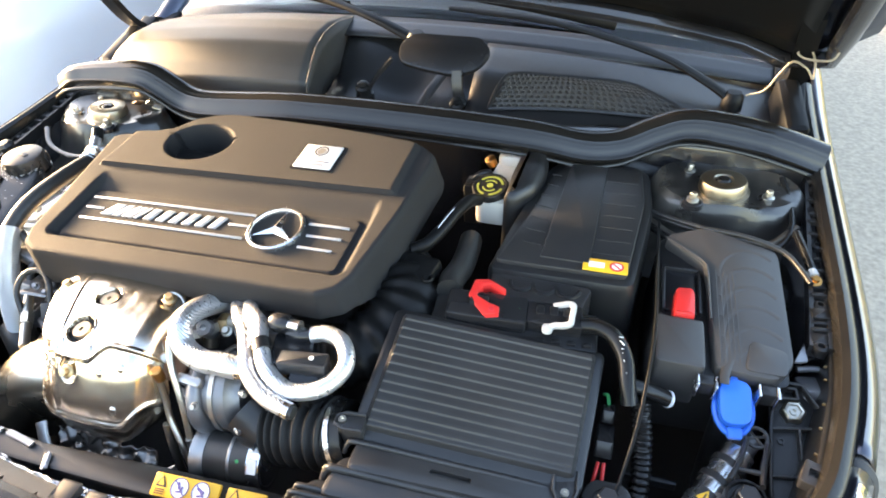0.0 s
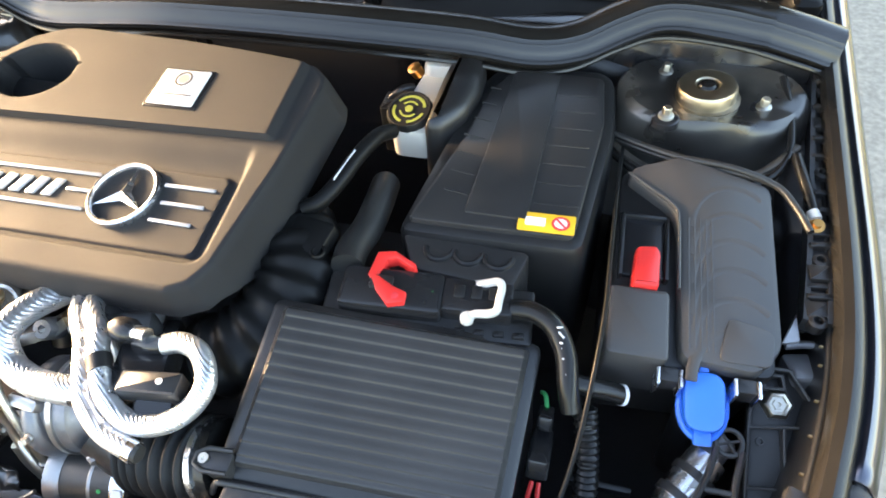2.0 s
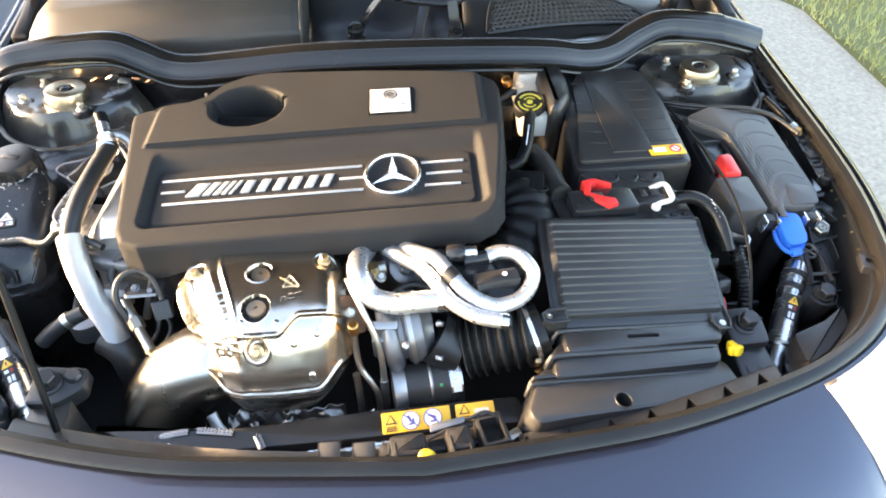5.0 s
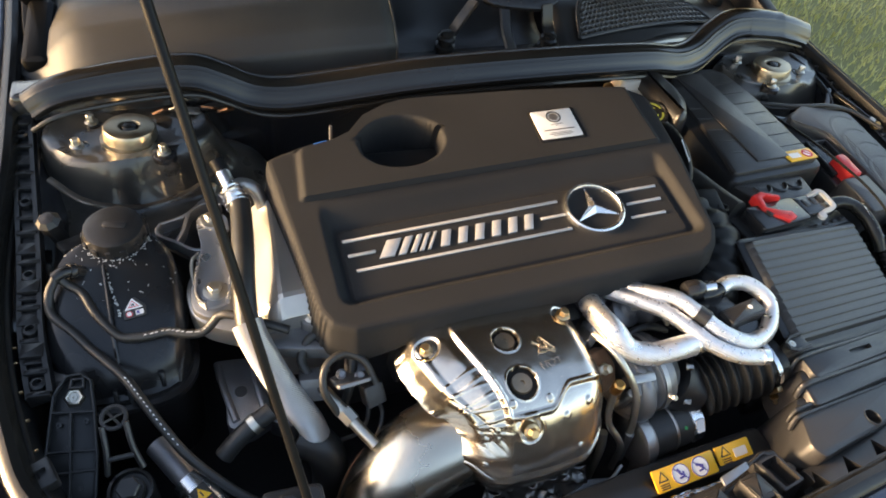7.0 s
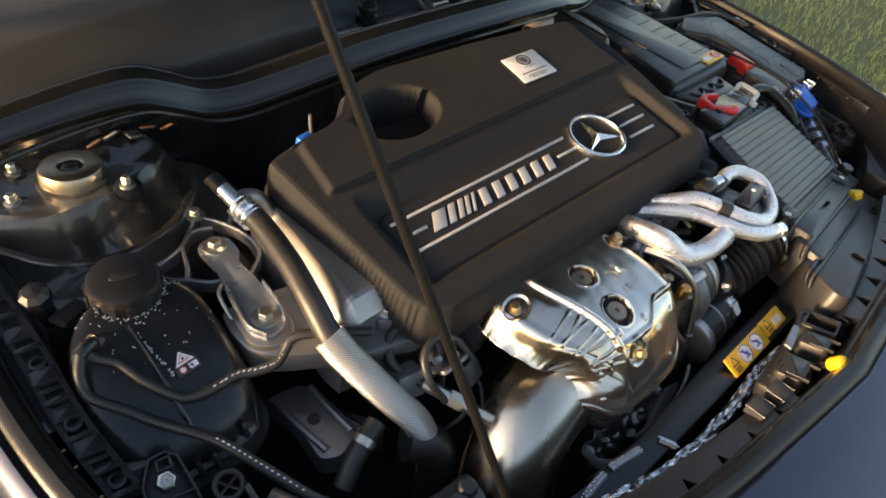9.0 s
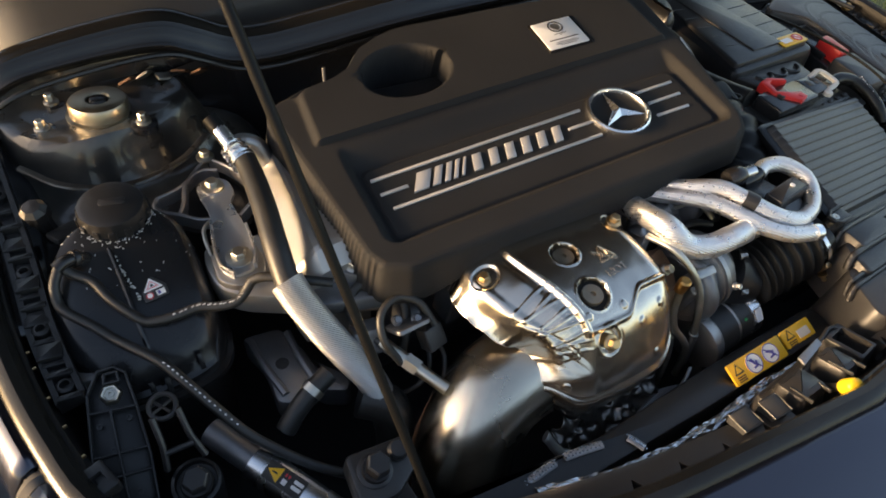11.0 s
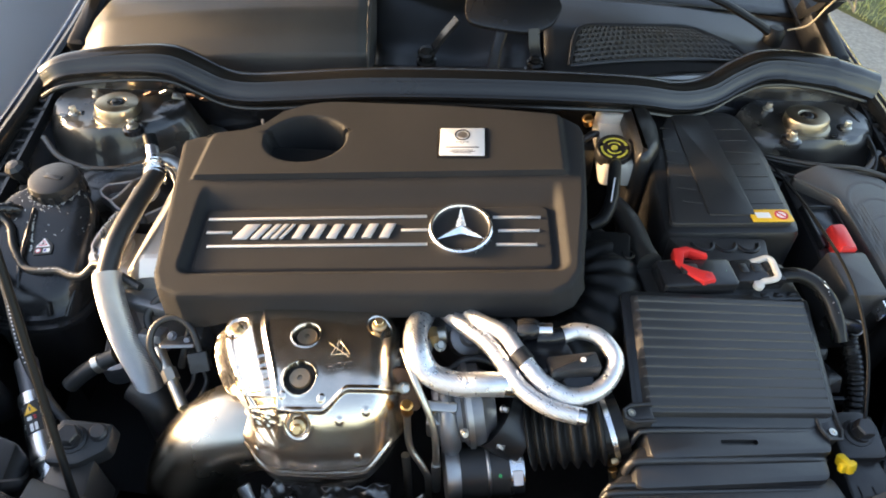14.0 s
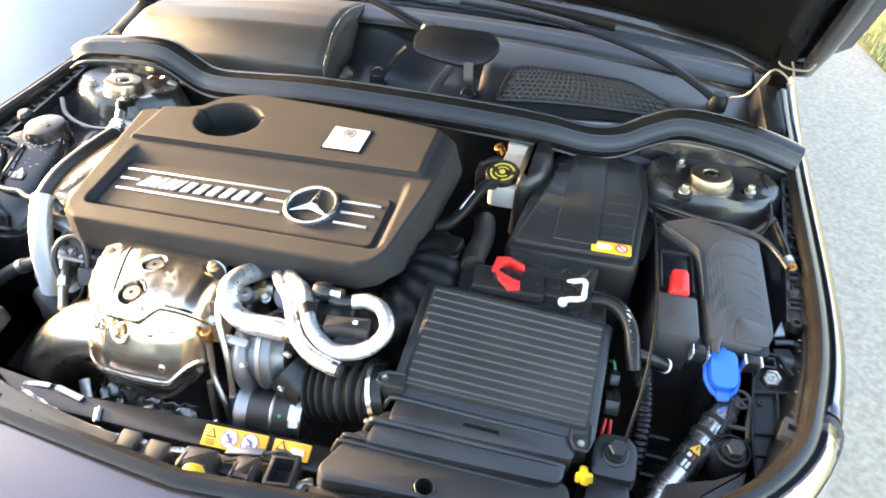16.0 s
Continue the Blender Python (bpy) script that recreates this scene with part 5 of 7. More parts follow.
def on_tank(x, y):
    """The height and normal of the tank's skin at a plan place."""
    mi = tank_body.matrix_world.inverted()
    hit, p, n, _ = tank_body.ray_cast(mi @ Vector((x, y, 1.2)), Vector((0, 0, -1)))
    return (tank_body.matrix_world @ p, n) if hit else (None, None)


for k in range(190):
    a, d = rs.uniform(2.2, 7.4), .0372 + .060 * rs.random() ** 4.5
    x, y = -.570 + d * math.cos(a), -.196 + d * math.sin(a)
    p, n = on_tank(x, y)
    if p is None or n.z < .3:
        continue
    bm = B()
    block(bm, (0, 0, 0), (rs.uniform(.0008, .0036), rs.uniform(.0005, .0013), .0005), (0, 0, rs.uniform(0, 180)), bevel=0, corner=.0003, m=frame_from(p, n))
    part("paint_fleck", bm, "white_clip", tank)
for k in range(34):
    f = rs.random()
    p, n = on_tank(-.585 + .012 * f + rs.uniform(-.0012, .0012), -.238 - .062 * f)
    if p is not None:
        bm = B()
        block(bm, (0, 0, .0004), (rs.uniform(.0012, .003), rs.uniform(.0010, .002), .0008), (0, 0, rs.uniform(0, 180)), bevel=0, corner=.0003, m=frame_from(p + Vector((0, 0, .0022)), n))
        part("paint_fleck", bm, "white_clip", tank)
wp, wnrm = on_tank(-.560, -.292)
wm = frame_from(wp + wnrm * .0006, wnrm, (1, .12, 0))
bm = B()
slab(bm, [(-.011, -.012), (.013, -.012), (.014, .0), (.004, .013), (-.010, .0)], 0, .0010, wm, bevel=.0003, corner=.002)
sticker = part("warning_sticker", bm, "ink", tank, "small black sticker with a white warning triangle")
for nm, shape, top, mat in (("triangle", [(-.0085, -.0015), (.0105, -.0015), (.0015, .0115)], .0015, "label_white"), ("triangle_mark", [(-.0050, .0003), (.0070, .0003), (.0012, .0085)], .0019, "ink_red"),
                            ("triangle_field", [(-.0034, .0012), (.0055, .0012), (.0012, .0070)], .0022, "label_white"), ("pictogram", [(-.0008, .0018), (.0030, .0018), (.0018, .0045), (.0004, .0045)], .0025, "ink"),
                            ("book_mark", [(.0022, -.0098), (.0105, -.0098), (.0105, -.0040), (.0022, -.0040)], .0015, "label_white"), ("book_line", [(.0034, -.0086), (.0060, -.0086), (.0060, -.0052), (.0034, -.0052)], .0019, "ink_blue")):
    bm = B()
    slab(bm, shape, .0006, top, wm, bevel=0)
    part(nm, bm, mat, sticker)
for r, top, mat in ((.0036, .0015, "ink_red"), (.0026, .0019, "label_white")):
    bm = B()
    lathe(bm, [(r, .0006), (r, top), (.0001, top)], wm @ Matrix.Translation((-.0045, -.0068, 0)), 18)
    part("round_mark", bm, mat, sticker)
bm = B()
tube(bm, [(-.600, -.234, .850), (-.612, -.241, .868), (-.624, -.247, .874), (-.634, -.252, .872)], .0070, n=12)
lathe(bm, [(.0085, -.004), (.0095, -.002), (.0095, .002), (.0085, .004)], frame_from((-.616, -.2435, .871), (-.8, -.4, .45)), 16)
part("nipple", bm, "plastic_gloss", tank)
for k, (dx, dy, z) in enumerate(((-.01, -.362, .79), (.005, -.365, .792), (-.05, -.352, .80), (-.035, -.358, .795), (.04, -.357, .80))):
    bm = B()
    block(bm, (-.58 + dx, dy - .003, z), (.005, .012, .018), (-25, 0, 0), bevel=.001, corner=.001)
    part("fin", bm, "plastic_gloss", tank)


def hose(name, pts, r, mat, label, cat="hose", group="", **kw):
    t = thing(name, pts[0], label, cat, group)
    part("tube", tube(B(), pts, r, **kw), mat, t)
    return t


def over_tank(pts, lift):
    """Keeps a hose's points just clear of the tank's skin."""
    out = []
    for p in smooth_path(pts, 4):
        q, _ = on_tank(p.x, p.y)
        out.append(Vector((p.x, p.y, max(p.z, q.z + lift) if q is not None and q.z > .80 else p.z)))
    return out


run = over_tank([(-.631, -.250, .872), (-.622, -.256, .864), (-.608, -.269, .850), (-.598, -.292, .842), (-.582, -.315, .838), (-.570, -.325, .838), (-.549, -.330, .840), (-.526, -.331, .842), (-.507, -.339, .842), (-.490, -.343, .845), (-.478, -.340, .854), (-.469, -.338, .862), (-.452, -.346, .866), (-.40, -.375, .86)], .0042)
h = hose("overflow_hose", run, .0050, "hose", "thin grey rubber hose with white print over the tank", n=12, smooth=False)
for k in range(20):
    p = run[int(len(run) * (.46 + .26 * k / 19))]
    bm = B()
    block(bm, p + Vector((.0008 * (k % 3), -.0014, .0052)), (.0030, .0012, .0005), (0, 0, 12), bevel=0, corner=.0003)
    part("print_bar", bm, "label_white", h)
run = over_tank([(-.632, -.251, .872), (-.641, -.266, .862), (-.640, -.285, .847), (-.618, -.312, .838), (-.598, -.340, .836), (-.574, -.373, .834), (-.558, -.402, .825), (-.542, -.431, .812), (-.520, -.462, .79), (-.48, -.50, .765), (-.44, -.525, .745)], .0042)
h = hose("overflow_hose", run, .0050, "hose", "thin rubber hose running down past the tank", n=12, smooth=False)
for k in range(16):
    i = len(run) * (.50 + .24 * k / 15)
    p = run[int(i)].lerp(run[int(i) + 1], i % 1)
    bm = B()
    block(bm, p + Vector((.0, -.0012, .0053)), (.0012, .0026, .0006), (0, 0, 32), bevel=0, corner=.0003)
    part("print_bar", bm, "label_white", h)

# ---- air-conditioning pipe: black rubber, then a silver sleeve ----
ac = thing("air_conditioning_hose", (-.44, -.3, .8), "black hose with a crimped alloy end and a silver sleeve", "hose")
bm = B()
tube(bm, [(-.436, -.196, .902), (-.438, -.235, .904), (-.443, -.285, .902), (-.449, -.33, .894), (-.452, -.366, .878), (-.450, -.380, .868)], .0127, n=18)
part("rubber", bm, "hose", ac)
bm = B()
tube(bm, [(-.4525, -.367, .876), (-.448, -.383, .865), (-.437, -.408, .845), (-.421, -.435, .818), (-.404, -.455, .788), (-.396, -.468, .75), (-.392, -.475, .70)], lambda s: .0170 - .0015 * s, n=20, sub=8)
part("sleeve", bm, "braid", ac, "silver woven heat sleeve")
bm = B()
tube(bm, [(-.418, -.455, .765), (-.395, -.470, .755), (-.388, -.478, .72), (-.388, -.48, .64)], .022, n=16)
part("lower_sleeve", bm, "hose", ac)
bm = B()
tube(bm, [(-.438, -.205, .901), (-.440, -.192, .903), (-.443, -.180, .908)], lambda s: .0142 + .0012 * math.sin(s * 25), n=18, sub=10)
part("crimp", bm, "bright", ac)
bm = B()
tube(bm, [(-.442, -.184, .906), (-.447, -.168, .915), (-.450, -.159, .920)], .0088, n=14)
part("service_port", bm, "bright", ac)
bm = B()
tube(bm, [(-.443, -.180, .908), (-.428, -.172, .906), (-.412, -.178, .895), (-.405, -.19, .86)], .009, n=14)
part("alloy_pipe", bm, "alu", ac)
bm = B()
tube(bm, [(-.449, -.161, .918), (-.455, -.147, .929)], .0092, n=14, smooth=False)
part("valve_cap", bm, "rod", ac, "black valve cap")

# ---- clamped coolant hose and bracket below ----
t = hose("coolant_hose", [(-.498, -.448, .762), (-.482, -.440, .774), (-.462, -.432, .785), (-.440, -.424, .792)], .0105, "hose", "short black coolant hose with a steel clamp")
bm = B()
tube(bm, [(-.464, -.4328, .7842), (-.457, -.4302, .7872)], .0118, n=20, smooth=False)
part("clamp", bm, "zinc", t)
t = thing("gearbox_bracket", (-.48, -.36, .70), "dull alloy bracket with a round opening, drawn dark, below the mount", "bracket")
bm = B()
slab(bm, [(-.500, -.300), (-.455, -.305), (-.440, -.350), (-.438, -.395), (-.470, -.410), (-.492, -.400), (-.488, -.345)], .705, .737, None, bevel=.005, corner=.010)
part("plate", bm, "web_alloy", t)
bm = B()
slab(bm, [(-.440, -.345), (-.405, -.395), (-.415, -.412), (-.445, -.395)], .690, .722, None, bevel=.005, corner=.010)
part("foot", bm, "alu_dark", t)
for x0, y0, x1, y1 in ((-.492, -.312, -.480, -.395), (-.450, -.318, -.446, -.392)):
    bm = B()
    tube(bm, [(x0, y0, .738), ((x0 + x1) / 2 - .002, (y0 + y1) / 2, .740), (x1, y1, .738)], .0045, n=8)
    part("rib", bm, "web_alloy", t)
# dark disc on the uncut plate, painting the shade of a round opening
bm = B()
lathe(bm, [(.0075, 0), (.0075, .001), (.0001, .001)], Matrix.Translation((-.470, -.355, .7368)), 20)
part("hole", bm, "dark", t)

# ---- airbox ----
air = thing("airbox", (.30, -.46, .70), "black airbox with a ribbed lid and stepped intake snout", "airbox")
O, DX, DY = Vector((.190, -.401, .8920)), Vector((.220, .018, -.028)), Vector((-.003, -.131, -.0400))
AN = DX.cross(DY).normalized()
AN = AN if AN.z > 0 else -AN


def lid_at(u, v, h=0.0):
    return O + DX * u + DY * v + AN * h


bm = B()
NR = 13


def lid_h(u, v):
    f = (v * NR) % 1.0
    rib = .0015 * (1 - ss(.0, .12, f)) + .0015 * ss(.1, 1, f)
    e = min(u, 1 - u) * .225
    e2 = min(v, 1 - v) * .145
    return rib * ss(.001, .005, e) - .010 * ss(.007, 0, e) ** 2 - .010 * ss(.007, 0, e2) ** 2


sheet(bm, lambda u, v: lid_at(-.012 + 1.042 * u, -.040 + 1.085 * v, lid_h(u, v)), 70, 13 * 14)
part("lid", bm, "ribbed", air, "ribbed grey-black lid", angle=25)
out = [(0, 0), (1, 0), (1, 1), (0, 1)]
bm = B()
rings = []
for grow, h in ((.010, -.008), (.014, -.0105), (.0145, -.018), (.006, -.020), (.010, -.06), (.012, -.16)):
    rings.append([lid_at(u + grow / .225 * (1 if u > .5 else -1), v + grow / .145 * (1 if v > .5 else -1), 0) + Vector((0, 0, h)) for u, v in round_poly(out, .06)])
stack(bm, list(reversed(rings)))
part("housing", bm, "plastic", air)


def snout(x0, y0, z0, n=(.125, 0, 1)):
    """A frame on the snout: x along the lid's front edge, z up from the step's top."""
    return frame_from((x0, y0, z0), n, (1, .08, -.125))


# snout in rounded steps towards the front edge
for nm, at, n, pts, dep, bv, cr in (("snout_step", (.184, -.538, .8385), (.125, -.05, 1), [(0, .01), (.222, .01), (.215, -.036), (-.004, -.042)], .07, .005, .010),
                           ("snout_step", (.174, -.574, .8290), (.125, -.12, 1), [(-.002, .014), (.222, .01), (.218, -.028), (-.014, -.034)], .07, .006, .014),
                           ("snout_front", (.150, -.600, .8200), (.125, -.03, 1), [(0, .012), (.252, .008), (.262, -.045), (.02, -.058), (-.022, -.062), (-.030, -.045), (-.018, -.022)], .08, .005, .012)):
    bm = B()
    slab(bm, pts, -dep, 0, snout(*at, n), bevel=bv, corner=cr, taper=.004)
    part(nm, bm, "ribbed" if nm == "snout_front" else "plastic_grey", air)
for x0, x1, y, z, r in ((.178, .398, -.548, .8385, .0030), (.166, .390, -.579, .8310, .0042), (.140, .394, -.6015, .8215, .0030), (.136, .398, -.6095, .8203, .0030)):
    bm = B()
    tube(bm, [(x0 - .008, y - .006, z - .016), (x0 - .003, y - .002, z - .004), (x0 + .012, y, z), ((x0 + x1) / 2, y + .08 * (x1 - x0) / 2, z - .125 * (x1 - x0) / 2), (x1 - .012, y + .08 * (x1 - x0), z - .125 * (x1 - x0)), (x1, y + .08 * (x1 - x0), z - .125 * (x1 - x0) - .010)], r, n=10, sub=5)
    part("snout_bead", bm, "plastic_grey", air)
hm = snout(.243, -.633, .8078)
front_step = [o for o in air.children if o.name.startswith("snout_front")][0]
bm = B()
slab(bm, [(.0098 * math.cos(math.pi * k / 14), .0098 * math.sin(math.pi * k / 14)) for k in range(28)], -.045, .010, hm, bevel=0)
carve(front_step, bm)
bm = B()
block(bm, (0, 0, 0), (.026, .006, .012), bevel=.0005, corner=.002, m=snout(.236, -.650, .8080))
carve(front_step, bm)
bm = B()
hoop(bm, .0106, .0009, hm)
part("hole_rim", bm, "ribbed", air)
bm = B()
block(bm, (0, 0, 0), (.044, .0060, .016), bevel=.001, corner=.0028, m=snout(.289, -.5530, .8260, (.125, -.05, 1)))
carve([o for o in air.children if o.name.startswith("snout_step")][0], bm)
for at, sx in (((.172, -.538, .860), -1), ((.404, -.526, .818), 1)):
    bm = B()
    m = frame_from(at, (.08 if sx > 0 else 0, -.10, 1), (1, .08, 0))
    shape = [(-.012, .018), (-.012, -.006), (-.007, -.016), (.007, -.016), (.012, -.006), (.012, .018)] if sx > 0 else [(.018, .009), (-.004, .009), (-.013, .004), (-.013, -.005), (-.004, -.010), (.018, -.010)]
    slab(bm, shape, -.036, -.004, m, bevel=.002, corner=.004)
    lug = part("screw_lug", bm, "plastic_grey", air)
    bm = B()
    tube(bm, [m @ Vector((*q, -.003)) for q in shape], .0022, n=8, smooth=False)
    part("lug_rim", bm, "plastic_grey", lug)
    bm = B()
    lathe(bm, [(.0045, -.004), (.0045, -.0015), (.002, -.0015), (.001, -.003)], m @ Matrix.Translation((0, -.008, 0) if sx > 0 else (-.006, 0, 0)), 16)
    part("screw", bm, "zinc", lug)

# ---- corrugated intake hose, clamps, compressor ----
corr = thing("corrugated_intake_hose", (.11, -.53, .78), "black corrugated rubber intake hose with a steel clamp", "hose")
bm = B()
tube(bm, [(.066, -.520, .784), (.088, -.521, .790), (.117, -.523, .798), (.148, -.524, .806)], lambda s: .0390 + .0042 * math.sin(s * 2 * math.pi * 6.5), n=40, sub=44)
part("bellows", bm, "bellows", corr)
bm = B()
tube(bm, [(.143, -.524, .804), (.152, -.523, .807), (.160, -.523, .809), (.167, -.522, .811)], .0385, n=32)
part("cuff", bm, "rubber", corr)
bm = B()
tube(bm, [(.1500, -.5237, .8062), (.1555, -.523, .8078)], .0412, n=36, smooth=False)
part("clamp_band", bm, "bright", corr)
bm = B()
block(bm, (.153, -.565, .800), (.009, .007, .018), (20, 0, 0), bevel=.002)
hexbolt(bm, (.154, -.568, .790), .0030, .010, (.2, -.5, -.7))
part("clamp_screw", bm, "brass_bolt", corr)
bm = B()
tube(bm, [(.060, -.520, .783), (.045, -.516, .788), (.025, -.51, .80)], .036, n=24)
part("inner_cuff", bm, "plastic", corr)

turbo = thing("turbocharger", (-.02, -.52, .80), "grey cast turbocharger housing with pipes and bolts", "turbocharger")
TM = frame_from((-.010, -.498, .806), (1, .10, .10))
bm = B()
lathe(bm, [(.020, -.036), (.040, -.034), (.045, -.028), (.046, -.014), (.041, -.010), (.041, -.004), (.047, .000), (.048, .012), (.046, .020), (.038, .025), (.034, .034), (.020, .036)], TM, 44)
part("compressor_housing", bm, "alu_dark", turbo)
bm = B()
lathe(bm, [(.0485, .002), (.0500, .002), (.0500, .008), (.0485, .008)], TM, 44)
part("v_band", bm, "alu", turbo)
bm = B()
tube(bm, [TM @ Vector(((.040 + .006 * i / 10) * math.cos(a), (.040 + .006 * i / 10) * math.sin(a), -.020)) for i, a in ((i, -2.4 + .42 * i) for i in range(11))], lambda s: .008 + .008 * s, n=14, sub=3)
part("scroll", bm, "alu_dark", turbo)
bm = B()
block(bm, (-.040, -.527, .806), (.026, .010, .048), (14, 0, -4), bevel=.002, corner=.004)
block(bm, (-.036, -.522, .838), (.034, .012, .020), (25, 0, -4), bevel=.003, corner=.004)
part("heat_plate", bm, "alu", turbo)
bm = B()
lathe(bm, [(.014, -.022), (.019, -.018), (.0195, -.002), (.0215, .0), (.0215, .004), (.0190, .006), (.012, .008), (.009, .013), (.004, .014)], frame_from((-.006, -.432, .846), (.25, -.45, .85)), 28)
part("actuator", bm, "alu_dark", turbo)
bm = B()
tube(bm, [(-.004, -.438, .856), (.012, -.444, .862), (.026, -.456, .860), (.034, -.468, .850)], .0035, n=8)
part("actuator_rod", bm, "zinc", turbo)
bm = B()
block(bm, (.030, -.436, .852), (.05, .034, .03), (0, 0, 20), bevel=.006, corner=.01)
part("actuator_bracket", bm, "alu_dark", turbo)
bm = B()
tube(bm, [(-.066, -.446, .815), (-.062, -.436, .834), (-.048, -.428, .842), (-.030, -.426, .846)], .010, n=16)
part("brass_elbow", bm, "zinc", turbo)
bm = B()
lathe(bm, [(.012, -.007), (.014, -.004), (.014, .004), (.012, .007)], frame_from((-.046, -.428, .842), (1, .1, .2)), 6)
part("union_nut", bm, "brass_bolt", turbo)
OM = frame_from((.006, -.546, .744), (1, .10, .02))
bm = B()
lathe(bm, [(.024, -.036), (.029, -.034), (.0325, -.024), (.0325, .050), (.030, .053), (.028, .050), (.026, .02)], OM, 36)
part("outlet_pipe", bm, "hose", turbo)
bm = B()
lathe(bm, [(.0333, .036), (.0345, .036), (.0345, .052), (.0333, .052)], OM, 36)
cl_band = part("clamp_band", bm, "bright", turbo)
for a, w in ((52, .017), (86, .009)):
    bm = B()
    block(bm, (0, 0, 0), (.011, w, .0008), bevel=0, corner=.001, m=OM @ pose(0, 0, 0, 0, 0, -a) @ pose(.0352, 0, .044, 0, 90, 0))
    part("clamp_label", bm, "label_white", cl_band)
bm = B()
lathe(bm, [(.0325, -.002), (.0336, 0), (.0325, .002)], OM @ Matrix.Translation((0, 0, .012)), 36)
part("bead", bm, "alu", turbo)
bm = B()
lathe(bm, [(.030, -.010), (.0355, -.008), (.0355, .004), (.033, .008)], OM @ Matrix.Translation((0, 0, -.028)), 28)
part("flange", bm, "alu", turbo)
bm = B()
lathe(bm, [(.0022, -.001), (.0022, .0008), (.0001, .0008)], OM @ pose(0, 0, 0, 0, 0, -58) @ pose(.0325, 0, .024, 0, 90, 0), 10)
part("paint_dot", bm, "green_print", turbo)
# thin bent steel pipes
for pts, r in (([(-.074, -.530, .850), (-.0735, -.534, .81), (-.070, -.542, .785), (-.058, -.552, .766), (-.050, -.558, .745), (-.049, -.560, .70)], .0042),
               ([(-.080, -.470, .872), (-.070, -.500, .874), (-.058, -.522, .858), (-.047, -.536, .832), (-.042, -.545, .80), (-.041, -.552, .765)], .0042),
               ([(-.076, -.545, .775), (-.074, -.552, .74), (-.073, -.556, .66)], .0050)):
    bm = B()
    tube(bm, pts, r, n=10)
    part("steel_pipe", bm, "zinc", turbo)
bm = B()
tube(bm, [(-.041, -.552, .768), (-.0405, -.556, .715)], .0056, n=12, smooth=False)
part("pipe_ferrule", bm, "alu", turbo)
bm = B()
lathe(bm, [(.0050, -.010), (.0066, -.008), (.0068, 0), (.0062, .0035), (.0070, .004), (.0068, .008), (.005, .0095), (.001, .0095)], frame_from((-.074, -.530, .848), (-.02, -.1, 1)), 18)
part("brass_cap", bm, "copper", turbo, "brass-coloured cap")
bm = B()
slab(bm, [(-.02, -.026), (.02, -.026), (.024, .0), (.012, .024), (-.016, .022)], -.007, .006, frame_from((-.080, -.500, .843), (.35, -.65, .7)), bevel=.003, corner=.006)
part("rusty_flange", bm, "rust", turbo)
bm = B()
hexbolt(bm, (-.078, -.505, .850), .0052, .010, (.25, -.6, .75), 1.35)
part("bolt", bm, "zinc", turbo)
for p, n in (((.030, -.522, .838), (.8, -.5, .3)), ((.028, -.545, .80), (.8, -.6, .1)), ((-.012, -.552, .838), (.1, -.8, .6))):
    bm = B()
    hexbolt(bm, p, .0036, .008, n, 1.3)
    part("bolt", bm, "alu", turbo)
bm = B()
slab(bm, [(-.05, -.012), (.02, -.018), (.05, 0), (.02, .014), (-.05, .010)], -.002, .002, frame_from((-.105, -.585, .700), (.1, -.55, .8), (1, 0, .35)), bevel=.001, corner=.004)
part("gusset_plate", bm, "alu_dark", turbo)
for pts in ([(-.17, -.588, .700), (-.11, -.592, .712), (-.075, -.585, .728), (-.055, -.575, .738)], [(-.14, -.598, .672), (-.10, -.598, .690), (-.075, -.592, .706)]):
    bm = B()
    tube(bm, pts, .0022, n=8)
    part("thin_line", bm, "alu", turbo)
for p, q in (((-.020, -.565, .715), (-.018, -.575, .65)),):
    bm = B()
    tube(bm, [p, [(i + j) / 2 for i, j in zip(p, q)], q], .006, n=10)
    part("lower_pipe", bm, "alu", turbo)

# ---- boost sensor connectors beneath the hose loop ----
con = thing("solenoid_valve", (.10, -.48, .86), "black solenoid valve with a grey plug", "valve")
bm = B()
block(bm, (.108, -.488, .872), (.056, .022, .018), (0, 0, 8), bevel=.003, corner=.003)
part("plug", bm, "plastic_grey", con)
bm = B()
lathe(bm, [(.003, 0), (.003, .001), (.0001, .001)], Matrix.Translation((.118, -.486, .8812)), 12)
part("white_dot", bm, "label_white", con)
bm = B()
block(bm, (.085, -.470, .860), (.05, .05, .028), (0, 0, 15), bevel=.005, corner=.006)
lathe(bm, [(.020, -.02), (.020, .012), (.016, .016), (.001, .016)], frame_from((.112, -.497, .85), (.1, -.3, 1)), 24)
part("valve_body", bm, "plastic_gloss", con)
bm = B()
lathe(bm, [(.010, -.012), (.012, -.006), (.012, .006), (.009, .012)], frame_from((.062, -.447, .884), (1, -.1, .1)), 18)
part("nozzle", bm, "plastic_gloss", con)
bm = B()
lathe(bm, [(.0075, -.010), (.0075, .010)], frame_from((.078, -.449, .886), (1, -.1, .1)), 16)
part("quick_coupling", bm, "bright", con)

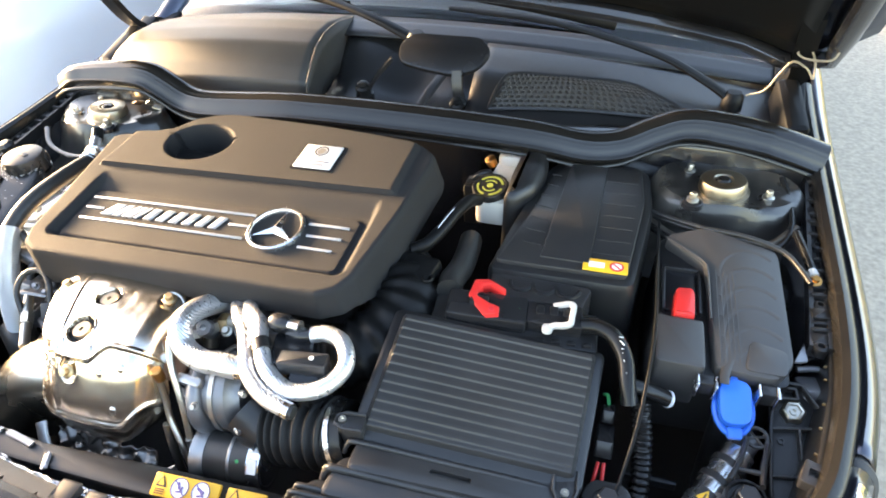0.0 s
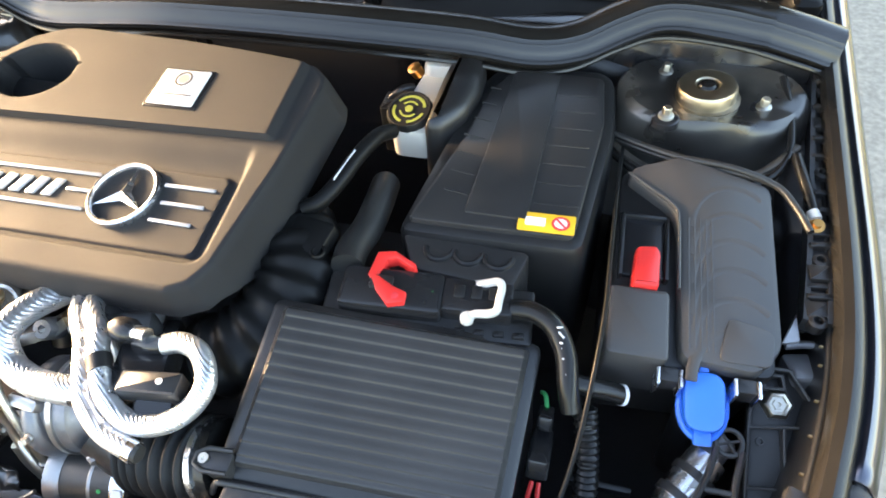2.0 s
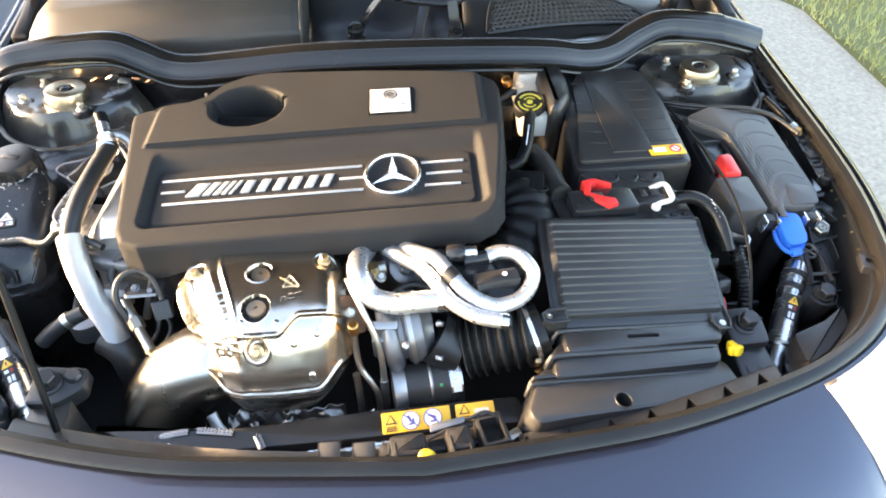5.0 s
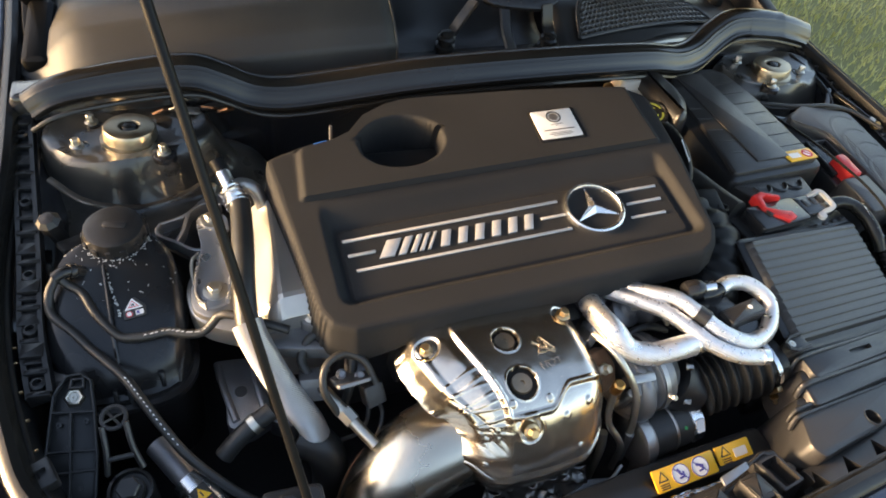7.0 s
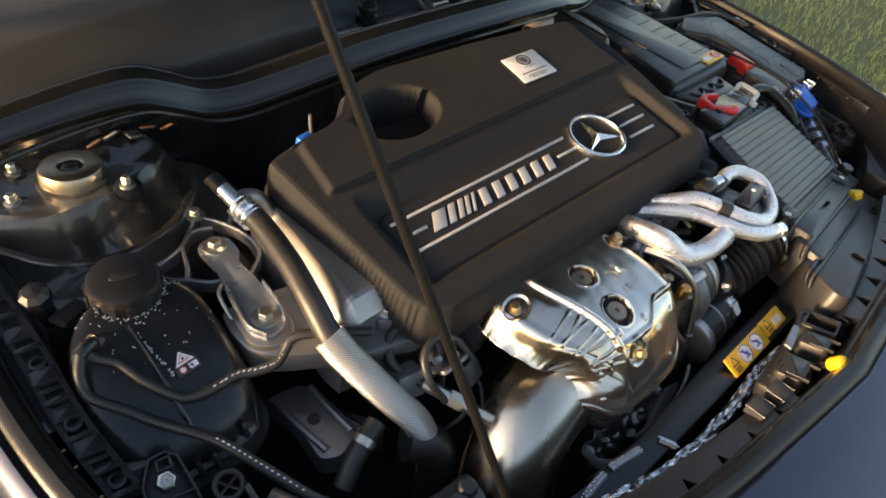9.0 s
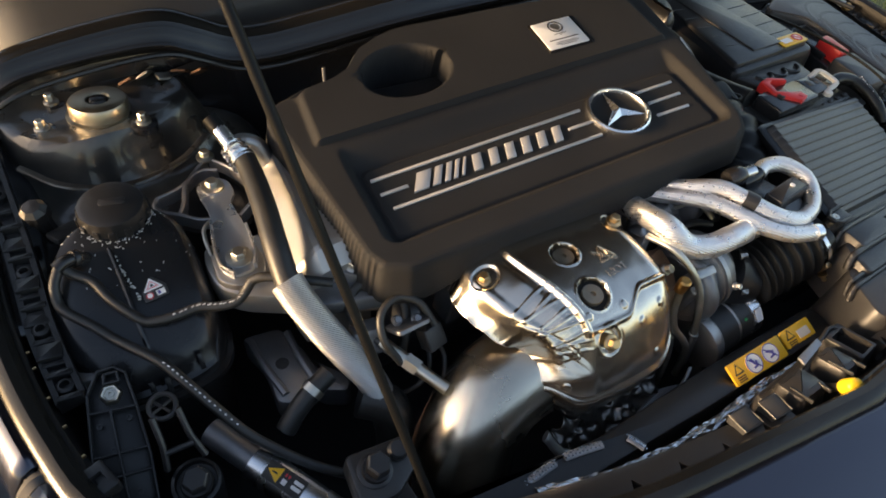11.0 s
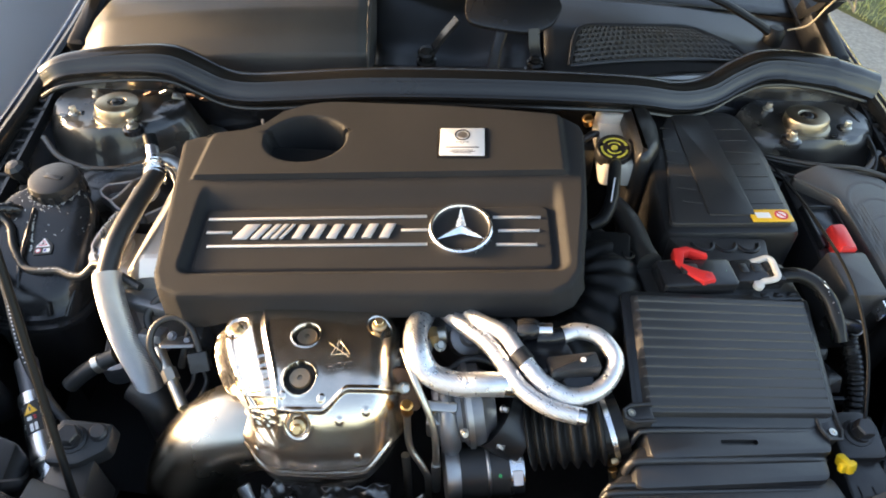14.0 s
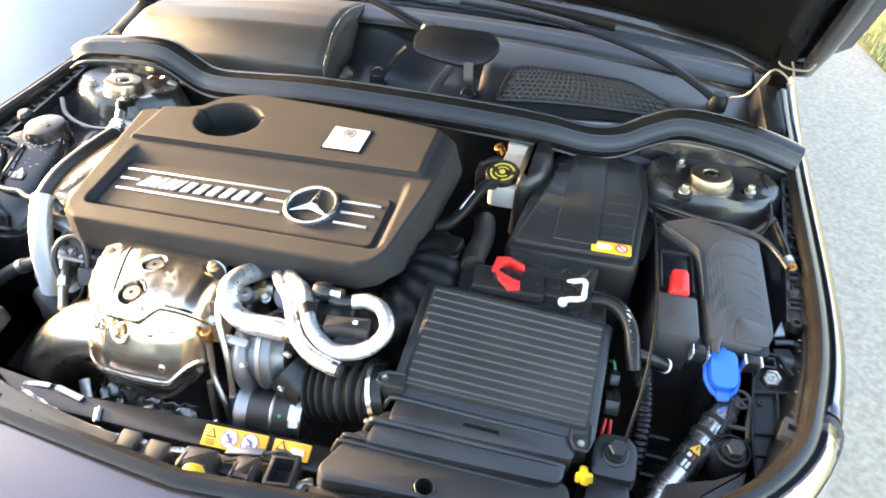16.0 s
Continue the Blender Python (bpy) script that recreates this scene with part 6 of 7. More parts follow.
# ---- black intake duct beside the cover ----
duct = thing("intake_duct", (.16, -.36, .85), "ribbed black plastic intake duct beside the cover", "duct")
bm = B()
tube(bm, [(.135, -.27, .85), (.165, -.32, .862), (.170, -.365, .856), (.145, -.41, .838), (.10, -.435, .82)], lambda s: .042 + .0025 * math.sin(s * 2 * math.pi * 9), n=24, sub=24, flat=.8)
part("ribbed_bend", bm, "rod", duct, angle=60)
bm = B()
block(bm, (.178, -.315, .887), (.05, .045, .014), (8, -6, -12), bevel=.004, corner=.008)
part("flange", bm, "rod", duct)
bm = B()
hoop(bm, .0065, .0018, frame_from((.197, -.333, .893), (0, 0, 1)), 16)
part("eyelet", bm, "rod", duct)
for k in range(6):
    bm = B()
    block(bm, (.03 + .035 * k, -.418 - .002 * (k % 2), .848 - .004 * k), (.016, .016, .012), (0, 0, 12 * k), bevel=.002)
    part("bracket_stub", bm, "rod", duct)
t = hose("breather_hose", [(.150, -.270, .885), (.168, -.262, .892), (.182, -.235, .900), (.190, -.205, .905), (.200, -.165, .902), (.208, -.14, .89)], .0088, "rod", "black breather hose with white print", n=14)
for k in range(9):
    bm = B()
    f = k / 8
    block(bm, (.1795 + .0095 * f, -.242 + .035 * f, .9085 + .0055 * f), (.006, .0016, .0005), (0, -30, 70), bevel=0, corner=.0003)
    part("print_bar", bm, "label_white", t)
t = hose("engine_harness", [(.215, -.19, .85), (.222, -.235, .862), (.224, -.275, .868), (.222, -.31, .876), (.226, -.336, .880)], .0165, "hose", "taped black engine wiring harness", cat="wiring", n=14)

# ---- control unit with red and white locking clips ----
ecu = thing("control_unit", (.30, -.37, .85), "black control unit with two plugged connectors", "control unit")
bm = B()
block(bm, (.315, -.362, .862), (.20, .060, .024), (3, 3, 6), bevel=.003, corner=.004)
part("base", bm, "plastic", ecu)
bm = B()
block(bm, (.282, -.362, .884), (.098, .044, .020), (3, 3, 6), bevel=.004, corner=.006)
part("plug_large", bm, "plastic_gloss", ecu)
bm = B()
block(bm, (.362, -.352, .880), (.066, .036, .018), (3, 3, 6), bevel=.003, corner=.004)
part("plug_small", bm, "plastic_gloss", ecu)
for k in range(3):
    bm = B()
    block(bm, (.345 + .016 * k, -.351 + .002 * k, .8895 - .001 * k), (.010, .014, .004), (3, 3, 6), bevel=.001, corner=.002)
    part("latch_tab", bm, "plastic", ecu)
bm = B()
block(bm, (.272, -.360, .896), (.022, .014, .005), (3, 3, 6), bevel=.001, corner=.002)
part("latch_tab", bm, "plastic", ecu)
bm = B()
block(bm, (.318, -.358, .8915), (.007, .004, .001), (0, 0, 40), bevel=0, corner=.001)
part("green_mark", bm, "green_print", ecu)
RM = frame_from((.278, -.354, .8955), (-.02, -.06, 1), (1, .1, 0))
bm = B()
outer = [(-.0163, .0275), (.0013, .030), (.0233, .016), (.0224, .0103), (.0035, .0217), (-.0053, .019), (-.0119, .0017), (.0057, -.0097), (.019, -.0154), (.019, -.027), (.0035, -.030), (-.0097, -.0154), (-.0207, .0017)]
slab(bm, outer, -.010, .0045, RM, bevel=.002)
red = part("red_lever", bm, "red", ecu, "red locking lever")
bm = B()
lathe(bm, [(.0035, .003), (.0035, .0045), (.001, .0045)], RM @ Matrix.Translation((.010, -.0215, .001)), 14)
part("pivot", bm, "ink_red", red)
WM = frame_from((.372, -.353, .887), (0, -.06, 1), (1, .12, 0)) @ Matrix.Scale(.78, 4)
bm = B()
tube(bm, [WM @ Vector(p) for p in ((-.020, .022, -.004), (-.004, .020, .004), (.010, .022, .006), (.016, .015, .007), (.014, -.004, .007), (.012, -.018, .006), (.002, -.022, .004), (-.012, -.022, .002), (-.022, -.026, -.002))], .0034, profile=[(-1, -.7), (1, -.7), (1, .5), (.6, .8), (-.6, .8), (-1, .5)], sub=5)
lathe(bm, [(.008, -.004), (.008, .003), (.005, .0045), (.001, .0045)], WM @ Matrix.Translation((-.022, -.027, -.001)), 18)
part("white_lever", bm, "white_clip", ecu, "off-white locking lever")
for k in range(11):
    bm = B()
    block(bm, (.225 + .018 * k, -.394 + .0018 * k, .868), (.010, .006, .008), (0, 0, 6), bevel=.001, corner=.001)
    part("comb_tooth", bm, "plastic", ecu)
h = hose("control_unit_harness", [(.392, -.348, .874), (.412, -.349, .876), (.432, -.358, .872), (.446, -.378, .862), (.452, -.40, .848), (.458, -.415, .83)], .0098, "rubber", "dusty corrugated harness with white scribbled print", cat="wiring", n=14)
for k in range(7):
    bm = B()
    f = k / 6
    block(bm, (.438 + .013 * f, -.364 - .032 * f, .8815 - .022 * f), (.007, .0014, .0006), (0, 30, 40 - 70 * (k % 2)), bevel=0, corner=.0003)
    part("print_bar", bm, "label_white", h)

# ---- battery ----
bat = thing("battery_box", (.36, -.15, .72), "black battery box with ribbed lid and yellow sticker", "battery box")
bm = B()
top = [(.262, -.292), (.452, -.286), (.466, -.10), (.458, -.005), (.44, .012), (.318, .008), (.30, -.02), (.278, -.15)]
slab(bm, top, .66, .888, None, bevel=.012, corner=.018, taper=.004)
part("box", bm, "plastic", bat)
bm = B()
slab(bm, [(.272, -.280), (.440, -.275), (.452, -.10), (.444, -.015), (.335, -.012), (.312, -.06), (.30, -.15)], .880, .8945, None, bevel=.004, corner=.010)
part("lid", bm, "plastic_grey", bat)
bm = B()
slab(bm, [(.328, -.262), (.392, -.262), (.392, -.02), (.336, -.02)], .890, .8968, None, bevel=.0015, corner=.003)
part("lid_panel", bm, "plastic_grey", bat)
for k in range(7):
    y = -.055 - .030 * k
    for x0, x1 in ((.300 + .004 * max(0, 3 - k), .326), (.395, .440)):
        bm = B()
        block(bm, ((x0 + x1) / 2, y, .8940), (x1 - x0, .0022, .0024), (0, 0, -10 if x0 < .35 else 2), bevel=.0008, corner=.0005)
        part("lid_rib", bm, "plastic_grey", bat)
bm = B()
slab(bm, [(.290, -.330), (.392, -.335), (.402, -.288), (.268, -.285)], .80, .879, None, bevel=.004, corner=.010)
part("front_ledge", bm, "plastic_grey", bat)
for k in range(3):
    bm = B()
    x = .312 + .030 * k
    tube(bm, [(x + .014 * math.cos(a), -.301 + .015 * math.sin(a), .8795) for a in (math.pi + i * math.pi / 10 for i in range(11))], .0030, n=8, smooth=False)
    part("scallop", bm, "plastic", bat)
bm = B()
block(bm, (.412, -.262, .8957), (.056, .024, .0016), (0, 0, 2), bevel=.0004, corner=.002)
st = part("sticker", bm, "label_yellow", bat, "yellow warning sticker with a crossed-out symbol")
bm = B()
lathe(bm, [(.009, 0), (.009, .0008), (.0066, .0008), (.0066, 0)], Matrix.Translation((.426, -.2615, .8964)), 24)
part("red_ring", bm, "ink_red", st)
bm = B()
lathe(bm, [(.0067, 0), (.0067, .0004), (.0001, .0004)], Matrix.Translation((.426, -.2615, .8964)), 24)
part("white_disc", bm, "label_white", st)
bm = B()
block(bm, (.426, -.2615, .8973), (.014, .0018, .0006), (0, 0, -45), bevel=0, corner=0)
part("red_slash", bm, "ink_red", st)
bm = B()
block(bm, (.401, -.2625, .8966), (.020, .011, .0006), (0, 0, 2), bevel=0, corner=.001)
part("text_bar", bm, "label_white", st)
# curved cable shroud between battery and brake fluid
bm = B()
slab(bm, [(.256, .012), (.285, .012), (.300, -.02), (.304, -.07), (.296, -.115), (.274, -.148), (.254, -.150), (.252, -.07)], .80, .913, None, bevel=.016, corner=.012, taper=.003)
part("cable_shroud", bm, "plastic", bat, angle=50)

# ---- brake fluid reservoir ----
res = thing("brake_fluid_reservoir", (.235, -.05, .83), "milky white brake fluid reservoir with a black cap", "reservoir")
bm = B()
slab(bm, [(.200, -.128), (.252, -.128), (.262, -.06), (.268, .02), (.212, .02), (.205, -.06)], .846, .885, None, bevel=.008, corner=.014)
slab(bm, [(.212, -.02), (.268, -.02), (.268, .02), (.212, .02)], .87, .902, None, bevel=.008, corner=.012)
part("bottle", bm, "white", res)
RCM = frame_from((.220, -.098, .883), (-.08, -.22, 1))
bm = B()
stack(bm, [[(r * (1 - (.03 if j % 3 == 0 and .002 < z < .013 else 0)) * math.cos(2 * math.pi * j / 60), r * (1 - (.03 if j % 3 == 0 and .002 < z < .013 else 0)) * math.sin(2 * math.pi * j / 60), z) for j in range(60)]
           for r, z in ((.0275, -.004), (.028, 0), (.028, .012), (.026, .015), (.0235, .015), (.023, .0135), (.001, .0135))], RCM)
rc = part("cap", bm, "plastic", res, "black cap with a yellow-green printed ring")
for r0, r1, arcs in ((.0172, .0205, ((.2, 2.5), (2.9, 4.4), (4.8, 6.0))), (.0098, .0120, ((.6, 2.4), (3.4, 5.6)))):
    for a0, a1 in arcs:
        bm = B()
        k = 14
        vo = [(r1 * math.cos(a0 + (a1 - a0) * i / k), r1 * math.sin(a0 + (a1 - a0) * i / k)) for i in range(k + 1)]
        vi = [(r0 * math.cos(a0 + (a1 - a0) * i / k), r0 * math.sin(a0 + (a1 - a0) * i / k)) for i in range(k, -1, -1)]
        slab(bm, vo + vi, .0125, .0142, RCM, bevel=0)
        part("printed_arc", bm, "cap_print", rc)
bm = B()
lathe(bm, [(.0048, .0125), (.0048, .0150), (.0001, .0150)], RCM, 20)
part("printed_dot", bm, "cap_print", rc)
bm = B()
tube(bm, [(.178, -.055, .872), (.195, -.05, .884), (.205, -.04, .88)], .006, n=10)
block(bm, (.185, -.06, .84), (.03, .035, .07), bevel=.004)
part("wire_bracket", bm, "plastic", res)
bm = B()
lathe(bm, [(.008, -.01), (.009, .004), (.006, .006), (.001, .006)], frame_from((.197, -.004, .882), (-.4, -.3, 1)), 18)
part("brass_union", bm, "copper", res)

# ---- fuse box ----
fuse = thing("fuse_box", (.55, -.26, .78), "grey-black fuse box with moulded ripples on its lid", "fuse box")
FM = frame_from((.551, -.236, .855), (.05, -.12, .99), (1, .05, 0)) @ Matrix.Diagonal((1, 1.18, 1, 1))
bm = B()
slab(bm, [(-.078, -.105), (.075, -.10), (.083, .070), (.07, .092), (-.01, .106), (-.072, .085)], -.12, -.004, FM, bevel=.004, corner=.012)
part("base", bm, "plastic", fuse)
bm = B()
slab(bm, [(-.012, -.100), (.055, -.104), (.077, -.080), (.078, .076), (-.012, .102), (-.062, .082), (-.066, .070), (-.020, .040), (-.014, .020)], -.006, .012, FM, bevel=.005, corner=.010)
lid = part("lid", bm, "fuse", fuse)
bm = B()
tube(bm, [FM @ Vector(p) for p in ((-.066, .074, .012), (-.045, .060, .0125), (-.020, .043, .0125), (-.0145, .025, .0125), (-.014, -.04, .0125))], .0016, n=8)
part("lid_rim", bm, "fuse", lid)
for k in range(6):
    bm = B()
    yc = .075 - .028 * k
    pts = []
    for i in range(13):
        a = math.pi * (1.0 - .72 * i / 12)
        pts.append(FM @ Vector((.040 + .043 * math.cos(a), yc - .052 + .047 * math.sin(a) * 1.0, .0112)))
    tube(bm, pts, .0052, n=10, smooth=False, flat=.21)
    part("ripple", bm, "fuse", lid)
for k in range(5):
    bm = B()
    block(bm, (-.005 + .0055 * k, -.030, .0117), (.0022, .125, .0014), m=FM, bevel=.0006, corner=.0008)
    part("ridge", bm, "fuse", lid)
bm = B()
slab(bm, [(.020, -.098), (.066, -.098), (.070, -.068), (.030, -.060)], .010, .0135, FM, bevel=.001, corner=.008)
part("recess_pad", bm, "fuse", lid)
bm = B()
slab(bm, rect(-.068, -.028, -.022, .038), -.010, .001, FM, bevel=.002, corner=.004)
part("inner_shelf", bm, "plastic_gloss", fuse)
for x0, y0, x1, y1 in ((-.070, -.030, -.066, .034), (-.026, -.030, -.022, .034), (-.070, .030, -.022, .034)):
    bm = B()
    slab(bm, rect(x0, y0, x1, y1), -.006, .006, FM, bevel=.001, corner=.001)
    part("shelf_wall", bm, "plastic", fuse)
bm = B()
slab(bm, [(-.058, -.044), (-.033, -.044), (-.032, -.010), (-.036, -.004), (-.055, -.006)], -.004, .018, FM, bevel=.004, corner=.004)
part("red_cover", bm, "red", fuse, "bright red terminal cover")
bm = B()
slab(bm, rect(-.078, -.105, -.022, -.044), -.06, .014, FM, bevel=.004, corner=.006)
part("black_cover", bm, "fuse", fuse, "plain black terminal box")
for x in (-.020, .046):
    bm = B()
    block(bm, (x, -.112, -.004), (.018, .012, .020), m=FM, bevel=.002, corner=.003)
    clip = part("clip", bm, "plastic", fuse)
    for dx in (-.0100, .0100):
        bm = B()
        block(bm, (x + dx, -.1145, -.004), (.0034, .014, .023), m=FM, bevel=.0008, corner=.001)
        part("steel_edge", bm, "bright", clip)
for k in range(5):
    bm = B()
    block(bm, (-.002 + .020 * k, .108 - .008 * k, -.012), (.012, .004, .016), (0, 0, -18), m=FM, bevel=.001, corner=.001)
    part("back_tooth", bm, "plastic", fuse)

# ---- washer filler with blue cap ----
wash = thing("washer_filler", (.556, -.40, .80), "black washer filler neck with a bright blue flip cap", "washer cap")
WMx = frame_from((.566, -.380, .822), (-.05, -.42, .9), (1, .10, 0))
bm = B()
slab(bm, round_poly([(-.0175, -.026), (.0175, -.026), (.0175, .026), (-.0175, .026)], .0165, 8), -.006, .008, WMx, bevel=.004)
part("cap", bm, "blue", wash, "bright blue oval cap")
bm = B()
slab(bm, rect(-.004, .022, .004, .033), -.002, .003, WMx, bevel=.002, corner=.003)
part("tab", bm, "blue", wash)
bm = B()
slab(bm, rect(-.008, -.038, .008, -.025), -.012, -.005, WMx, bevel=.002, corner=.003)
part("lower_tab", bm, "blue", wash)
bm = B()
tube(bm, [WMx @ Vector((.0195 * math.cos(a), .028 * math.sin(a) - .004, -.011)) for a in (2 * math.pi * i / 24 for i in range(25))], .004, n=8, smooth=False)
part("cap_ring", bm, "blue", wash)
bm = B()
tube(bm, [WMx @ Vector((0, 0, -.008)), WMx @ Vector((0, 0, -.03)), (.568, -.358, .74), (.572, -.35, .62)], .0165, n=20)
part("neck", bm, "plastic", wash)

# ---- cables between airbox and fuse box ----
hose("bonnet_release_cable", [(.472, -.10, .866), (.472, -.20, .880), (.473, -.27, .884), (.4745, -.34, .882), (.472, -.40, .870), (.467, -.455, .845), (.458, -.50, .815), (.450, -.528, .795)], .0021, "rod", "thin black cable past the battery", cat="cable", n=10)
t = hose("corrugated_conduit", [(.470, -.41, .83), (.478, -.44, .80), (.482, -.47, .76), (.480, -.50, .70), (.475, -.52, .62)], lambda s: .0105 + .0012 * math.sin(s * 180), "rubber", "narrow black corrugated wiring conduit", cat="wiring", n=12, sub=30)
t = hose("drain_hose", [(.455, -.400, .835), (.475, -.397, .828), (.495, -.392, .818), (.506, -.390, .812)], .0095, "rubber", "black hose stub with a white end ring", n=16)
bm = B()
tube(bm, [(.504, -.3905, .813), (.507, -.3895, .8115)], .0102, n=18, smooth=False)
part("white_ring", bm, "label_white", t)
t = thing("cable_plug", (.437, -.45, .79), "black cable plug with red and green wires", "plug")
bm = B()
block(bm, (.437, -.447, .800), (.020, .045, .020), (-25, 0, 0), bevel=.003, corner=.004)
block(bm, (.437, -.418, .812), (.015, .020, .015), (-25, 0, 0), bevel=.003, corner=.004)
part("shell", bm, "plastic_gloss", t)
for dx, mat in ((-.003, "red"), (.003, "red"), (0, "green_print")):
    bm = B()
    tube(bm, [(.437 + dx, -.470, .790), (.436 + dx * 1.4, -.485, .780), (.434 + dx, -.50, .765)] if mat == "red" else [(.437, -.41, .816), (.434, -.40, .82), (.430, -.395, .815)], .0022, n=8)
    part("wire", bm, mat, t)
for k in range(3):
    bm = B()
    block(bm, (.495, -.44 - .022 * k, .735 - .012 * k), (.06, .006, .012), bevel=.001)
    part("dark_slat", bm, "plastic", t)

for dz, x0 in ((0, .452), (.006, .450)):
    t = hose("wing_cable", [(x0, -.075, .862 + dz), (.485, -.098, .868 + dz), (.53, -.118, .872 + dz), (.585, -.128, .874 + dz), (.628, -.140, .874), (.648, -.165, .870), (.660, -.195, .868)], .0036, "hose", "thin black cable in front of the strut tower", cat="cable", group="cables by the strut tower", n=10)

# ---- ground strap on the wing ----
t = hose("ground_cable", [(.655, -.085, .868), (.658, -.11, .868), (.664, -.14, .865), (.668, -.168, .862)], .0058, "rubber", "black earth cable ending in a brass eyelet", cat="cable", n=10)
bm = B()
lathe(bm, [(.008, -.003), (.008, .002), (.0045, .003), (.0045, .008), (.001, .008)], frame_from((.669, -.178, .860), (-.1, -.3, 1)), 18)
part("eyelet", bm, "copper", t)
bm = B()
tube(bm, [(.665, -.163, .865), (.668, -.172, .8635)], .0062, n=12, smooth=False)
part("white_sleeve", bm, "white_clip", t)
hose("wing_cable", [(.44, -.075, .856), (.50, -.125, .85), (.56, -.135, .85), (.62, -.118, .855), (.648, -.08, .862), (.652, -.02, .872), (.645, .04, .88)], .005, "rubber", "black cable round the strut tower", cat="cable", n=10)
# hexagon plug on a post behind the tank
t = thing("post_plug", (-.648, -.160, .84), "black faceted plug on a short post beside the tank", "plug")
bm = B()
lathe(bm, [(.009, -.05), (.010, -.012), (.013, -.010), (.014, .004), (.009, .010), (.001, .011)], frame_from((-.648, -.160, .876), (-.1, -.2, 1)), 8)
part("plug", bm, "plastic", t, smooth=False)
bm = B()
block(bm, (-.628, -.172, .85), (.035, .02, .006), (0, 10, 30), bevel=.002, corner=.004)
part("ledge", bm, "plastic_grey", t)

# ---- front crossmember with labels, latch and foil ----
front = thing("front_crossmember", (0, -.64, .72), "black plastic front crossmember with ribs and pockets", "crossmember")
bm = B()
slab(bm, [(-.40, -.585), (-.30, -.632), (-.10, -.630), (.13, -.624), (.13, -.584), (-.06, -.590), (-.22, -.60)], .70, .762, None, bevel=.006, corner=.012)
part("beam", bm, "plastic", front)
for xa, xb in ((-.47, -.050), (.112, .45)):
    bm = B()
    rings = []
    for i in range(19):
        x = xa + (xb - xa) * i / 18
        yl = -.724 + .36 * x * x
        d = -.004 if xa < 0 else 0
        rings.append([(x, yl + .016, .806 + d), (x, yl + .022, .807 + d), (x, yl + .052, .8025 + d), (x, yl + .058, .799 + d), (x, yl + .060, .70), (x, yl + .016, .70)])
    stack(bm, rings)
    tray = part("lip_tray", bm, "plastic_grey", front, angle=25)
    bm = B()
    for x in [.118 + .051 * k for k in range(7)] if xa > 0 else [-.40 + .052 * k for k in range(7)]:
        yl = -.724 + .36 * x * x
        d = 0 if xa > 0 else -.010
        slab(bm, [(x - .0105, yl + .033 + d), (x + .0115, yl + .034 + d), (x + .001, yl + .053 + d)], .780, .815, None, bevel=0)
    carve(tray, bm)
# square pockets beside the latch, solid slabs coloured dark for their shaded depth
for x, y in ((-.066, -.672), (-.104, -.668)):
    bm = B()
    slab(bm, rect(x - .011, y - .010, x + .011, y + .010), .796, .8085, None, bevel=.0005)
    part("pocket", bm, "dark", front)
    bm = B()
    tube(bm, [(x - .012, y - .011, .809), (x + .012, y - .011, .809), (x + .012, y + .011, .807), (x - .012, y + .011, .807), (x - .012, y - .011, .809)], .0009, n=6, smooth=False)
    part("pocket_rim", bm, "plastic_grey", front)


def warning_label(at, w, h, label, discs):
    t = thing("warning_label", at, label, "label", "warning labels on the crossmember")
    m = frame_from(at, (-.03, -.40, .9), (1, .05, 0))
    bm = B()
    slab(bm, rect(-w / 2, -h / 2, w / 2, h / 2), -.002, .0012, m, bevel=.0003, corner=.002)
    part("film", bm, "label_yellow", t)
    bm = B()
    x = -w / 2 + .011
    slab(bm, [(x - .007, -.002), (x + .007, -.002), (x, .010)], .0008, .0018, m, bevel=0)
    tri_ = part("triangle", bm, "ink", t)
    bm = B()
    slab(bm, [(x - .0045, -.0005), (x + .0045, -.0005), (x, .0075)], .0008, .0022, m, bevel=0)
    part("triangle_field", bm, "label_yellow", tri_)
    bm = B()
    for k in range(3):
        slab(bm, rect(x - .006, -.0105 + .0024 * k, x + .006, -.0092 + .0024 * k), .0008, .0018, m, bevel=0)
    part("print_block", bm, "rust", t)
    for k in range(discs):
        cx = x + .024 + .027 * k
        mm = m @ Matrix.Translation((cx, 0, 0))
        bm = B()
        lathe(bm, [(.0112, .0006), (.0112, .0018), (.0001, .0018)], mm, 28)
        d = part("disc", bm, "label_white", t)
        bm = B()
        hoop(bm, .0108, .0006, mm, z=.0018)
        part("ring", bm, "ink_blue", d)
        bm = B()
        block(bm, (0, 0, .002), (.020, .0011, .0008), (0, 0, -45), m=mm, bevel=0, corner=0)
        block(bm, (-.0012, .0022, .0021), (.0030, .0085, .0008), (0, 0, 25 + 40 * k), m=mm, bevel=0, corner=.001)
        block(bm, (.0008, -.0038, .0022), (.0085, .0020, .0008), (0, 0, 10), m=mm, bevel=0, corner=.0005)
        block(bm, (.0030, -.0005, .0022), (.0022, .0050, .0008), (0, 0, -15), m=mm, bevel=0, corner=.0005)
        part("pictogram", bm, "ink_blue", d)
    if not discs:
        bm = B()
        block(bm, (.008, -.002, .0015), (.018, .010, .0006), m=m, bevel=0, corner=.001)
        part("picture", bm, "white_clip", t)
    return t


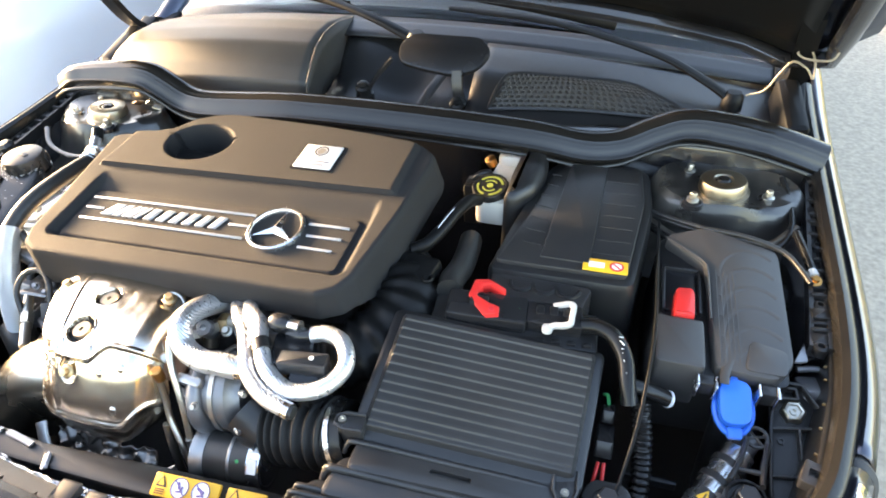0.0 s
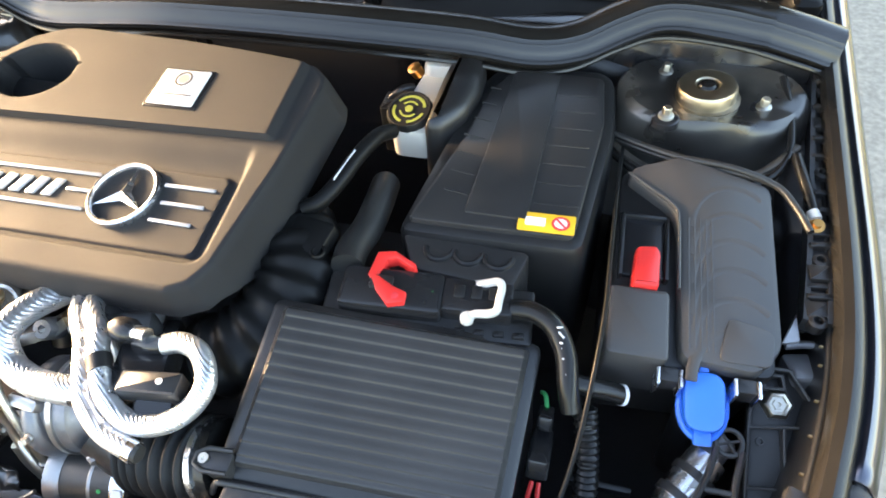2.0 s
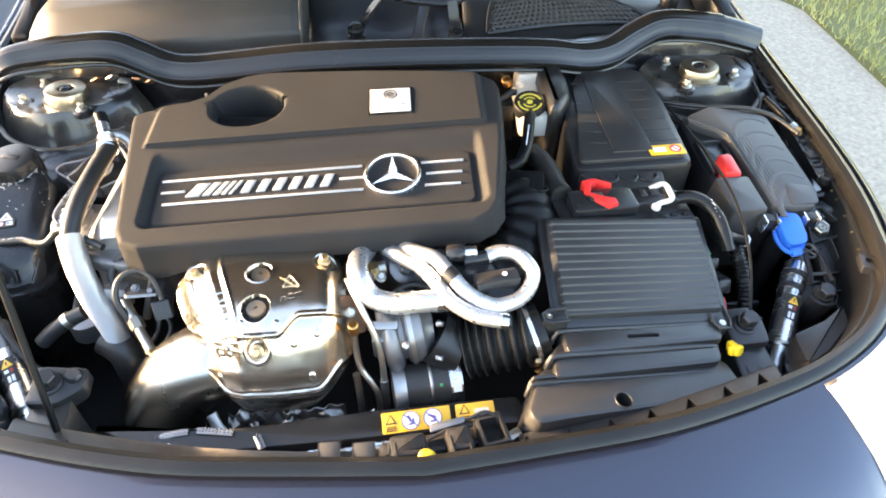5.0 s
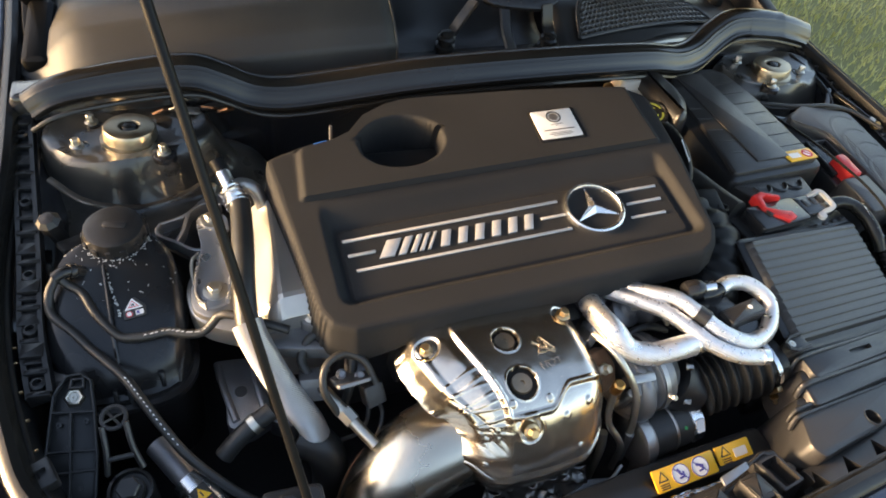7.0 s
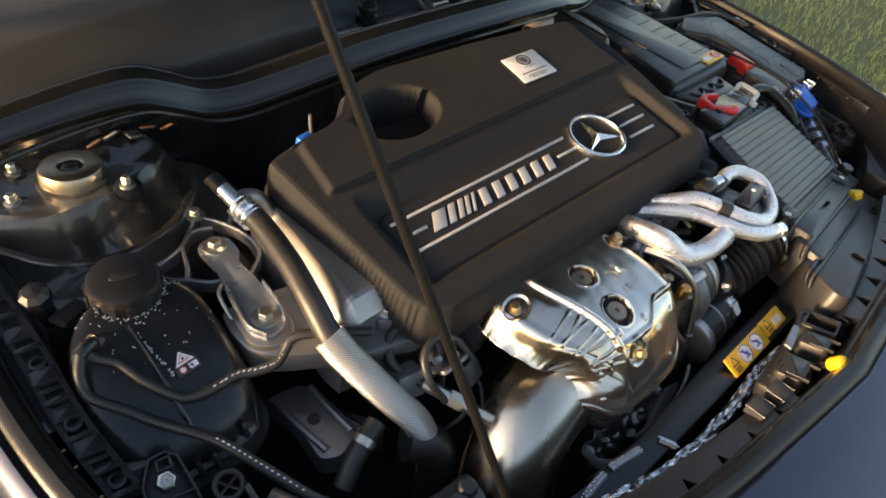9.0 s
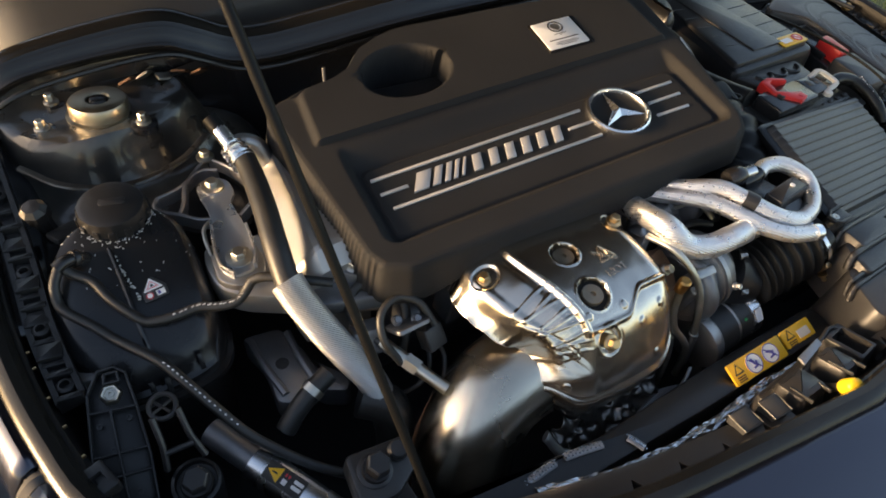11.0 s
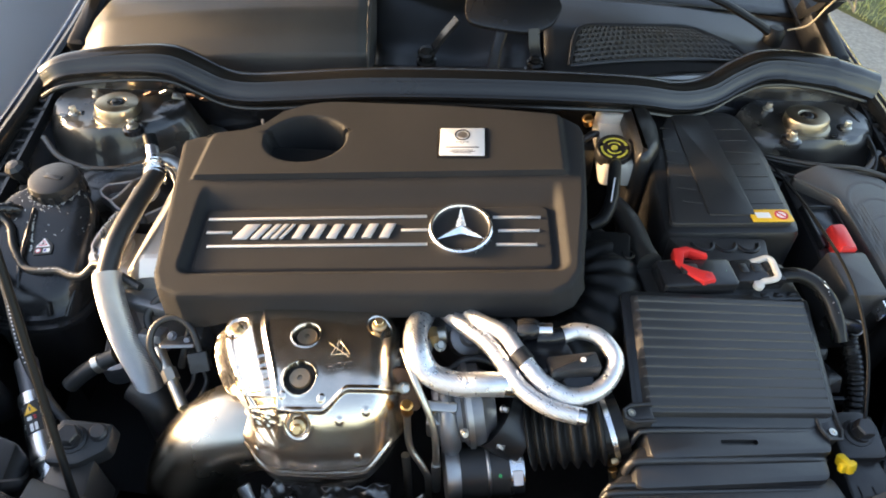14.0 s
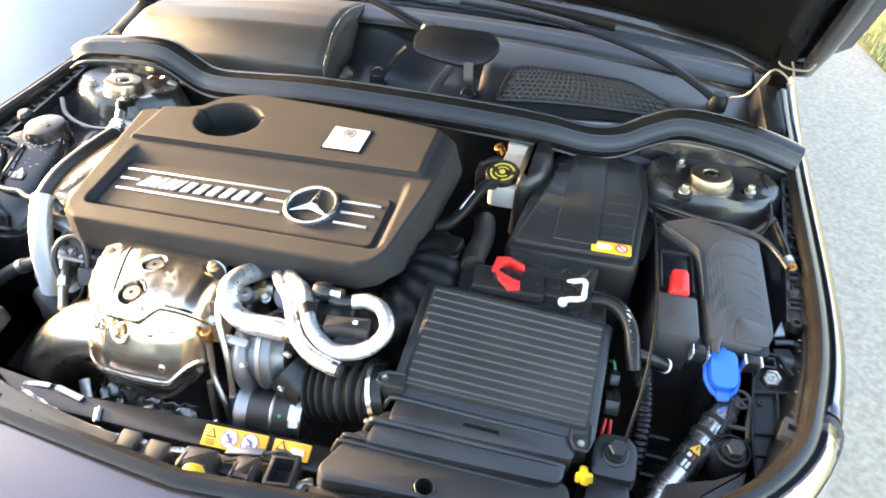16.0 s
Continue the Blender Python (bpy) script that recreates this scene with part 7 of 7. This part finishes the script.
warning_label((-.009, -.6085, .7755), .084, .025, "yellow warning label with two blue prohibition discs", 2)
warning_label((.064, -.6035, .7765), .048, .021, "small yellow warning label with a triangle", 0)
latch = thing("bonnet_latch", (.04, -.66, .77), "black bonnet latch housing with a yellow handle tip", "latch")
for c, sz, rz in (((-.019, -.666, .784), (.043, .034, .054), 4), ((.040, -.664, .787), (.030, .036, .054), 7), ((.008, -.652, .768), (.12, .030, .040), 6)):
    bm = B()
    block(bm, c, sz, (-14, 0, rz), bevel=.007, corner=.007, taper=.004)
    hs = part("housing", bm, "plastic_grey", latch)
    for k in (-1, 1):
        bm = B()
        block(bm, (c[0] + k * sz[0] * .33, c[1] - .004, c[2] + sz[2] / 2), (.0028, sz[1] * .75, .004), (-14, 0, rz), bevel=.001, corner=.0008)
        part("ridge", bm, "plastic_grey", hs)
# square open frame at the latch's end
bm = B()
block(bm, (.079, -.650, .790), (.034, .046, .036), (-10, 0, 9), bevel=.003, corner=.004)
fr = part("open_frame", bm, "plastic_grey", latch)
bm = B()
block(bm, (.079, -.650, .806), (.024, .034, .036), (-10, 0, 9), bevel=.001, corner=.002)
carve(fr, bm)
bm = B()
slab(bm, [(-.012, -.004), (.030, .0), (.032, .008), (-.010, .006)], .0, .003, pose(.018, -.640, .803, 0, 0, 8), bevel=.0008, corner=.002)
part("bright_strip", bm, "web_alloy", latch)
bm = B()
tube(bm, [(.004, -.646, .790), (.030, -.638, .797), (.058, -.629, .804), (.072, -.625, .806), (.082, -.628, .804), (.090, -.636, .797)], .0022, n=8)
part("lever", bm, "plastic_grey", latch)
bm = B()
tube(bm, [(.010, -.674, .800), (.004, -.684, .818), (.0, -.692, .834)], .0045, n=10)
part("handle", bm, "plastic", latch)
bm = B()
tube(bm, [(.002, -.6855, .822), (.001, -.688, .827), (.0, -.691, .833), (-.0015, -.694, .839), (-.002, -.696, .842)], lambda s: .0095 * math.sqrt(max(.02, 1 - (2.0 * s - 1.0) ** 4)), n=18, flat=.9)
part("handle_tip", bm, "yellow", latch, "rounded yellow handle tip")
bm = B()
block(bm, (.104, -.648, .785), (.022, .012, .012), (0, 0, 30), bevel=.002)
part("steel_tab", bm, "zinc", latch)
foil = thing("radiator_foil", (-.15, -.62, .76), "crumpled silver foil strip behind the crossmember", "foil strip")
bm = B()


def foil_at(u, v):
    x = -.312 + .360 * u
    y = lerp_table([(-.312, -.618), (-.275, -.629), (-.228, -.641), (-.161, -.647), (-.09, -.646), (-.014, -.638), (.05, -.640)], x) - .013 * (v - .5)
    n = noise.noise((u * 30, v * 5, 2.0))
    return Vector((x, y + .0016 * n, .766 + .004 * noise.noise((u * 26 + v * 2, v * 6, 5)) - .006 * (v - .5) ** 2 * 4))


sheet(bm, foil_at, 130, 12)
thicken(part("strip", bm, "foil_crumpled", foil, smooth=False), .001)
# perforated silver tape along the beam's edge
for pts in ([(-.316, -.606, .760), (-.296, -.604, .763), (-.279, -.603, .764)], [(-.268, -.603, .765), (-.248, -.606, .765), (-.225, -.610, .765)], [(-.196, -.616, .764), (-.192, -.624, .764), (-.188, -.633, .763)]):
    bm = B()
    tube(bm, pts, .0046, n=12, sub=8, flat=.35)
    band = part("tape", bm, "web_alloy", foil)
    bm = B()
    for i, p in enumerate(smooth_path(pts, 5)):
        for k in (-1, 1):
            block(bm, p + Vector((.0, .0019 * k + .0009 * (i % 2), .0016)), (.0015, .0015, .0012), (0, 0, 45), bevel=0, corner=.0004)
    part("tape_cells", bm, "foil_crumpled", band)

# ---- lamp brackets, big mount bolts, chrome tube with label, at both corners ----
for s in (-1, 1):
    br = thing("headlamp_bracket", (s * .62, -.39, .78), "black ribbed headlamp bracket with a zinc adjuster", "bracket", "headlamp brackets")
    HM = frame_from((.645, -.348, .802) if s > 0 else (-.630, -.376, .826), (s * -.05, -.42, .9), (1, s * .12, 0)) @ Matrix.Scale(.62 if s < 0 else .85, 4)
    HM = HM @ Matrix.Diagonal((s, 1, 1, 1))
    edge = [(-.024, .026), (-.010, .038), (.012, .036), (.030, .006), (.036, -.06), (.040, -.11), (.036, -.165), (-.034, -.165), (-.036, -.10), (-.030, -.02)]
    bm = B()
    slab(bm, edge, -.022, -.010, HM, bevel=.001)
    part("plate", bm, "plastic", br)
    walls = [edge + edge[:1], [(-.030, -.026), (.032, -.022)], [(-.034, -.088), (.037, -.085)], [(-.035, -.120), (.039, -.118)], [(.004, -.026), (.003, -.165)], [(-.014, .016), (-.013, .030), (.004, .030), (.006, .016), (-.014, .016)]]
    for w in walls:
        for p, q in zip(w, w[1:]):
            v = Vector(q) - Vector(p)
            bm = B()
            block(bm, ((p[0] + q[0]) / 2, (p[1] + q[1]) / 2, -.003), (v.length + .003, .0034, .016), (0, 0, math.degrees(math.atan2(v.y, v.x))), bevel=.0012, corner=.0008, m=HM)
            part("rib", bm, "plastic_grey", br)
    if s > 0:
        bm = B()
        slab(bm, [(.640, -.305), (.656, -.300), (.655, -.268)], .834, .837, None, bevel=.001, corner=.003)
        part("pale_tab", bm, "web_alloy", br)
    bm = B()
    lathe(bm, [(.0165, -.011), (.0165, -.003), (.0150, .001), (.0125, .003), (.0100, .002), (.0090, -.002), (.0060, -.002), (.0055, .002), (.0030, .002), (.0025, -.003), (.0001, -.003)], HM, 6)
    part("adjuster", bm, "zinc", br)
    for p in ((-.018, -.040), (.022, -.042), (.010, -.080), (-.012, -.145)):
        bm = B()
        lathe(bm, [(.0045, -.008), (.0045, -.003), (.0025, -.003), (.002, -.006), (.001, -.006)], HM @ Matrix.Translation((*p, 0)), 12)
        part("post", bm, "plastic_grey", br)
    bm = B()
    q = Vector((.674, -.308, .798)) if s > 0 else Vector((-.652, -.330, .800))
    block(bm, q, (.044, .036, .024), (-18, 0, s * 12), bevel=.005, corner=.008)
    tube(bm, [q + Vector((-.022, .020, .012)), q + Vector((.002, .024, .014)), q + Vector((.024, .018, .012))], .004, n=10)
    part("lamp_back", bm, "web_alloy", br, "bare alloy back of the headlamp")
    bm = B()
    k1 = Vector((.604, -.392, .796)) if s > 0 else Vector((-.592, -.414, .832))
    k2 = Vector((s * .589, -.468, .797))
    hoop(bm, .0115, .0024, frame_from(k1, (0, -.3, 1)), 16)
    tube(bm, [k1 + Vector((-.010, -.004, 0)), k1 + Vector((.010, .004, 0))], .0014, n=6, smooth=False)
    tube(bm, [k1 + Vector((-.006, .008, 0)), k1 + Vector((.005, -.009, 0))], .0014, n=6, smooth=False)
    part("link_ring", bm, "plastic_grey", br)
    for d in (-.011, .011):
        bm = B()
        tube(bm, [k1 + Vector((d, -.008, 0)), k1.lerp(k2, .5) + Vector((d * 1.1, 0, 0)), k2 + Vector((d * 1.5, .012, 0))], .0032, n=8, flat=1.5)
        part("link_bar", bm, "plastic_grey", br)
    bm = B()
    m2 = k1.lerp(k2, .62)
    tube(bm, [m2 + Vector((-.012, 0, 0)), m2 + Vector((.012, 0, 0))], .0028, n=8, smooth=False)
    part("link_bridge", bm, "plastic_grey", br)
    mb = thing("rubber_mount", (s * .587, -.472, .77), "black mounting cup with a large hexagon bolt", "mount", "corner mounts")
    bm = B()
    lathe(bm, [(.020, -.05), (.0225, 0), (.0215, .007), (.0185, .008), (.0175, .002), (.001, .002)], frame_from((s * .587, -.472, .782), (0, -.15, 1)), 24)
    part("cup", bm, "plastic", mb)
    bm = B()
    hexbolt(bm, (s * .587, -.474, .786), .0118, .018, (0, -.2, 1), 1.2)
    part("bolt", bm, "plastic_grey", mb)
    mb = thing("corner_support", (s * .450, -.535, .76), "black support post with a large hexagon bolt", "support", "corner supports")
    PM = frame_from((s * .450, -.533, .792), (s * -.06, -.18, 1))
    bm = B()
    if s < 0:
        slab(bm, [(-.024, -.026), (.012, -.028), (.040, -.010), (.040, .020), (-.020, .024)], -.030, -.004, PM, bevel=.004, corner=.007)
    else:
        slab(bm, [(-.026, -.030), (.026, -.030), (.027, .012), (.016, .027), (-.016, .027), (-.027, .012)], -.034, -.004, PM, bevel=.005, corner=.009)
    part("flange_plate", bm, "ribbed", mb)
    if s < 0:
        bm = B()
        lathe(bm, [(.010, -.006), (.010, .000), (.0075, .003), (.001, .003)], PM @ Matrix.Translation((.027, .008, 0)), 20)
        part("stud", bm, "plastic_grey", mb)
    bm = B()
    lathe(bm, [(.0165, -.009), (.0165, -.002), (.0130, .0)], PM, 24)
    hexbolt(bm, PM @ Vector((0, 0, -.003)), .0115, .020, PM.to_3x3() @ Vector((.1, 0, 1)), 1.15)
    part("bolt", bm, "plastic_grey", mb)
    bm = B()
    slab(bm, [(s * .425, -.545), (s * .470, -.545), (s * .475, -.600), (s * .420, -.605)], .70, .772, None, bevel=.003, corner=.006)
    part("box", bm, "plastic_grey" if s > 0 else "ribbed", mb)
    for k in range(3):
        bm = B()
        block(bm, (s * (.432 + .016 * k), -.600, .762), (.004, .022, .020), (0, 0, 0), bevel=.001, corner=.001)
        part("fin", bm, "plastic", mb)
    DX0 = .578 if s > 0 else .562
    dp = thing("chrome_strut", (s * .53, -.49, .72), "chrome tube strut with a small printed warning label", "strut", "chrome struts")
    D0, D1 = Vector((s * DX0, -.420, .775)), Vector((s * (DX0 - .116), -.608, .718))
    if s < 0:
        D0, D1 = Vector((-.551, -.438, .766)), Vector((-.437, -.630, .736))
    bm = B()
    tube(bm, [D0.lerp(D1, .14 if s < 0 else -.06), D0.lerp(D1, .56)], .0178, n=28, smooth=False)
    ch = part("tube", bm, "bright", dp)
    bm = B()
    tube(bm, [D0.lerp(D1, .56), D0.lerp(D1, .60), D0.lerp(D1, 1.1)], .0150, n=28, smooth=False)
    part("inner_tube", bm, "bright", dp)
    bm = B()
    tube(bm, [D0.lerp(D1, .555), D0.lerp(D1, .575)], .0187, n=28, smooth=False)
    part("collar", bm, "zinc", dp)
    bm = B()
    tube(bm, [D0.lerp(D1, -.10), D0.lerp(D1, .03), D0.lerp(D1, .15)] if s < 0 else [D0.lerp(D1, -.16), D0.lerp(D1, -.10), D0.lerp(D1, -.05)], .0135, n=16)
    part("end_sleeve", bm, "alu_dark", dp)
    if s > 0:
        for f in (.02, .125):
            bm = B()
            tube(bm, [D0.lerp(D1, f), D0.lerp(D1, f + .035)], .0200, n=24, smooth=False)
            part("clamp_band", bm, "plastic_grey", dp)
    ax = (D1 - D0).normalized()
    lm = frame_from(D0.lerp(D1, .33), Vector((0, -.3, 1)) - ax * Vector((0, -.3, 1)).dot(ax), ax.cross(Vector((0, 0, 1))))
    for k in range(5):
        lk = lm @ Matrix.Rotation(radians(-24 + 12 * k), 4, "Y")
        bm = B()
        slab(bm, rect(-.0020, -.026, .0020, .016), .0178, .0182, lk, bevel=0, corner=.0003)
        part("label_field", bm, "ink", ch)
    bm = B()
    slab(bm, [(-.0075, -.010), (.0075, -.010), (0, -.024)], .0183, .0192, lm, bevel=.0002, corner=.0008)
    part("label_triangle", bm, "label_yellow", ch)
    bm = B()
    slab(bm, rect(-.0008, -.019, .0008, -.013), .0192, .0195, lm, bevel=0, corner=.0003)
    part("label_bolt", bm, "ink", ch)
    for x, y, w, h, mat in ((-.0035, -.0055, .003, .0018, "ink_red"), (-.0035, -.0020, .003, .0018, "ink_red"), (.0028, -.004, .005, .005, "label_white"), (-.0030, .009, .0034, .010, "label_white"), (.0022, .009, .0034, .010, "label_white")):
        bm = B()
        slab(bm, rect(x - w / 2, y - h / 2, x + w / 2, y + h / 2), .0178, .0190, lm, bevel=0, corner=.0006)
        part("label_mark", bm, mat, ch)
    bm = B()
    tube(bm, [(s * .50, -.60, .80), (s * .500, -.575, .760), (s * .515, -.550, .752), (s * .54, -.53, .77)], .005, n=8, flat=1.6)
    part("strap", bm, "plastic", dp)
    bm = B()
    slab(bm, [(s * .505, -.545), (s * .56, -.525), (s * .60, -.50), (s * .59, -.535), (s * .54, -.575), (s * .50, -.595)], .76, .795, None, bevel=.003, corner=.006)
    part("ledge", bm, "plastic_grey", dp)
# small yellow tip at the right support
bm = B()
block(bm, (.424, -.552, .781), (.010, .022, .012), (-20, 0, 10), bevel=.003, corner=.004)
block(bm, (.424, -.556, .782), (.020, .008, .010), (-20, 0, 10), bevel=.002, corner=.003)
tagged(finish("yellow_clip", bm, "yellow"), "small yellow plastic clip beside the support", "clip")

# ---- small fittings in the bay ----
clip = thing("blue_clip", (-.316, -.110, .895), "small bright blue plastic clip beside a thin grey pin", "clip")
bm = B()
block(bm, (-.316, -.108, .902), (.022, .012, .010), (10, 0, 12), bevel=.003, corner=.004)
part("body", bm, "blue", clip)
bm = B()
tube(bm, [(-.300, -.098, .885), (-.300, -.097, .905), (-.300, -.096, .925)], .0022, n=8, smooth=False)
part("pin", bm, "web_alloy", clip, "thin grey pin")
lug = thing("sensor_bracket", (-.345, -.415, .81), "grey steel bracket with bolts and a looped black cable", "bracket")
bm = B()
slab(bm, [(-.022, -.016), (.018, -.018), (.022, .010), (.006, .020), (-.020, .014)], -.004, .0, pose(-.352, -.425, .826, -34, 8, 10), bevel=.001, corner=.005)
part("plate", bm, "alu_dark", lug)
for p in ((-.362, -.421, .829), (-.342, -.426, .826)):
    bm = B()
    hexbolt(bm, p, .0042, .007, (.05, -.5, .85), 1.4)
    part("bolt", bm, "alu_dark", lug)
bm = B()
block(bm, (-.330, -.438, .806), (.024, .020, .026), (-30, 0, 14), bevel=.003, corner=.003)
part("cable_plug", bm, "plastic_grey", lug)
bm = B()
block(bm, (-.392, -.412, .808), (.030, .024, .030), (-20, 0, -8), bevel=.003, corner=.004)
part("block", bm, "alu_dark", lug)
for pts in ([(-.372, -.452, .800), (-.384, -.436, .828), (-.378, -.418, .846), (-.356, -.410, .851), (-.336, -.420, .843), (-.326, -.438, .822)],
            [(-.326, -.446, .800), (-.322, -.455, .785), (-.330, -.470, .772), (-.345, -.482, .765)],
            [(-.336, -.444, .796), (-.340, -.456, .780), (-.352, -.462, .765), (-.372, -.455, .745)]):
    bm = B()
    tube(bm, pts, .0042 if len(pts) > 4 else .0026, n=10)
    part("cable", bm, "hose", lug)

act = thing("turbo_actuator", (-.06, -.44, .82), "grey alloy actuator lever with a smooth housing under the cover", "actuator")
bm = B()
lathe(bm, [(.045, -.05), (.046, -.02), (.043, -.004), (.034, .008), (.018, .014), (.001, .0155)], frame_from((-.004, -.392, .832), (.1, -.35, 1)), 32)
part("dome", bm, "alu_dark", act, "smooth dull grey housing")
bm = B()
slab(bm, [(-.030, -.010), (.006, -.014), (.016, -.002), (.010, .012), (-.006, .012), (-.028, .006)], -.006, .006, pose(-.062, -.446, .846, -28, 0, 38), bevel=.002, corner=.005)
part("lever", bm, "alu", act)
bm = B()
lathe(bm, [(.0115, -.016), (.0115, .006), (.0095, .009), (.004, .009), (.0035, .006), (.0001, .006)], frame_from((-.060, -.450, .850), (.1, -.6, .8)), 20)
part("pivot", bm, "web_alloy", act)
for p, r in (((-.038, -.440, .842), .005), ((-.082, -.456, .836), .0045)):
    bm = B()
    hexbolt(bm, p, r, .008, (.1, -.5, .85), 1.5)
    part("bolt", bm, "zinc", act)
bm = B()
tube(bm, [(.012, -.428, .850), (.026, -.430, .851), (.040, -.432, .852)], .0115, n=18, smooth=False)
cyl = part("cylinder", bm, "plastic_grey", act, "short black cylinder with a bright bolt")
bm = B()
hexbolt(bm, (.0405, -.432, .852), .0068, .006, (1, -.1, .1), 1.3)
part("end_bolt", bm, "zinc", cyl)
for pts in ([(.040, -.470, .846), (.052, -.452, .852), (.066, -.440, .850), (.085, -.436, .842)], [(-.030, -.470, .830), (-.010, -.462, .842), (.010, -.462, .846), (.034, -.470, .842)]):
    bm = B()
    tube(bm, pts, .0048, n=10)
    part("hose_stub", bm, "plastic_grey", act)

# ---- neighbouring white car ----
nb = thing("white_car", (-2.4, 3.0, 0), "white parked car in the next bay", "car")
SX = -1.52
bm = B()
prof = [(.22, 0), (.24, .03), (.40, .035), (.60, .02), (.78, -.0), (.86, -.03), (.92, -.10), (.96, -.25)]
sheet(bm, lambda u, v: (lambda q: Vector((SX + q[1] - .10 * ss(.10, 0, u) * 1.5, .35 + 4.1 * u, q[0])))((lerp_table([(i / 7, p[0]) for i, p in enumerate(prof)], v), lerp_table([(i / 7, p[1]) for i, p in enumerate(prof)], v))), 60, 28)
thicken(part("side", bm, "white_paint", nb), .01, -1)
bm = B()
stack(bm, [[(SX - .25, .40, .10), (SX - 1.75, .40, .10), (SX - 1.75, .40, .80), (SX - .25, .40, .80)], [(SX - .12, 4.4, .10), (SX - 1.75, 4.4, .10), (SX - 1.75, 4.4, .95), (SX - .12, 4.4, .95)]])
stack(bm, [[(SX - .28, 1.5, .93), (SX - 1.6, 1.5, .93), (SX - 1.6, 4.0, .93), (SX - .28, 4.0, .93)], [(SX - .48, 2.2, 1.42), (SX - 1.4, 2.2, 1.42), (SX - 1.4, 3.5, 1.42), (SX - .48, 3.5, 1.42)]])
part("body", bm, "white_paint", nb)
# side glass on the cabin's slope, in two panes, with a dark sill strip below the doors
for y0, y1, t0, t1 in ((1.78, 2.70, 2.30, 2.72), (2.76, 3.72, 2.78, 3.34)):
    bm = B()
    stack(bm, [[(SX - .292 - d, y0, .965), (SX - .292 - d, y1, .965), (SX - .462 - d, t1, 1.375), (SX - .462 - d, t0, 1.375)] for d in (.03, 0)])
    part("side_window", bm, "grey_glass_dark", nb, smooth=False)
bm = B()
block(bm, (SX - .06, 2.4, .175), (.10, 3.9, .09), bevel=.02, corner=.02)
part("sill", bm, "plastic", nb)
for y in (2.32, ):
    bm = B()
    lathe(bm, [(.20, -.10), (.30, -.10), (.325, -.07), (.325, .09), (.30, .115), (.235, .115), (.22, .09)], pose(SX - .07, y, .325, 0, 90, 0), 44)
    wh = part("tyre", bm, "tyre", nb)
    bm = B()
    lathe(bm, [(.225, .075), (.225, .10), (.21, .10), (.205, .06), (.06, .05), (.05, .085), (.001, .085)], pose(SX - .07, y, .325, 0, 90, 0), 40)
    part("rim", bm, "alu_dark", wh)
    for k in range(5):
        a = 2 * math.pi * k / 5 + .3
        bm = B()
        tube(bm, [(SX + .015, y + .04 * math.cos(a), .325 + .04 * math.sin(a)), (SX + .025, y + .12 * math.cos(a), .325 + .12 * math.sin(a)), (SX + .03, y + .215 * math.cos(a), .325 + .215 * math.sin(a))], .017, n=8, flat=.7)
        part("spoke", bm, "zinc", wh)
    bm = B()
    lathe(bm, [(.345, -.06), (.345, .055), (.36, .075), (.38, .078), (.38, -.06)], pose(SX - .055, y, .335, 0, 90, 0), 44)
    part("wheel_arch", bm, "dark", nb)

# ---- final seats: small shifts and turns of whole things ----
def settle(kind, move=(0, 0, 0), turn=0.0):
    for ob in [o for o in bpy.data.objects if o.parent is None and o.name.split(".")[0] == kind]:
        seat(ob, move, turn)


def seat(ob, move, turn=0.0):
    ob.matrix_world = Matrix.Translation(Vector(ob.location) + Vector(move)) @ pose(0, 0, 0, 0, 0, turn)


settle("white_car", (.15, -.13, 0))
settle("engine_cover", (.001, -.001, 0), -1.1)
settle("battery_box", (-.004, .010, -.005))
settle("control_unit", (-.003, .006, -.006))
settle("silver_sleeved_hose", (-.002, -.009, .006))
settle("solenoid_valve", (-.003, -.010, .012))
settle("exhaust_heat_shield", (.001, .004, .002))
settle("exhaust_pipe", (.001, .003, .001))
settle("coolant_tank", (-.008, .006, -.002))
settle("overflow_hose", (-.008, .006, -.002))
settle("engine_mount", (-.001, .003, -.009))
settle("brake_fluid_reservoir", (.004, -.005, -.003))
settle("warning_label", (.005, -.006, -.006))
settle("bonnet_latch", (.003, -.006, -.004))
settle("yellow_clip", (-.010, -.010, .016))
settle("drain_hose", (-.004, .009, .001))
settle("breather_hose", (.008, -.008, .004))
settle("washer_filler", (.005, 0, .005))
settle("air_conditioning_hose", (.002, .011, -.008))
for ob in [o for o in bpy.data.objects if o.parent is None and o.name.startswith("headlamp_bracket")]:
    seat(ob, (0, 0, 0) if ob.location.x < 0 else (-.006, -.010, .007))
for ob in [o for o in bpy.data.objects if o.parent is None and o.name.startswith("strut_tower")]:
    seat(ob, (.004, -.002, .002) if ob.location.x < 0 else (-.002, -.006, .005))
for ob in [o for o in bpy.data.objects if o.parent is None and o.name.startswith("corner_support")]:
    seat(ob, (.005, -.010, .010) if ob.location.x < 0 else (-.003, .010, .006))
